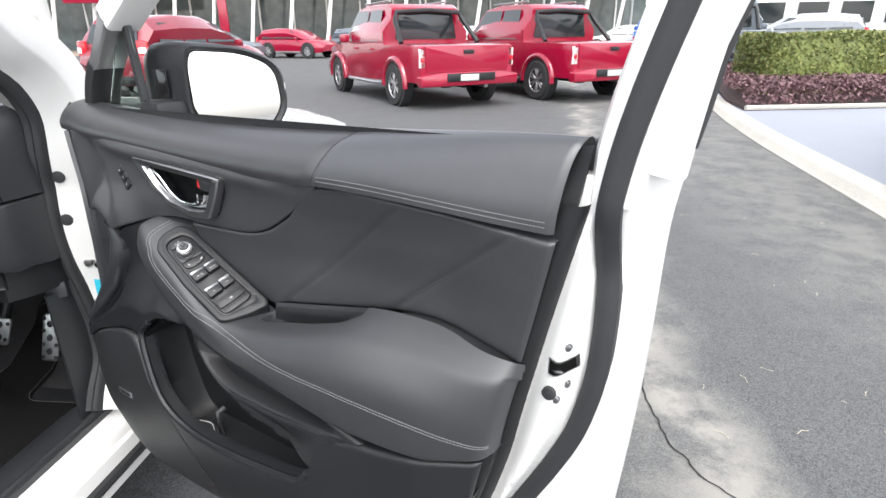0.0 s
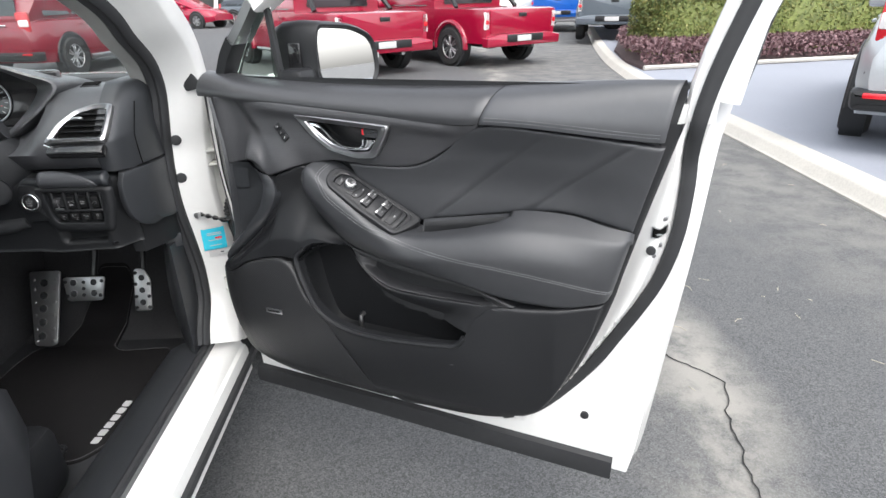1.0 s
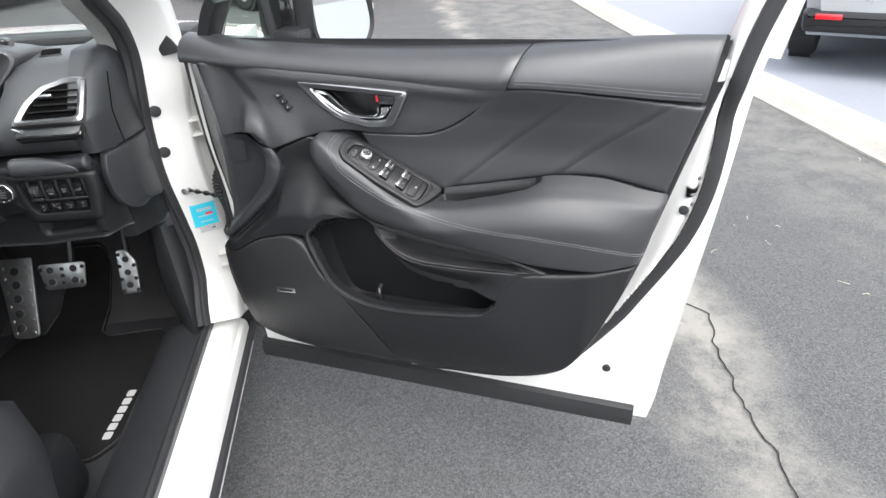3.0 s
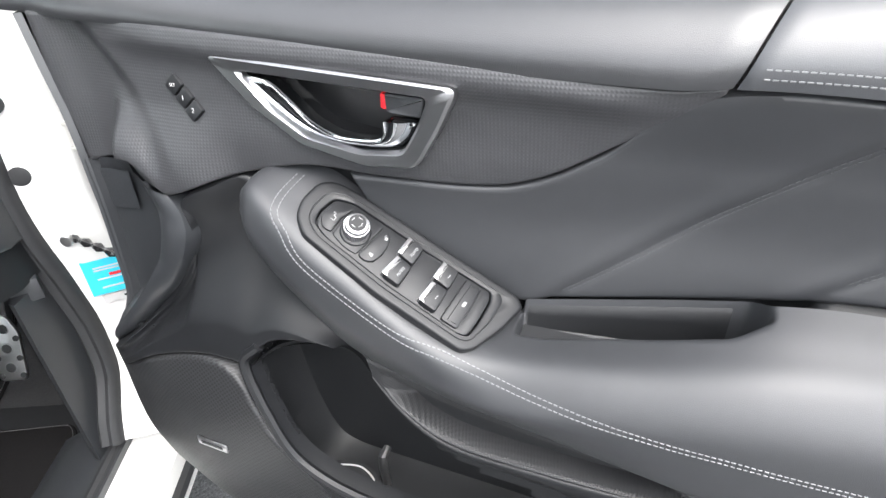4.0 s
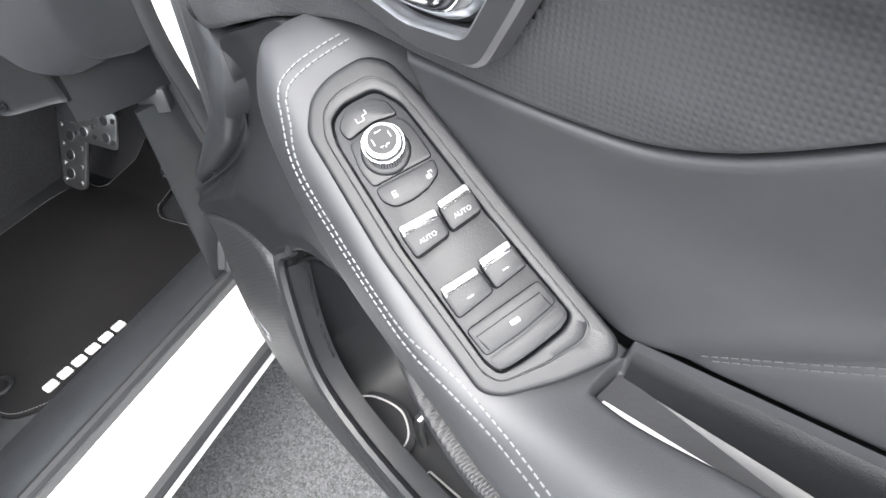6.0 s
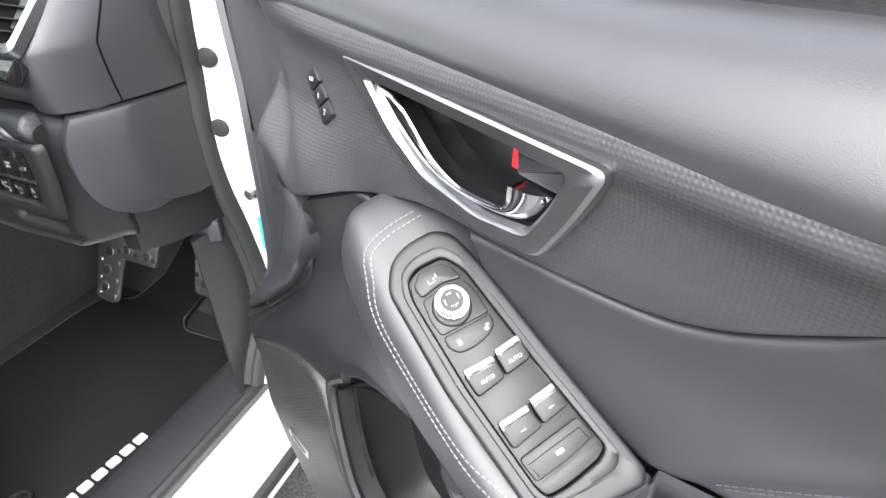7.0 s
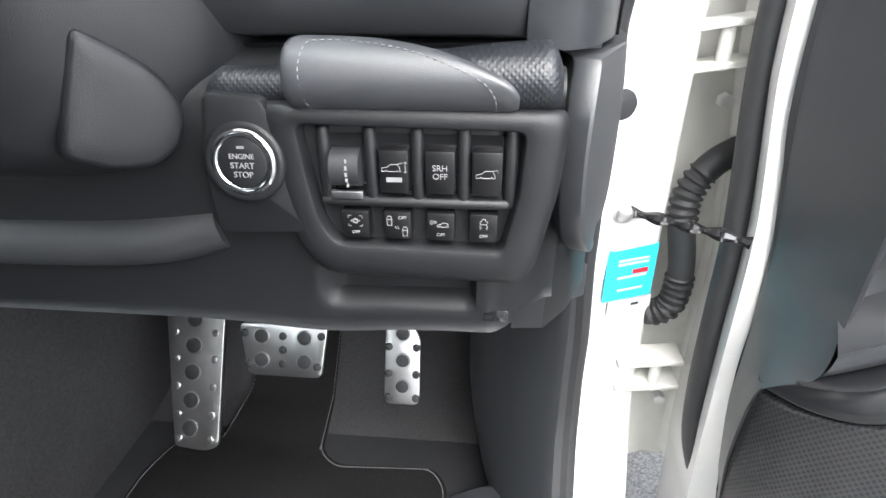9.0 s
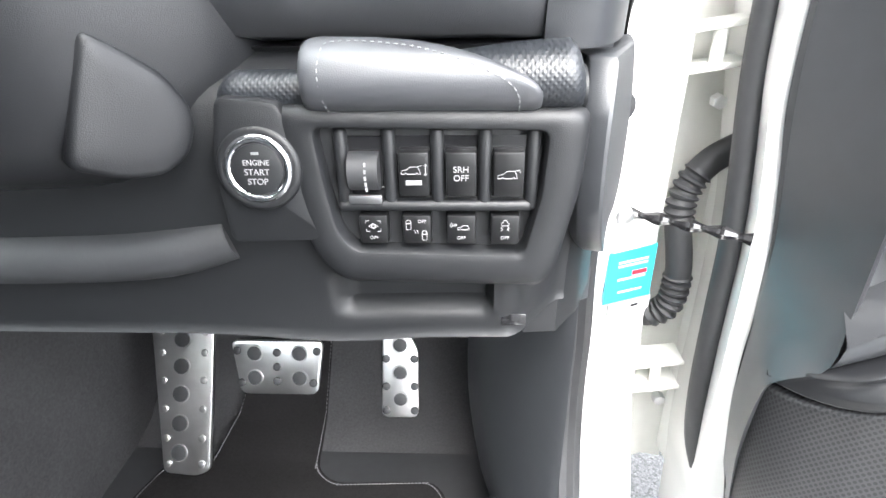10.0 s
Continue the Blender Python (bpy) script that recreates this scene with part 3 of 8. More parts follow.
# armrest: cross-sections (n, z) along the door
ARM = [
    (0.303, [(0.072, 0.988), (0.085, 0.985), (0.092, 0.976), (0.085, 0.966)]),
    (0.325, [(0.050, 1.008), (0.098, 0.996), (0.112, 0.970), (0.100, 0.930)]),
    (0.37, [(0.034, 1.003), (0.112, 0.970), (0.124, 0.935), (0.104, 0.886)]),
    (0.42, [(0.030, 0.970), (0.117, 0.940), (0.128, 0.903), (0.106, 0.846)]),
    (0.50, [(0.030, 0.916), (0.122, 0.892), (0.130, 0.865), (0.108, 0.825)]),
    (0.56, [(0.030, 0.884), (0.108, 0.884), (0.130, 0.856), (0.110, 0.820)]),
    (0.65, [(0.030, 0.906), (0.104, 0.896), (0.124, 0.868), (0.112, 0.805)]),
    (0.75, [(0.036, 0.944), (0.098, 0.914), (0.118, 0.880), (0.108, 0.785)]),
    (0.85, [(0.028, 0.946), (0.082, 0.914), (0.102, 0.878), (0.092, 0.776)]),
    (0.92, [(0.040, 0.936), (0.074, 0.909), (0.084, 0.868), (0.074, 0.781)]),
    (0.957, [(0.034, 0.930), (0.060, 0.908), (0.066, 0.866), (0.056, 0.785)]),
    (0.966, [(0.018, 0.921), (0.026, 0.903), (0.030, 0.862), (0.024, 0.790)]),
]
keys = np.array([[k[0]] + [c for p in k[1] for c in p] for k in ARM])
for k in keys:
    slim = 1 - smooth01(k[0], 0.46, 0.62)
    k[5] -= 0.007 * slim
    k[3] -= 0.003 * slim
    k[7] -= 0.004 * slim
rows = []
along = spline(keys, 400)
fine = np.concatenate([np.linspace(0.303, 0.55, 70), np.linspace(0.5535, 0.5595, 9), np.linspace(0.564, 0.722, 44), np.linspace(0.726, 0.748, 14), np.linspace(0.753, 0.966, 60)])
for q in [[np.interp(w, along[:, 0], along[:, c]) for c in range(along.shape[1])] for w in fine]:
    u = q[0]
    sec = [(q[1], q[2]), (0.45 * q[1] + 0.55 * q[3], 0.42 * q[2] + 0.58 * q[4] + 0.003), (q[3], q[4]), (q[5], q[6]), (0.5 * q[5] + 0.5 * q[7] + 0.004, 0.5 * q[6] + 0.5 * q[8]), (q[7], q[8])]
    line = spline(sec, 61)
    roll = np.linspace(0, 1, 61)
    line[:, 0] -= np.array([0.012 * (1 - smooth01(1 - v, 0, 0.04)) for v in roll])
    # the grip recess runs between the back edge and a rim along the top
    win = smooth01(u, 0.5545, 0.5585) * (1 - smooth01(u, 0.729, 0.746) ** 1.6)
    rim_n = 0.0715 - 0.006 * smooth01(u, 0.57, 0.64) - 0.012 * smooth01(u, 0.715, 0.746)
    goal = min(max(rim_n, line[0, 0] + 0.004), line[0, 0] + 0.6 * (line[:, 0].max() - line[0, 0]))
    nxt = int(np.argmax(line[:, 0] > goal))
    first = nxt - 1 + (goal - line[nxt - 1, 0]) / (line[nxt, 0] - line[nxt - 1, 0])
    lip = line[nxt - 1] + (line[nxt] - line[nxt - 1]) * (first - nxt + 1)
    edge_z = np.interp(u, [p[0] for p in LEA_LOW], [p[1] for p in LEA_LOW])
    back = np.array([min(relief(u, 0.5 * (edge_z + 0.955 + math.hypot(edge_z - 0.955, 0.03))) - 0.001, 0.046), edge_z + 0.002])
    floor_z = 0.8735
    well = [(back[0], back[1] - 0.012), (back[0] + 0.002, back[1] - 0.001), (back[0] + 0.004, back[1] - 0.012), (back[0] + 0.005, 0.5 * back[1] + 0.5 * floor_z), (back[0] + 0.006, floor_z + 0.004), (back[0] + 0.010, floor_z),
            (lip[0] - 0.009, floor_z), (lip[0] - 0.006, floor_z + 0.004), (lip[0] - 0.005, 0.5 * lip[1] + 0.5 * floor_z), (lip[0] - 0.0045, lip[1] - 0.006), (lip[0] - 0.003, lip[1] - 0.002), (lip[0], lip[1])]
    row = []
    for k, p in enumerate(well):
        t = k / (len(well) - 1) * first
        i0 = min(int(t), 59)
        plain = line[i0] + (line[i0 + 1] - line[i0]) * (t - i0)
        if k == 0:
            plain = plain - np.array([0, 0.012])
        q_ = plain * (1 - win) + np.array(p) * win
        row.append(D(u, q_[0], q_[1]))
    for k in range(40):
        t = first + (k + 1) / 40 * (60 - first)
        i0 = min(int(t), 59)
        p = line[i0] + (line[i0 + 1] - line[i0]) * (t - i0)
        row.append(D(u - 0.2 * max(0.0, 0.925 - p[1]) * smooth01(u, 0.84, 0.965), p[0], p[1]))
    rows.append(row)
bm = bmesh.new()
grid(bm, rows)
SKIN.append(bm.copy())
armrest = part("armrest", bm, LEATHER, door, "black leather armrest with a grip recess", angle=60)

# dark plastic lining of the grip recess
liner = []
for u in np.linspace(0.5615, 0.722, 50):
    edge_z = float(np.interp(u, [p[0] for p in LEA_LOW], [p[1] for p in LEA_LOW]))
    n_ = min(relief(u, 0.5 * (edge_z + 0.955 + math.hypot(edge_z - 0.955, 0.03))) - 0.001, 0.046)
    liner.append([D(u, n_ + a, edge_z * b + 0.876 * (1 - b) - c) for a, b, c in ((0.001, 1, 0.003), (0.0062, 1, 0.009), (0.0072, 0.6, 0.004), (0.0078, 0.25, 0.0), (0.0095, 0, 0.0))])
bm = bmesh.new()
grid(bm, liner)
part("recess_liner", bm, HARD, armrest, "dark plastic lining of the grip recess", angle=60)

# panels below the armrest
patch("ledge_trim", [(0.42, 0.842), (0.47, 0.834), (0.563, 0.822), (0.68, 0.803), (0.72, 0.790), (0.773, 0.772)], [(0.43, 0.822), (0.465, 0.790), (0.515, 0.768), (0.602, 0.765), (0.69, 0.766), (0.767, 0.766)],
      RIBS, lambda u, z, s, v: -0.032 * smooth01(v, 0.20, 0.36) * (1 - smooth01(v, 0.72, 0.93)) * smooth01(s, 0.04, 0.2) * (1 - smooth01(s, 0.72, 0.95)), 110, 44, label="hollowed black ledge under the armrest with a woven grain")
patch("pocket_brow", [(0.430, 0.822), (0.465, 0.790), (0.515, 0.768), (0.602, 0.765), (0.70, 0.766), (0.742, 0.766)], [(0.425, 0.80), (0.455, 0.766), (0.50, 0.735), (0.56, 0.716), (0.64, 0.706), (0.680, 0.698)],
      PLASTIC, lambda u, z, s, v: -0.026 * smooth01(v, 0.05, 1.0) * (1 - smooth01(s, 0.70, 1.0)) - 0.0012, 90, 24, r=0.004, sides=False, label="black plastic brow over the door pocket",
      roll=lambda u, z: 1 - smooth01(u, 0.70, 0.72))
RIM_OUT = [(0.217, 0.085, 0.972), (0.228, 0.087, 0.958), (0.233, 0.090, 0.943), (0.232, 0.094, 0.927), (0.220, 0.095, 0.903), (0.191, 0.092, 0.865), (0.167, 0.092, 0.841), (0.142, 0.094, 0.817), (0.109, 0.096, 0.786), (0.072, 0.098, 0.757)]
RIM_IN = [(0.189, 0.085, 0.980), (0.195, 0.086, 0.967), (0.200, 0.087, 0.953), (0.202, 0.091, 0.938), (0.197, 0.093, 0.919), (0.187, 0.094, 0.897), (0.172, 0.097, 0.876), (0.150, 0.099, 0.850), (0.124, 0.100, 0.822), (0.078, 0.098, 0.778)]
HOLLOW = [(0.150, 0.062, 0.989), (0.166, 0.048, 0.966), (0.178, 0.045, 0.950), (0.184, 0.046, 0.932), (0.184, 0.048, 0.920), (0.173, 0.050, 0.895), (0.152, 0.051, 0.872), (0.118, 0.052, 0.834), (0.096, 0.055, 0.815), (0.073, 0.062, 0.797)]
CREST = [(0.058, 0.056, 1.122), (0.068, 0.059, 1.075), (0.077, 0.061, 1.031), (0.083, 0.064, 0.992), (0.085, 0.066, 0.955), (0.086, 0.067, 0.924), (0.083, 0.068, 0.872), (0.081, 0.071, 0.815), (0.078, 0.082, 0.788), (0.072, 0.098, 0.757), (0.050, 0.090, 0.733), (0.039, 0.083, 0.712), (0.035, 0.080, 0.640), (0.043, 0.074, 0.550)]
FRONT = [(0.0040, 0.0, 1.122), (0.0060, 0.0, 1.075), (0.0070, 0.0, 1.031), (0.0080, 0.0, 0.992), (0.0090, 0.0, 0.955), (0.0110, 0.0, 0.924), (0.0165, 0.0, 0.872), (0.0235, 0.0, 0.815), (0.0250, 0.0, 0.788), (0.0260, 0.0, 0.758), (0.0270, 0.0, 0.725), (0.0270, 0.0, 0.690), (0.0280, 0.0, 0.630), (0.0360, 0.0, 0.550)]


def strip(name, lines, mat, label, n=70):
    """A panel laid through a series of lines from one end to the other."""
    lines_ = [spline(line, n) for line in lines]
    bm = bmesh.new()
    grid(bm, [[D(*p) for p in line] for line in lines_])
    SKIN.append(bm.copy())
    return part(name, bm, mat, door, label, angle=50)


def between_lines(a, b, t, dn=0.0):
    return [((1 - t) * p[0] + t * q[0], (1 - t) * p[1] + t * q[1] + dn, (1 - t) * p[2] + t * q[2]) for p, q in zip(a, b)]


# The lighter SCUFF colour stands for the light on these side and hollow faces.
strip("front_side_panel", [[(u, -0.006, z) for u, n, z in FRONT], FRONT] + [between_lines(FRONT, CREST, t, -0.004 * math.sin(math.pi * t)) for t in (0.06, 0.2, 0.35, 0.5, 0.65, 0.8, 0.92, 0.98)] + [CREST, [(u + 0.004, n - 0.006, z) for u, n, z in CREST]], SCUFF, "black plastic front side of the trim")
strip("side_panel_seam", [[(0.020, 0.0085, 0.989), (0.040, 0.0235, 0.9875), (0.062, 0.0445, 0.985), (0.080, 0.0620, 0.983)], [(0.020, 0.0085, 0.9882), (0.040, 0.0235, 0.9867), (0.062, 0.0445, 0.9842), (0.080, 0.0620, 0.9822)]], SCUFF, "fine seam in the trim side", 12)
WALL = spline(CREST, 200)
REAR_OF_CREST = [tuple(WALL[int(np.argmin(abs(WALL[:, 2] - z)))]) for z in np.linspace(0.980, 0.790, 10)]
strip("front_recess", [[(u + 0.002, n - 0.002, z) for u, n, z in REAR_OF_CREST], [(u + 0.006, n - 0.015, z) for u, n, z in REAR_OF_CREST]] + [between_lines(REAR_OF_CREST, HOLLOW, t, -0.014 * (1 - t)) for t in (0.2, 0.4, 0.6, 0.8, 0.93)] + [HOLLOW], SCUFF, "dark hollow in the trim beside the hinge end")
strip("recess_panel", [[(0.090, 0.0525, 0.968), (0.112, 0.0535, 0.970), (0.137, 0.056, 0.972)], [(0.089, 0.0535, 0.921), (0.112, 0.0545, 0.924), (0.135, 0.056, 0.927)]], SCUFF, "flat cover in the hollow", 10)
strip("recess_wall", [HOLLOW, between_lines(HOLLOW, RIM_IN, 0.12, 0.001), between_lines(HOLLOW, RIM_IN, 0.5, 0.002), between_lines(HOLLOW, RIM_IN, 0.9, -0.001), [(u, n - 0.002, z) for u, n, z in RIM_IN]], SCUFF, "curved wall of the hollow")
strip("recess_rim", [[(u, n - 0.006, z) for u, n, z in RIM_IN], RIM_IN] + [between_lines(RIM_IN, RIM_OUT, t, 0.0035 * math.sin(math.pi * t)) for t in (0.12, 0.3, 0.5, 0.7, 0.88)] + [RIM_OUT, [(u + 0.002, n - 0.008, z - 0.003) for u, n, z in RIM_OUT], [(u + 0.003, n - 0.03, z - 0.004) for u, n, z in RIM_OUT]], SCUFF, "rounded black rim of the hollow")
LIP = [(0.147, 0.060, 0.9915), (0.165, 0.078, 1.000), (0.184, 0.085, 1.000), (0.200, 0.086, 0.991), (0.218, 0.086, 0.974)]
strip("insert_lip", [LIP, [(0.148, 0.052, 0.989), (0.163, 0.064, 0.991), (0.179, 0.078, 0.988), (0.194, 0.083, 0.981), (0.217, 0.084, 0.971)], [(0.150, 0.040, 0.985), (0.166, 0.045, 0.978), (0.180, 0.046, 0.970), (0.200, 0.050, 0.964), (0.222, 0.055, 0.960)]], INSERT, "turned-in edge of the insert", 30)


def scoop_shape(u, z, s, v):
    settle = (relief(u, z) - 0.086) * (1 - smooth01(v, 0, 0.30)) * (1 - smooth01(u, 0.22, 0.30))
    return -settle - 0.030 * math.sin(math.pi * min(v / 0.78, 1)) ** 1.3 * smooth01(s, 0.03, 0.25) * (1 - 0.5 * s)


patch("front_scoop", [(0.070, 0.755), (0.109, 0.784), (0.142, 0.815), (0.167, 0.839), (0.191, 0.863), (0.220, 0.900), (0.234, 0.930), (0.235, 0.946), (0.230, 0.962), (0.236, 0.972), (0.262, 0.984), (0.303, 0.991), (0.340, 0.918), (0.390, 0.868), (0.43, 0.835)], [(0.040, 0.722), (0.09, 0.735), (0.145, 0.768), (0.192, 0.784), (0.234, 0.793), (0.262, 0.794), (0.283, 0.797), (0.315, 0.830), (0.380, 0.845)],
      PLASTIC, scoop_shape, 130, 50, label="black hollowed trim panel")
patch("speaker_grille", [(0.040, 0.715), (0.09, 0.733), (0.145, 0.766), (0.192, 0.782), (0.236, 0.788), (0.270, 0.770), (0.306, 0.712), (0.360, 0.652), (0.434, 0.534), (0.47, 0.45)],
      [(0.036, 0.63), (0.045, 0.53), (0.062, 0.474), (0.126, 0.442), (0.2, 0.430), (0.285, 0.423), (0.36, 0.425), (0.42, 0.425), (0.46, 0.424)], GRILLE, None, 110, 50, r=0.003, label="black perforated speaker grille", roll=lambda u, z: 0.25 if z < 0.70 and u > 0.3 else 1)
patch("lower_panel", [(0.283, 0.79), (0.303, 0.738), (0.341, 0.681), (0.411, 0.651), (0.511, 0.648), (0.634, 0.660), (0.664, 0.672), (0.680, 0.70), (0.70, 0.738), (0.74, 0.766), (0.80, 0.771), (0.930, 0.784)],
      [(0.276, 0.768), (0.310, 0.712), (0.364, 0.652), (0.438, 0.534), (0.475, 0.424), (0.56, 0.42), (0.658, 0.423), (0.732, 0.44), (0.803, 0.478), (0.841, 0.526), (0.878, 0.607), (0.914, 0.715)], PLASTIC, None, 160, 50, r=0.007, label="black plastic lower door panel",
      roll=lambda u, z: 0.0 if 0.66 < u < 0.745 and 0.675 < z < 0.764 else (0.25 if u < 0.49 and z < 0.64 else 1))

# storage pocket: walls, back and floor
ringo = spline(POCKET + POCKET[:1], 120)[:-1]
cu, cz = ringo[:, 0].mean(), ringo[:, 1].mean()
deep = []
for u, z in ringo:
    w = (1 - smooth01(z, 0.66, 0.80)) * (1 - (smooth01(z, 0.675, 0.70) if u > 0.45 else 0))
    deep.append(z * (1 - w) + 0.612 * w)
brow_in = [0.024 * smooth01(z, 0.685, 0.715) * smooth01(u, 0.42, 0.47) for u, z in ringo]
rows = [[D(u, relief(u, z) - 0.004 - b, z) for (u, z), b in zip(ringo, brow_in)],
        [D(u, relief(u, z) - 0.011 - b, z - 0.003) for (u, z), b in zip(ringo, brow_in)],
        [D(u, relief(u, z) - 0.012 - b, 0.5 * z + 0.5 * d) for (u, z), d, b in zip(ringo, deep, brow_in)],
        [D(u, relief(u, z) - 0.014 - b, d) for (u, z), d, b in zip(ringo, deep, brow_in)],
        [D(u, 0.050, d) for (u, z), d in zip(ringo, deep)],
        [D(cu + (u - cu) * 0.97, 0.036, cz + (d - cz) * 0.96) for (u, z), d in zip(ringo, deep)]]
bm = bmesh.new()
vs = grid(bm, rows, True)
bm.faces.new(vs[-1])
pocket = part("door_pocket", bm, HARD, door, "deep black plastic door pocket", angle=50)
rim = spline([(0.30, 0.822), (0.279, 0.795), (0.303, 0.738), (0.341, 0.681), (0.411, 0.651), (0.511, 0.648), (0.634, 0.660), (0.662, 0.671), (0.674, 0.688)], 90)
part("pocket_rim", tube([D(u, relief(u, z) - 0.002, z) for u, z in rim], 0.006, 8), PLASTIC, door, "rounded black pocket rim")

# bottle strap in the pocket
part("pocket_divider", tube([D(0.412, 0.062, 0.662), D(0.412, 0.075, 0.66), D(0.413, 0.078, 0.645), D(0.414, 0.075, 0.61)], 0.005, 8), SATIN, pocket, "small grey divider hook")

# projection of trim details on the finished skin
from mathutils.bvhtree import BVHTree
whole = bmesh.new()
for b in SKIN:
    join(whole, b)
TREE = BVHTree.FromBMesh(whole)
whole.free()


def on_skin(u, z, up=0.0):
    hit, normal, _, _ = TREE.ray_cast(D(u, 0.4, z), V(0, 1, 0))
    if hit is None:
        return D(u, relief(u, z) + up, z), V(0, -1, 0)
    if normal.y > 0:
        normal = -normal
    return hit + normal * up, normal


def stitches(name, path, parent, gap=0.0044, size=0.0030, wide=0.00055, mat=THREAD):
    """A row of single thread stitches along a path on the trim."""
    pts3 = [D(*p) if len(p) == 3 else on_skin(*p)[0] for p in path]
    rough_pts = spline(pts3, 200)
    length = np.linalg.norm(np.diff(rough_pts, axis=0), axis=1).sum()
    bm = bmesh.new()
    foot = []
    for p in spline(pts3, int(length / gap)):
        q, nor, _, _ = TREE.find_nearest(Vector(p))
        if nor.dot(V(0, -1, 0.6)) < 0:
            nor = -nor
        foot.append((q + nor * 0.0003, nor))
    for (p, nor), (q, _) in zip(foot, foot[1:]):
        d = q - p
        if d.length > gap * 2.2 or d.length < 1e-4:
            continue
        d.normalize()
        side = d.cross(nor).normalized()
        m = Matrix(((*d, 0), (*side, 0), (*d.cross(side), 0), (0, 0, 0, 1))).transposed()
        m.translation = p
        box((size, wide, wide), m, 0, bm)
    return part(name, bm, mat, parent, "pale grey stitching", smooth=False, kind="stuff")


stitches("stitching", [(0.357, 0.058, 1.0), (0.356, 0.078, 0.999), (0.356, 0.093, 0.994), (0.358, 0.103, 0.988), (0.367, 0.110, 0.978), (0.388, 0.950), (0.463, 0.907), (0.514, 0.889), (0.588, 0.872), (0.679, 0.863), (0.747, 0.858), (0.85, 0.842), (0.918, 0.824), (0.945, 0.815)], armrest, wide=0.0008)
stitches("stitching", [(0.351, 0.060, 1.001), (0.350, 0.080, 1.0), (0.350, 0.095, 0.994), (0.352, 0.105, 0.987), (0.360, 0.112, 0.977), (0.384, 0.9465), (0.461, 0.9025), (0.513, 0.8845), (0.588, 0.8675), (0.679, 0.8585), (0.747, 0.8535), (0.85, 0.8375), (0.918, 0.8195), (0.945, 0.8105)], armrest, wide=0.0008)
for k_ in (0.0125, 0.0070):
    stitches("stitching", [(u, 1.105 - 0.016 * smooth01(u, 0.7, 1.0) + k_) for u in np.linspace(0.694, 0.988, 12)], armrest, wide=0.0008)

for k_ in (-0.0025, 0.0025):
    stitches("stitching", [(0.790 + k_, 1.079), (0.71 + k_, 1.012), (0.644 + k_, 0.955), (0.588 + k_, 0.912)], armrest, mat=DARKTHREAD)
    stitches("stitching", [(0.950 + k_, 1.078), (0.87 + k_, 1.014), (0.792 + k_, 0.955)], armrest, mat=DARKTHREAD)

# inner handle: satin bezel, dark cup, chrome lever, lock tab
nb = 0.0665
k = len(BEZ)
rows = [[D(u, nb - 0.014, z) for u, z in BEZ], [D(u, nb - 0.002, z) for u, z in BEZ],
        [D(u * 0.85 + cu_ * 0.15, nb, z * 0.85 + cz_ * 0.15) for (u, z), (cu_, cz_) in zip(BEZ, CUP)],
        [D(u * 0.15 + cu_ * 0.85, nb - 0.001, z * 0.15 + cz_ * 0.85) for (u, z), (cu_, cz_) in zip(BEZ, CUP)],
        [D(u, nb - 0.004, z) for u, z in CUP], [D(u, nb - 0.018, z) for u, z in CUP]]
handle = part("inner_handle", loft(rows, caps=False), SATIN, door, "satin silver door handle surround", angle=35)
mc = np.mean(CUP, axis=0)
rows = [[D(u, nb - 0.010, z) for u, z in CUP], [D(mc[0] + (u - mc[0]) * 0.97, nb - 0.03, mc[1] + (z - mc[1]) * 0.96) for u, z in CUP], [D(mc[0] + (u - mc[0]) * 0.8, nb - 0.042, mc[1] + (z - mc[1]) * 0.75) for u, z in CUP]]
bm = bmesh.new()
vs = grid(bm, rows, True)
bm.faces.new(vs[-1])
part("handle_cup", bm, HARD, handle, "black plastic handle cup", angle=60)
# the lever: a dark mirror band with a bright upper edge, bent up at its end
LEV_TOP = spline([(0.320, 1.0845), (0.343, 1.0820), (0.357, 1.0720), (0.376, 1.0545), (0.396, 1.0450), (0.413, 1.0430), (0.436, 1.0445), (0.443, 1.0500), (0.444, 1.0610)], 60)
LEV_LOW = spline([(0.318, 1.0800), (0.3265, 1.0663), (0.3395, 1.0549), (0.360, 1.0415), (0.386, 1.0345), (0.422, 1.0345), (0.448, 1.0365), (0.461, 1.0460), (0.468, 1.0600)], 60)
rows = []
for i in range(60):
    a, b = LEV_TOP[i], LEV_LOW[i]
    t = i / 59
    n0, n1 = nb - 0.004 - 0.004 * (1 - smooth01(t, 0, 0.2)), nb - 0.013
    rows.append([D(*(a * (1 - v) + b * v)[[0]], n0 + (n1 - n0) * v ** 1.4 + 0.003 * math.sin(math.pi * v), (a * (1 - v) + b * v)[1]) for v in np.linspace(0, 1, 9)]
                + [D(b[0], nb - 0.022, b[1]), D(a[0], nb - 0.018, a[1])])
lever = part("lever", loft(rows), CHROME, handle, "polished chrome door lever", angle=50)
part("lever_edge", tube([D(u, nb - 0.0035 - 0.004 * (1 - smooth01(i / 59, 0, 0.2)), z) for i, (u, z) in enumerate(LEV_TOP)], lambda t: 0.0011 + 0.0007 * math.sin(t * math.pi), 8), CHROME, handle, "bright rounded lever edge")
flat_on = Matrix.Rotation(radians(90), 4, "X")
part("lever_foot", prism(rounded([(0.444, 1.0480), (0.459, 1.0495), (0.4695, 1.0605), (0.444, 1.0615)], 0.003), 0.009, flat_on @ Matrix.Translation((0, 0, nb - 0.018)), 0.003), CHROME, handle, "polished chrome lever end")
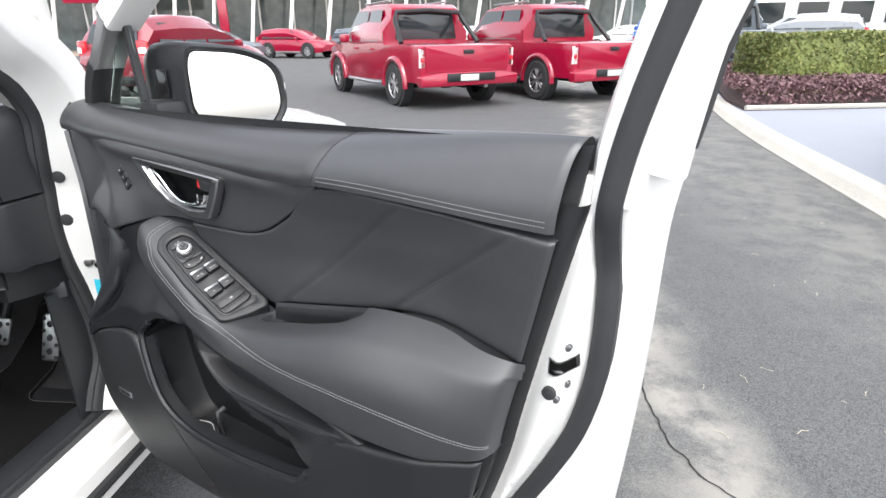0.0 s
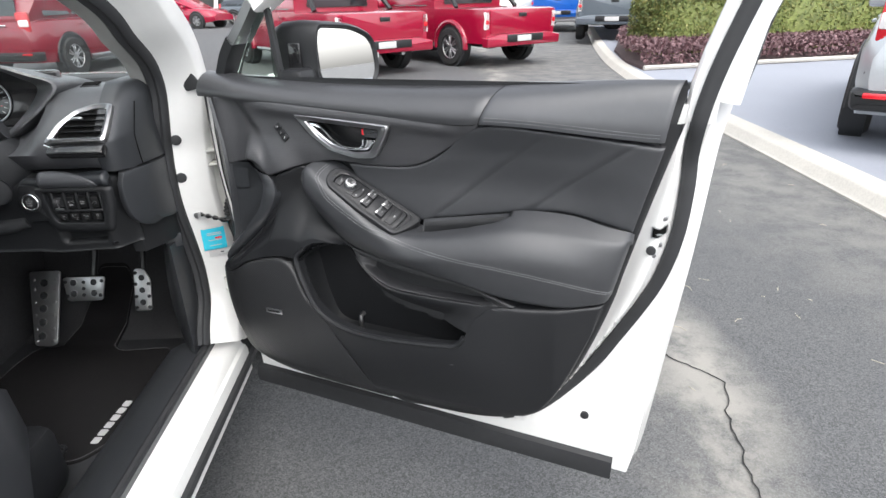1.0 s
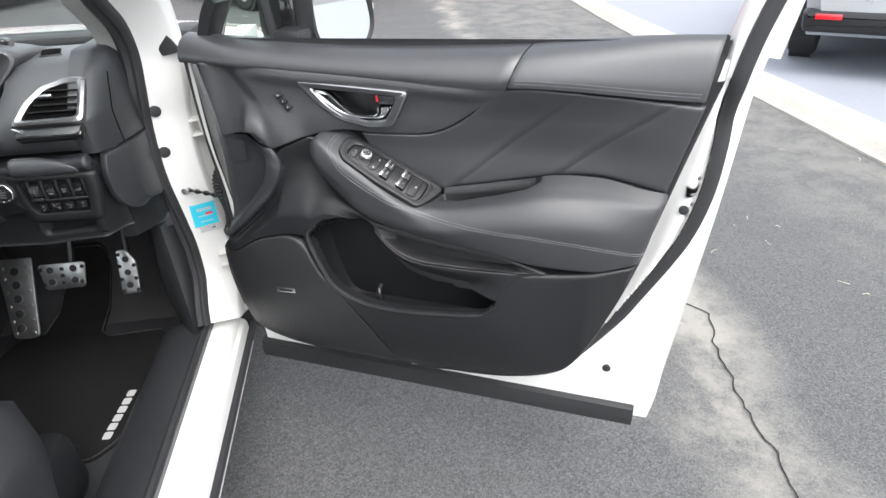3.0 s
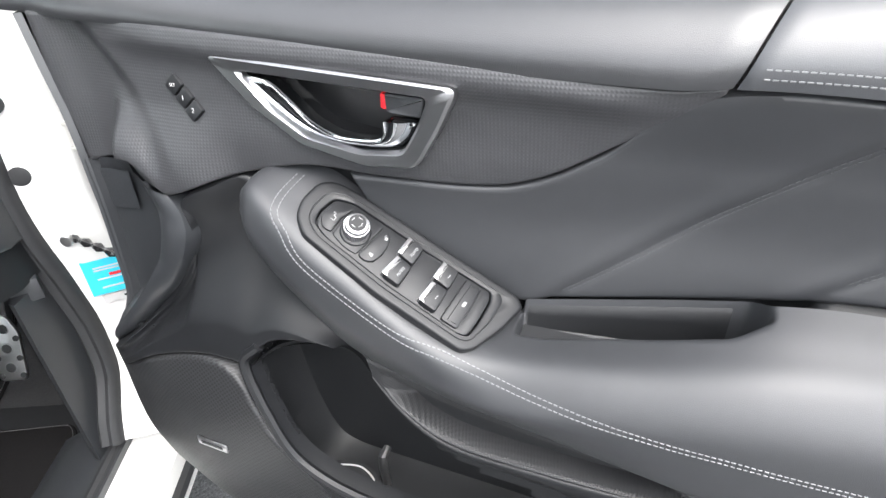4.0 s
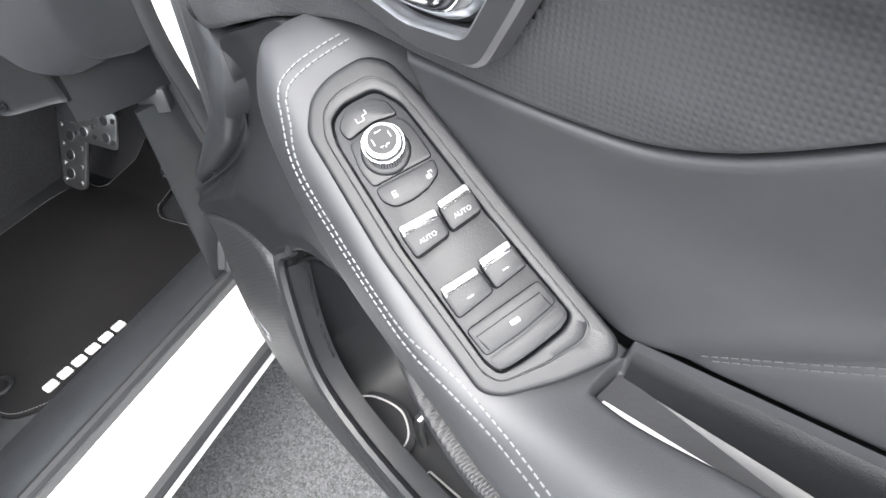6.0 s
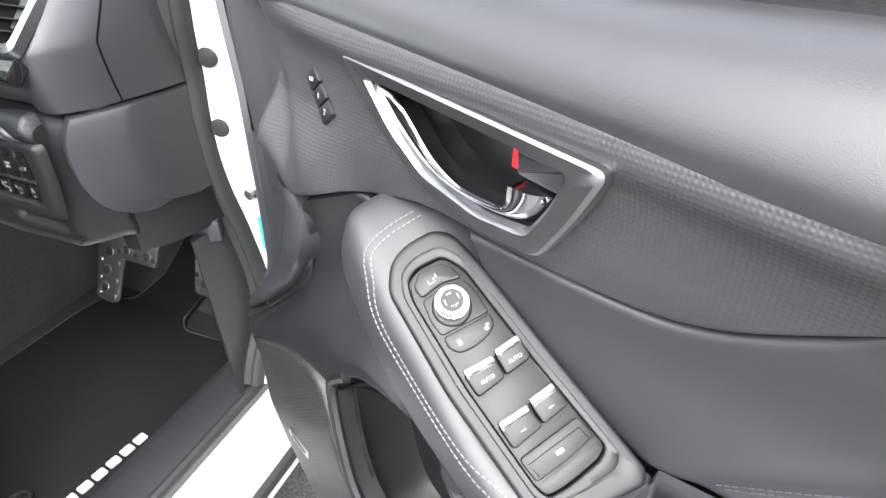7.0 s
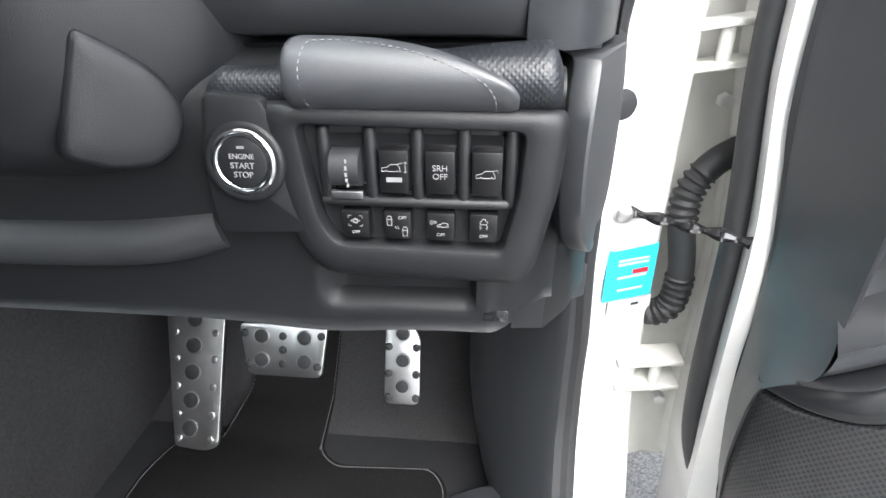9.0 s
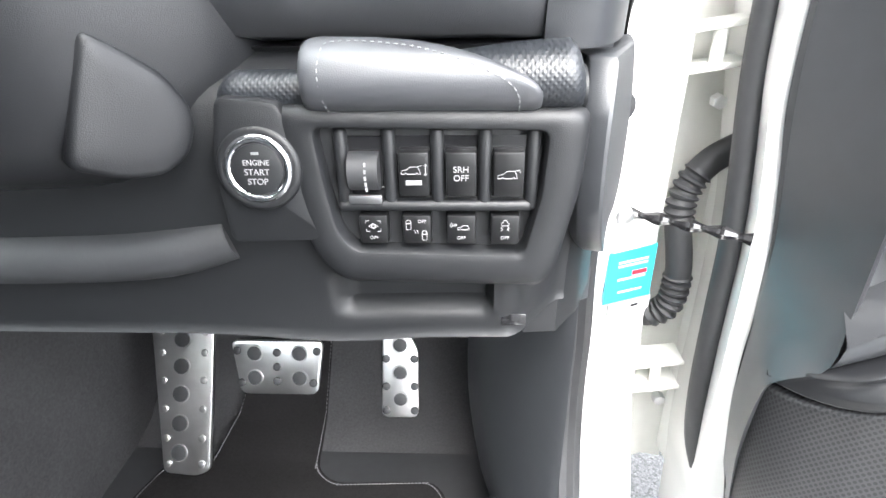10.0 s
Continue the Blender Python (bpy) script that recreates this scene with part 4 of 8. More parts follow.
part("lock_tab", prism(rounded([(0.443, 1.0655), (0.473, 1.0640), (0.4765, 1.0805), (0.442, 1.0815)], 0.003), 0.012, flat_on @ Matrix.Translation((0, 0, nb - 0.021)), 0.003), SCUFF, handle, "dark grey lock tab")
part("lock_mark", prism(rounded([(0.4385, 1.0690), (0.4432, 1.0680), (0.4437, 1.0800), (0.4388, 1.0805)], 0.0012), 0.012, flat_on @ Matrix.Translation((0, 0, nb - 0.022)), 0.001), RED, handle, "red unlocked mark")

# three seat memory switches
for u, z, word in ((0.2425, 1.0725, "SET"), (0.2518, 1.0622, "1"), (0.2612, 1.0519, "2")):
    p, nor = on_skin(u, z)
    ax = V(0.68, 0, -0.73)
    ax = (ax - nor * ax.dot(nor)).normalized()
    m = Matrix((ax, nor.cross(ax), nor)).transposed().to_4x4()
    m.translation = p
    b = part("memory_switch", box((0.0128, 0.0160, 0.0075), m, 0.0016), PLASTIC, door, "small black seat memory switch")
    tx = V(1, 0, 0)
    tx = (tx - nor * tx.dot(nor)).normalized()
    mt = Matrix((tx, nor.cross(tx), nor)).transposed().to_4x4()
    mt.translation = p + nor * 0.0042
    writing(word, 0.0042 if word == "SET" else 0.006, mt, PRINT, b)

# window switch panel on its own sloping plane
EX = V(0.8587, 0.0801, -0.5062)
EY = V(-0.2570, 0.9219, -0.2900)
EZ = V(0.4435, 0.3791, 0.8122)
O_ = V(0.391, 0.069, 0.988)


def dl(v):
    return V(v.x, -v.y, v.z)


PAN = Matrix((dl(EX), -dl(EY), dl(EZ))).transposed().to_4x4()
PAN.translation = dl(O_)


def pn(outline):
    return [(x, -y) for x, y in outline]


POD = np.array(rounded([(-0.0195, 0.016), (-0.0200, -0.006), (-0.0110, -0.0170), (0.0100, -0.0215), (0.085, -0.0285), (0.1790, -0.0388), (0.1865, -0.0335), (0.1825, -0.0060), (0.1770, 0.0120), (0.1725, 0.0260), (0.165, 0.0345), (0.080, 0.0420), (0.003, 0.0415), (-0.0135, 0.0300)], 0.007, 6))
WELL = np.array(rounded([(-0.0005, 0.017), (0.0005, -0.002), (0.0150, -0.0100), (0.0395, -0.0122), (0.095, -0.0172), (0.1565, -0.0252), (0.1605, -0.0180), (0.1625, 0.000), (0.1630, 0.0100), (0.1622, 0.0210), (0.154, 0.0243), (0.085, 0.0297), (0.018, 0.0305), (0.0045, 0.0270)], 0.005, 6))
pc = POD.mean(axis=0)


def lay(r, h):
    return [PAN @ V(x, -y, h) for x, y in r]


def between(t):
    return POD * (1 - t) + WELL * t


rows = [lay(pc + (POD - pc) * 1.01, -0.022), lay(POD, -0.0026), lay(between(0.05), -0.0009), lay(between(0.13), -0.0001), lay(between(0.24), 0.0001), lay(between(0.60), 0.0001), lay(between(0.62), -0.0004), lay(between(0.65), -0.0005), lay(between(0.68), 0.0002), lay(between(0.93), 0.0003), lay(between(0.98), -0.0003), lay(WELL, -0.0012), lay(WELL, -0.017)]
bm = bmesh.new()
vs = grid(bm, rows, True)
bm.faces.new(vs[-1])
panel = part("switch_panel", bm, PLASTIC, door, "black soft-touch window switch panel", angle=45)


wc = WELL.mean(axis=0)
part("switch_base", prism([(x, -y) for x, y in (wc + (WELL - wc) * 0.985)], 0.012, PAN @ Matrix.Translation((0, 0, -0.0128)), 0.001), PLASTIC, panel, "black base plate under the switches")


def key(name, outline, h, mat, label, lift=-0.006, bev=0.0015, tilt=0.0):
    m = PAN @ Matrix.Translation((0, 0, lift - 0.009))
    return part(name, prism(pn(rounded(outline, 0.003, 4)), h + 0.009, m, bev), mat, panel, label)


key("mirror_fold_button", [(0.0030, 0.0180), (0.0040, 0.003), (0.010, -0.004), (0.0205, -0.0055), (0.0172, 0.008), (0.0195, 0.0245), (0.011, 0.0258)], 0.0075, PLASTIC, "black mirror folding button")
key("knob_plate", [(0.0208, 0.0250), (0.0186, 0.008), (0.0218, -0.006), (0.030, -0.0088), (0.0495, -0.0092), (0.0478, 0.0262), (0.036, 0.0276)], 0.0068, PLASTIC, "black plate under the mirror knob")
part("knob_base", disc(0.0158, 0.009, PAN @ Matrix.Translation((0.0345, -0.0105, -0.002)), 40, 0.0012, r2=0.0128), PLASTIC, panel, "sloping black knob skirt")
knob = part("mirror_knob", disc(0.0108, 0.017, PAN @ Matrix.Translation((0.0340, -0.0105, 0.008)), 40, 0.0018, r2=0.0100), KEYSILVER, panel, "ribbed silver mirror knob")
bm = bmesh.new()
for a in np.linspace(0, 2 * math.pi, 48, endpoint=False):
    box((0.0009, 0.0006, 0.010), PAN @ Matrix.Translation((0.0340 + 0.0105 * math.cos(a), -0.0105 + 0.0105 * math.sin(a), 0.0075)) @ Matrix.Rotation(a, 4, "Z"), 0, bm)
part("knurling", bm, CHROME, knob, smooth=False)
part("knob_face", disc(0.0074, 0.0012, PAN @ Matrix.Translation((0.0340, -0.0105, 0.0172)), 32), HARD, knob, "grey knob face with white marks")
bm = bmesh.new()
for dx, dy, w, h in ((-0.0045, 0, 0.0005, 0.0034), (-0.0005, 0.0046, 0.0034, 0.0005), (-0.0005, -0.0046, 0.0034, 0.0005), (0.0035, 0.0015, 0.0005, 0.0016), (0.0035, -0.0018, 0.0005, 0.0016), (0.0043, 0.0, 0.0010, 0.0005)):
    box((w, h, 0.0003), PAN @ Matrix.Translation((0.0340 + dx, -0.0105 + dy, 0.0179)), 0, bm)
part("print_mark", bm, PRINT, knob, smooth=False)
lk = key("lock_button", [(0.0490, 0.0258), (0.0508, -0.0090), (0.0591, -0.0070), (0.0630, 0.001), (0.0645, 0.012), (0.0630, 0.0218), (0.0568, 0.0262)], 0.008, PLASTIC, "black door lock rocker")


def mark(outlines, parent, lift):
    bm = bmesh.new()
    for x, y, w, h in outlines:
        box((w, h, 0.0003), PAN @ Matrix.Translation((x, -y, lift)), 0, bm)
    return part("print_mark", bm, MARKPRINT, parent, smooth=False)


LOCKSIGN = [(0.0, 0.0, 0.0022, 0.0026), (-0.0017, 0.0009, 0.0012, 0.0004), (-0.0017, -0.0009, 0.0012, 0.0004), (-0.0024, 0.0, 0.0004, 0.0022)]
mark([(0.0580 + x, 0.0185 + y, w, h) for x, y, w, h in LOCKSIGN] + [(0.0582 + x, -0.0015 + y - (0.0016 if x < -0.001 else 0), w, h) for x, y, w, h in LOCKSIGN], lk, 0.0022)
mark([(0.0130, 0.0115, 0.0030, 0.0005), (0.0130, 0.0155, 0.0030, 0.0005), (0.0143, 0.0135, 0.0005, 0.0040), (0.0117, 0.0100, 0.0005, 0.0026), (0.0105, 0.0090, 0.0024, 0.0005)], panel, 0.0022)
AUTO = [((0.0755, 0.0275), (0.0765, 0.0048), (0.0905, 0.0052), (0.0925, 0.0265), "AUTO"), ((0.0745, 0.0040), (0.0735, -0.0158), (0.0885, -0.0150), (0.0900, 0.0042), "AUTO"),
        ((0.1125, 0.0255), (0.1125, 0.0028), (0.1265, 0.0020), (0.1290, 0.0245), ""), ((0.1105, 0.0018), (0.1095, -0.0180), (0.1240, -0.0190), (0.1262, 0.0010), "")]
for a, b, c, d, word in AUTO:
    sw = key("window_switch", [a, b, c, d], 0.014, PLASTIC, "black window switch with a silver edge", -0.007, 0.002)
    m0 = (Vector(a) + Vector(b)) / 2
    cc = (Vector(a) + Vector(b) + Vector(c) + Vector(d)) / 4
    part("silver_edge", prism(pn(rounded([(a[0] - 0.0015, a[1] - 0.001), (b[0] - 0.0015, b[1] + 0.001), (b[0] + 0.0050, b[1] + 0.001), (a[0] + 0.0050, a[1] - 0.001)], 0.001)), 0.0130, PAN @ Matrix.Translation((0, 0, -0.006)), 0.0012), KEYSILVER, sw, "bright silver switch edge")
    if word:
        writing(word, 0.0036, PAN @ Matrix.Translation((cc.x + 0.0025, -cc.y, 0.0073)) @ Matrix.Rotation(radians(90), 4, "Z"), MARKPRINT, sw)
    else:
        mark([(cc.x + 0.0022, cc.y, 0.0007, 0.0036)], sw, 0.0071)
# No scoop is modelled: a flat dark plate stands for the hollow's shade.
part("switch_hollow", prism(pn(rounded([(0.0935, 0.027), (0.0925, -0.0165), (0.1085, -0.0185), (0.1105, 0.0265)], 0.002)), 0.0015, PAN @ Matrix.Translation((0, 0, -0.0024))), RUBBER, panel, "flat dark plate for the shaded hollow between the switches")
lo = key("window_lock_button", [(0.1352, 0.0245), (0.1328, -0.0205), (0.1470, -0.0222), (0.1505, 0.0010), (0.1515, 0.0225)], 0.0085, PLASTIC, "black window lock button")
mark([(0.144, 0.001, 0.0026, 0.0034), (0.144, 0.0034, 0.0026, 0.0005), (0.144, -0.0014, 0.0026, 0.0005)], lo, 0.0026)
part("button_ridge", tube([PAN @ V(x, -y, 0.0026) for x, y in ((0.1470, -0.0185), (0.1385, -0.0170), (0.1405, 0.0215), (0.1490, 0.0195))], 0.0004, 6), PLASTIC, lo)
key("panel_tongue", [(0.1526, 0.0222), (0.1518, 0.001), (0.1484, -0.0224), (0.1555, -0.0238), (0.1612, 0.0005), (0.1608, 0.0205)], 0.0055, PLASTIC, "sloping black panel end", -0.006, 0.001)

# armrest tray mat with pale border, pocket mat with lettering
part("tray_mat", prism(rounded([(0.559, -0.068), (0.559, -0.042), (0.734, -0.042), (0.734, -0.056)], 0.003), 0.002, Matrix.Translation((0, 0, 0.8745))), RUBBER, door, "black rubber tray mat with a pale border")
part("mat_border", prism([(0.563, -0.0655), (0.563, -0.0625), (0.690, -0.0415), (0.690, -0.0440)], 0.0006, Matrix.Translation((0, 0, 0.8768))), PRINT, door, "pale mat border line")
part("mat_border", prism([(0.563, -0.0625), (0.5658, -0.0622), (0.5680, -0.0715), (0.565, -0.0715)], 0.0006, Matrix.Translation((0, 0, 0.8769))), PRINT, door, "pale mat border line")
PM = [(0.326, -0.122), (0.322, -0.106), (0.330, -0.083), (0.350, -0.069), (0.376, -0.064), (0.400, -0.072), (0.412, -0.084), (0.416, -0.096), (0.440, -0.094), (0.650, -0.070), (0.655, -0.118), (0.42, -0.122)]
pm = part("pocket_mat", prism(rounded(PM, 0.004, 3), 0.003, Matrix.Translation((0, 0, 0.617)), 0.001), RUBBER, pocket, "black rubber pocket mat with a white outline")
line = spline([(0.336, -0.113), (0.331, -0.102), (0.338, -0.086), (0.354, -0.076), (0.376, -0.071), (0.395, -0.078), (0.405, -0.089), (0.408, -0.109)], 40)
part("white_outline", tube([V(x, y, 0.6202) for x, y in line], 0.0011, 6), PRINT, pm, "white outline")
part("white_outline", tube([V(0.438, -0.112, 0.6202), V(0.442, -0.090, 0.6202), V(0.60, -0.072, 0.6202)], 0.0011, 6), PRINT, pm, "white outline")
for i in range(8):
    part("print_bar", box((0.0052, 0.011, 0.0004), Matrix.Translation((0.372, -0.1045, 0.6204)) @ Matrix.Rotation(radians(8), 4, "Z") @ Matrix.Translation((-0.028 + 0.008 * i, 0, 0))), PRINT, pm)

# speaker badge
p, nor = on_skin(0.214, 0.661)
ax = V(1, 0, 0.08)
ax = (ax - nor * ax.dot(nor)).normalized()
bm_ = Matrix((ax, nor.cross(ax), nor)).transposed().to_4x4()
bm_.translation = p
badge = part("speaker_badge", box((0.047, 0.0115, 0.003), bm_, 0.001), KEYSILVER, door, "small silver speaker badge")
part("badge_face", box((0.034, 0.0045, 0.0006), bm_ @ Matrix.Translation((0, 0, 0.0016))), HARD, badge, "dark badge field with plain bars")

# latch slot, bolts and plugs in the shell
def on_shell(u, z, n=-0.002):
    return Matrix.Translation(D(u, n, z)) @ Matrix.Rotation(radians(90), 4, "X")


def shell_patch(corners, lift, steps=10):
    """A thin plate that follows the white face between four corners."""
    a, b, c, d = (np.array(p) for p in corners)
    bm = bmesh.new()
    rows = []
    for v in np.linspace(0, 1, 4):
        line = [(a * (1 - t) + b * t) * (1 - v) + (d * (1 - t) + c * t) * v for t in np.linspace(0, 1, steps)]
        rows.append([D(u, shell_n(u, z) + lift, z) for u, z in line])
    grid(bm, rows)
    return bm


part("latch_rim", shell_patch([(0.993, 0.937), (1.019, 0.935), (1.019, 0.916), (0.9935, 0.917)], 0.0040), SATIN, door, "bare steel rim of the latch opening")
# Nothing is cut here: the opening's shade is a near-black patch on the face.
part("latch_slot", shell_patch([(0.995, 0.935), (1.017, 0.933), (1.017, 0.918), (0.9955, 0.919)], 0.0048), VOID, door, "near-black patch for the shaded latch opening")
part("latch_claw", box((0.012, 0.004, 0.004), Matrix.Translation(D(1.006, shell_n(1.006, 0.924) + 0.005, 0.924)), 0.001), SATIN, door, "steel latch claw")
for u, z, r in ((0.997, 0.892, 0.0085), (0.911, 0.466, 0.009), (1.012, 0.952, 0.0045), (1.010, 0.897, 0.0045), (1.003, 0.880, 0.0045)):
    part("door_plug", disc(r, 0.006, on_shell(u, z, shell_n(u, z) + 0.0015), 20, 0.001), RUBBER if r > 0.005 else SATIN, door, "round body plug")
part("door_plug", disc(0.0095, 0.006, Matrix.Translation(D(1.060, -0.068, 1.026)) @ V(0.77, -0.63, 0).to_track_quat("Z", "Y").to_matrix().to_4x4(), 20, 0.002), RUBBER, door, "round black buffer")

# weather seal round the shell and cladding below
seal = spline([(-0.016, 1.12), (-0.015, 0.99), (-0.012, 0.926), (-0.006, 0.859), (-0.001, 0.79), (0.000, 0.71), (0.002, 0.62), (0.009, 0.55), (0.026, 0.495), (0.05, 0.43)], 50)
part("hinge_seal", tube([D(u - 0.004, -0.026, z) for u, z in seal], 0.0105, 10), RUBBER, door, "black rubber weather seal")
SE = spline([(0.73, 0.424), (0.80, 0.460), (0.868, 0.530), (0.917, 0.600), (0.955, 0.676), (0.987, 0.742), (1.014, 0.806), (1.030, 0.868), (1.038, 0.925), (1.040, 1.0), (1.037, 1.06), (1.039, 1.11), (1.046, 1.16), (1.057, 1.21), (1.077, 1.28), (1.122, 1.42), (1.167, 1.53)], 110)
rows = []
for i, (u, z) in enumerate(SE):
    d = SE[min(i + 1, 109)] - SE[max(i - 1, 0)]
    d /= np.linalg.norm(d)
    w = 0.013
    base = -0.031 * smooth01(z, 0.42, 0.58) * (1 - smooth01(z, 1.03, 1.13))
    rows.append([D(u + d[1] * a * w, base + b, z - d[0] * a * w) for a, b in ((-1, -0.006), (-0.9, 0.008), (-0.3, 0.012), (0.4, 0.010), (1, 0.004), (1, -0.008))])
part("door_seal", loft(rows), RUBBER, door, "broad black rubber door seal", angle=50)
cl = []
for u in np.linspace(0.012, 0.982, 30):
    cl.append([D(u, n, z) for n, z in ((0.004, 0.378), (0.012, 0.374), (0.016, 0.345), (0.012, 0.326), (-0.01, 0.318), (-0.10, 0.318), (-0.125, 0.36), (-0.13, 0.44), (-0.10, 0.44), (-0.09, 0.378))])
part("sill_cladding", loft(cl), RUBBER, door, "black plastic cladding along the door bottom", angle=50)

# window frame, quarter window and mirror
def frame_bar(path, w, mat, name, label, dep=(-0.055, 0.0)):
    rows = []
    P = spline(path, 30)
    for i, (u, z) in enumerate(P):
        d = P[min(i + 1, 29)] - P[max(i - 1, 0)]
        d /= np.linalg.norm(d)
        rows.append([D(u + d[1] * a * w, b, z - d[0] * a * w) for a, b in ((-1, dep[1] - 0.006), (-0.8, dep[1]), (0.8, dep[1]), (1, dep[1] - 0.006), (1, dep[0]), (-1, dep[0]))])
    return part(name, loft(rows), mat, door, label, angle=50)


frame_bar([(1.040, 1.12), (1.044, 1.18), (1.062, 1.25), (1.10, 1.38), (1.15, 1.52), (1.145, 1.585), (1.09, 1.61), (0.9, 1.605), (0.6, 1.53), (0.35, 1.42), (0.16, 1.31)], 0.024, WHITE, "window_frame", "white painted window frame")
frame_bar([(1.0745, 1.148), (1.076, 1.16), (1.090, 1.256), (1.098, 1.29), (1.136, 1.40), (1.183, 1.53), (1.170, 1.60)], 0.024, WHITE, "window_frame", "white outer flange of the window frame", (-0.058, -0.030))
part("edge_strip", tube([D(u, -0.054, z) for u, z in ((1.101, 1.175), (1.109, 1.215), (1.115, 1.256), (1.123, 1.29), (1.160, 1.40), (1.206, 1.53))], 0.0035, 8), RUBBER, door, "thin black strip along the frame edge")
frame_bar([(0.16, 1.31), (0.115, 1.255), (0.092, 1.23)], 0.012, SATIN, "window_frame", "pale grey front window frame")
frame_bar([(0.094, 1.235), (0.068, 1.20), (0.045, 1.15)], 0.014, PLASTIC, "mirror_corner", "black window corner trim")
frame_bar([(0.200, 1.14), (0.192, 1.20), (0.178, 1.33)], 0.006, RUBBER, "window_divider", "black quarter window divider", (-0.034, -0.022))
qg = part("quarter_glass", prism([(0.07, 1.15), (0.2, 1.145), (0.188, 1.33), (0.16, 1.30)], 0.004, Matrix.Rotation(radians(90), 4, "X") @ Matrix.Translation((0, 0, -0.030))), TINT, door, "green tinted quarter window")
qg.visible_shadow = False
part("belt_seal", tube([D(u, -0.038, 1.158 - 0.010 * math.sin(min(u / 0.75, 1) * math.pi) + 0.014 * smooth01(u, 0.7, 1)) for u in np.linspace(0.2, 1.03, 30)], 0.006, 8), RUBBER, door, "black belt line seal")

MN = V(0.958, -0.287, 0).normalized()      # mirror looks to the rear, a little inwards
mm = Matrix((V(-0.287, -0.958, 0).normalized(), V(0, 0, 1), MN)).transposed().to_4x4()
mm.translation = D(0.287, -0.152, 1.188)
MO = rounded([(0.094, 0.050), (0.085, 0.080), (-0.02, 0.072), (-0.090, 0.042), (-0.098, -0.040), (-0.070, -0.080), (0.05, -0.080), (0.096, -0.045)], 0.035, 6)
mr = spline(MO + MO[:1], 61)[:-1]
rows = []
for h, sc in ((-0.004, 0.86), (0.008, 0.90), (0.010, 0.96), (0.0, 1.03), (-0.03, 1.07), (-0.07, 1.03), (-0.105, 0.86), (-0.125, 0.55), (-0.132, 0.25)):
    rows.append([mm @ V(x * sc - min(h, 0) * 0.42, y * sc, h) for x, y in mr])
mirror = part("side_mirror", loft(rows), PLASTIC, door, "black side mirror housing", angle=50)
part("mirror_glass", prism([(x * 0.85, y * 0.85) for x, y in mr], 0.003, mm @ Matrix.Translation((0, 0, 0.001)) @ Matrix.Rotation(radians(-4), 4, "X")), MIRROR, mirror, "side mirror glass", smooth=False)
part("mirror_arm", box((0.06, 0.10, 0.045), Matrix.Translation(D(0.235, -0.055, 1.155)), 0.012), PLASTIC, mirror, "black mirror foot")
part("mirror_lamp", box((0.003, 0.012, 0.004), mm @ Matrix.Translation((-0.092, 0.0, 0.0085)), 0.001), PRINT, mirror)
part("mirror_recess", box((0.028, 0.055, 0.003), mm @ Matrix.Translation((0.1185, 0.012, -0.03)) @ Matrix.Rotation(radians(61), 4, "Y"), 0.002), GLOSS, mirror, "dark mirror camera window")

# ---- the parked car: x outwards, y forwards, from the foot of the windscreen pillar ----


def post(pts, prof, mat, name, label, parent=car, n=50):
    rows = []
    P = spline(pts, n)
    for i, p in enumerate(P):
        d = P[min(i + 1, n - 1)] - P[max(i - 1, 0)]
        d = Vector(d / np.linalg.norm(d))
        side = V(1, 0, 0)
        side = (side - d * side.dot(d)).normalized()
        back = side.cross(d).normalized()
        rows.append([Vector(p) + side * a + back * b for a, b in prof])
    return part(name, loft(rows), mat, parent, label, angle=50)


EDGEP = [(-0.037, -0.052, 0.46), (-0.037, -0.034, 0.50), (-0.036, -0.012, 0.535), (-0.034, 0.005, 0.57), (-0.034, 0.010, 0.615), (-0.034, 0.009, 0.663), (-0.037, 0.004, 0.713), (-0.040, -0.002, 0.761),
         (-0.042, -0.012, 0.81), (-0.044, -0.018, 0.87), (-0.043, -0.018, 0.935), (-0.041, -0.014, 0.985), (-0.033, -0.020, 1.035), (-0.027, -0.021, 1.08), (-0.022, -0.022, 1.125), (-0.018, -0.036, 1.157),
         (-0.016, -0.055, 1.185), (-0.015, -0.082, 1.207), (-0.015, -0.118, 1.234), (-0.020, -0.20, 1.305), (-0.075, -0.42, 1.43), (-0.15, -0.64, 1.54), (-0.21, -0.87, 1.63)]
SEALP = [(x - 0.015, y, z) for x, y, z in EDGEP]
# the white face slants outwards from the seal to the hinge recess
post(EDGEP, [(-0.020, -0.012), (-0.010, -0.020), (0.0, -0.026), (0.016, -0.032), (0.058, -0.050), (0.063, -0.056), (0.062, -0.11), (-0.012, -0.10), (-0.020, -0.06)], WHITE, "windscreen_pillar", "white painted windscreen pillar", n=90)
post(SEALP, [(-0.024, -0.020), (-0.024, -0.006), (-0.016, 0.000), (-0.007, -0.005), (0.000, -0.002), (0.007, -0.006), (0.010, -0.014), (0.009, -0.030)], RUBBER, "door_opening_seal", "black rubber door opening seal", n=90)
post([(x - 0.048, y + 0.03, z) for x, y, z in EDGEP[13:]],
     [(-0.030, -0.03), (-0.034, 0.0), (-0.01, 0.014), (0.02, 0.010), (0.024, -0.03)], material("grey_pillar_cloth", (0.30, 0.30, 0.29), 0.8, vary=0.08), "pillar_trim", "pale grey inner pillar trim")


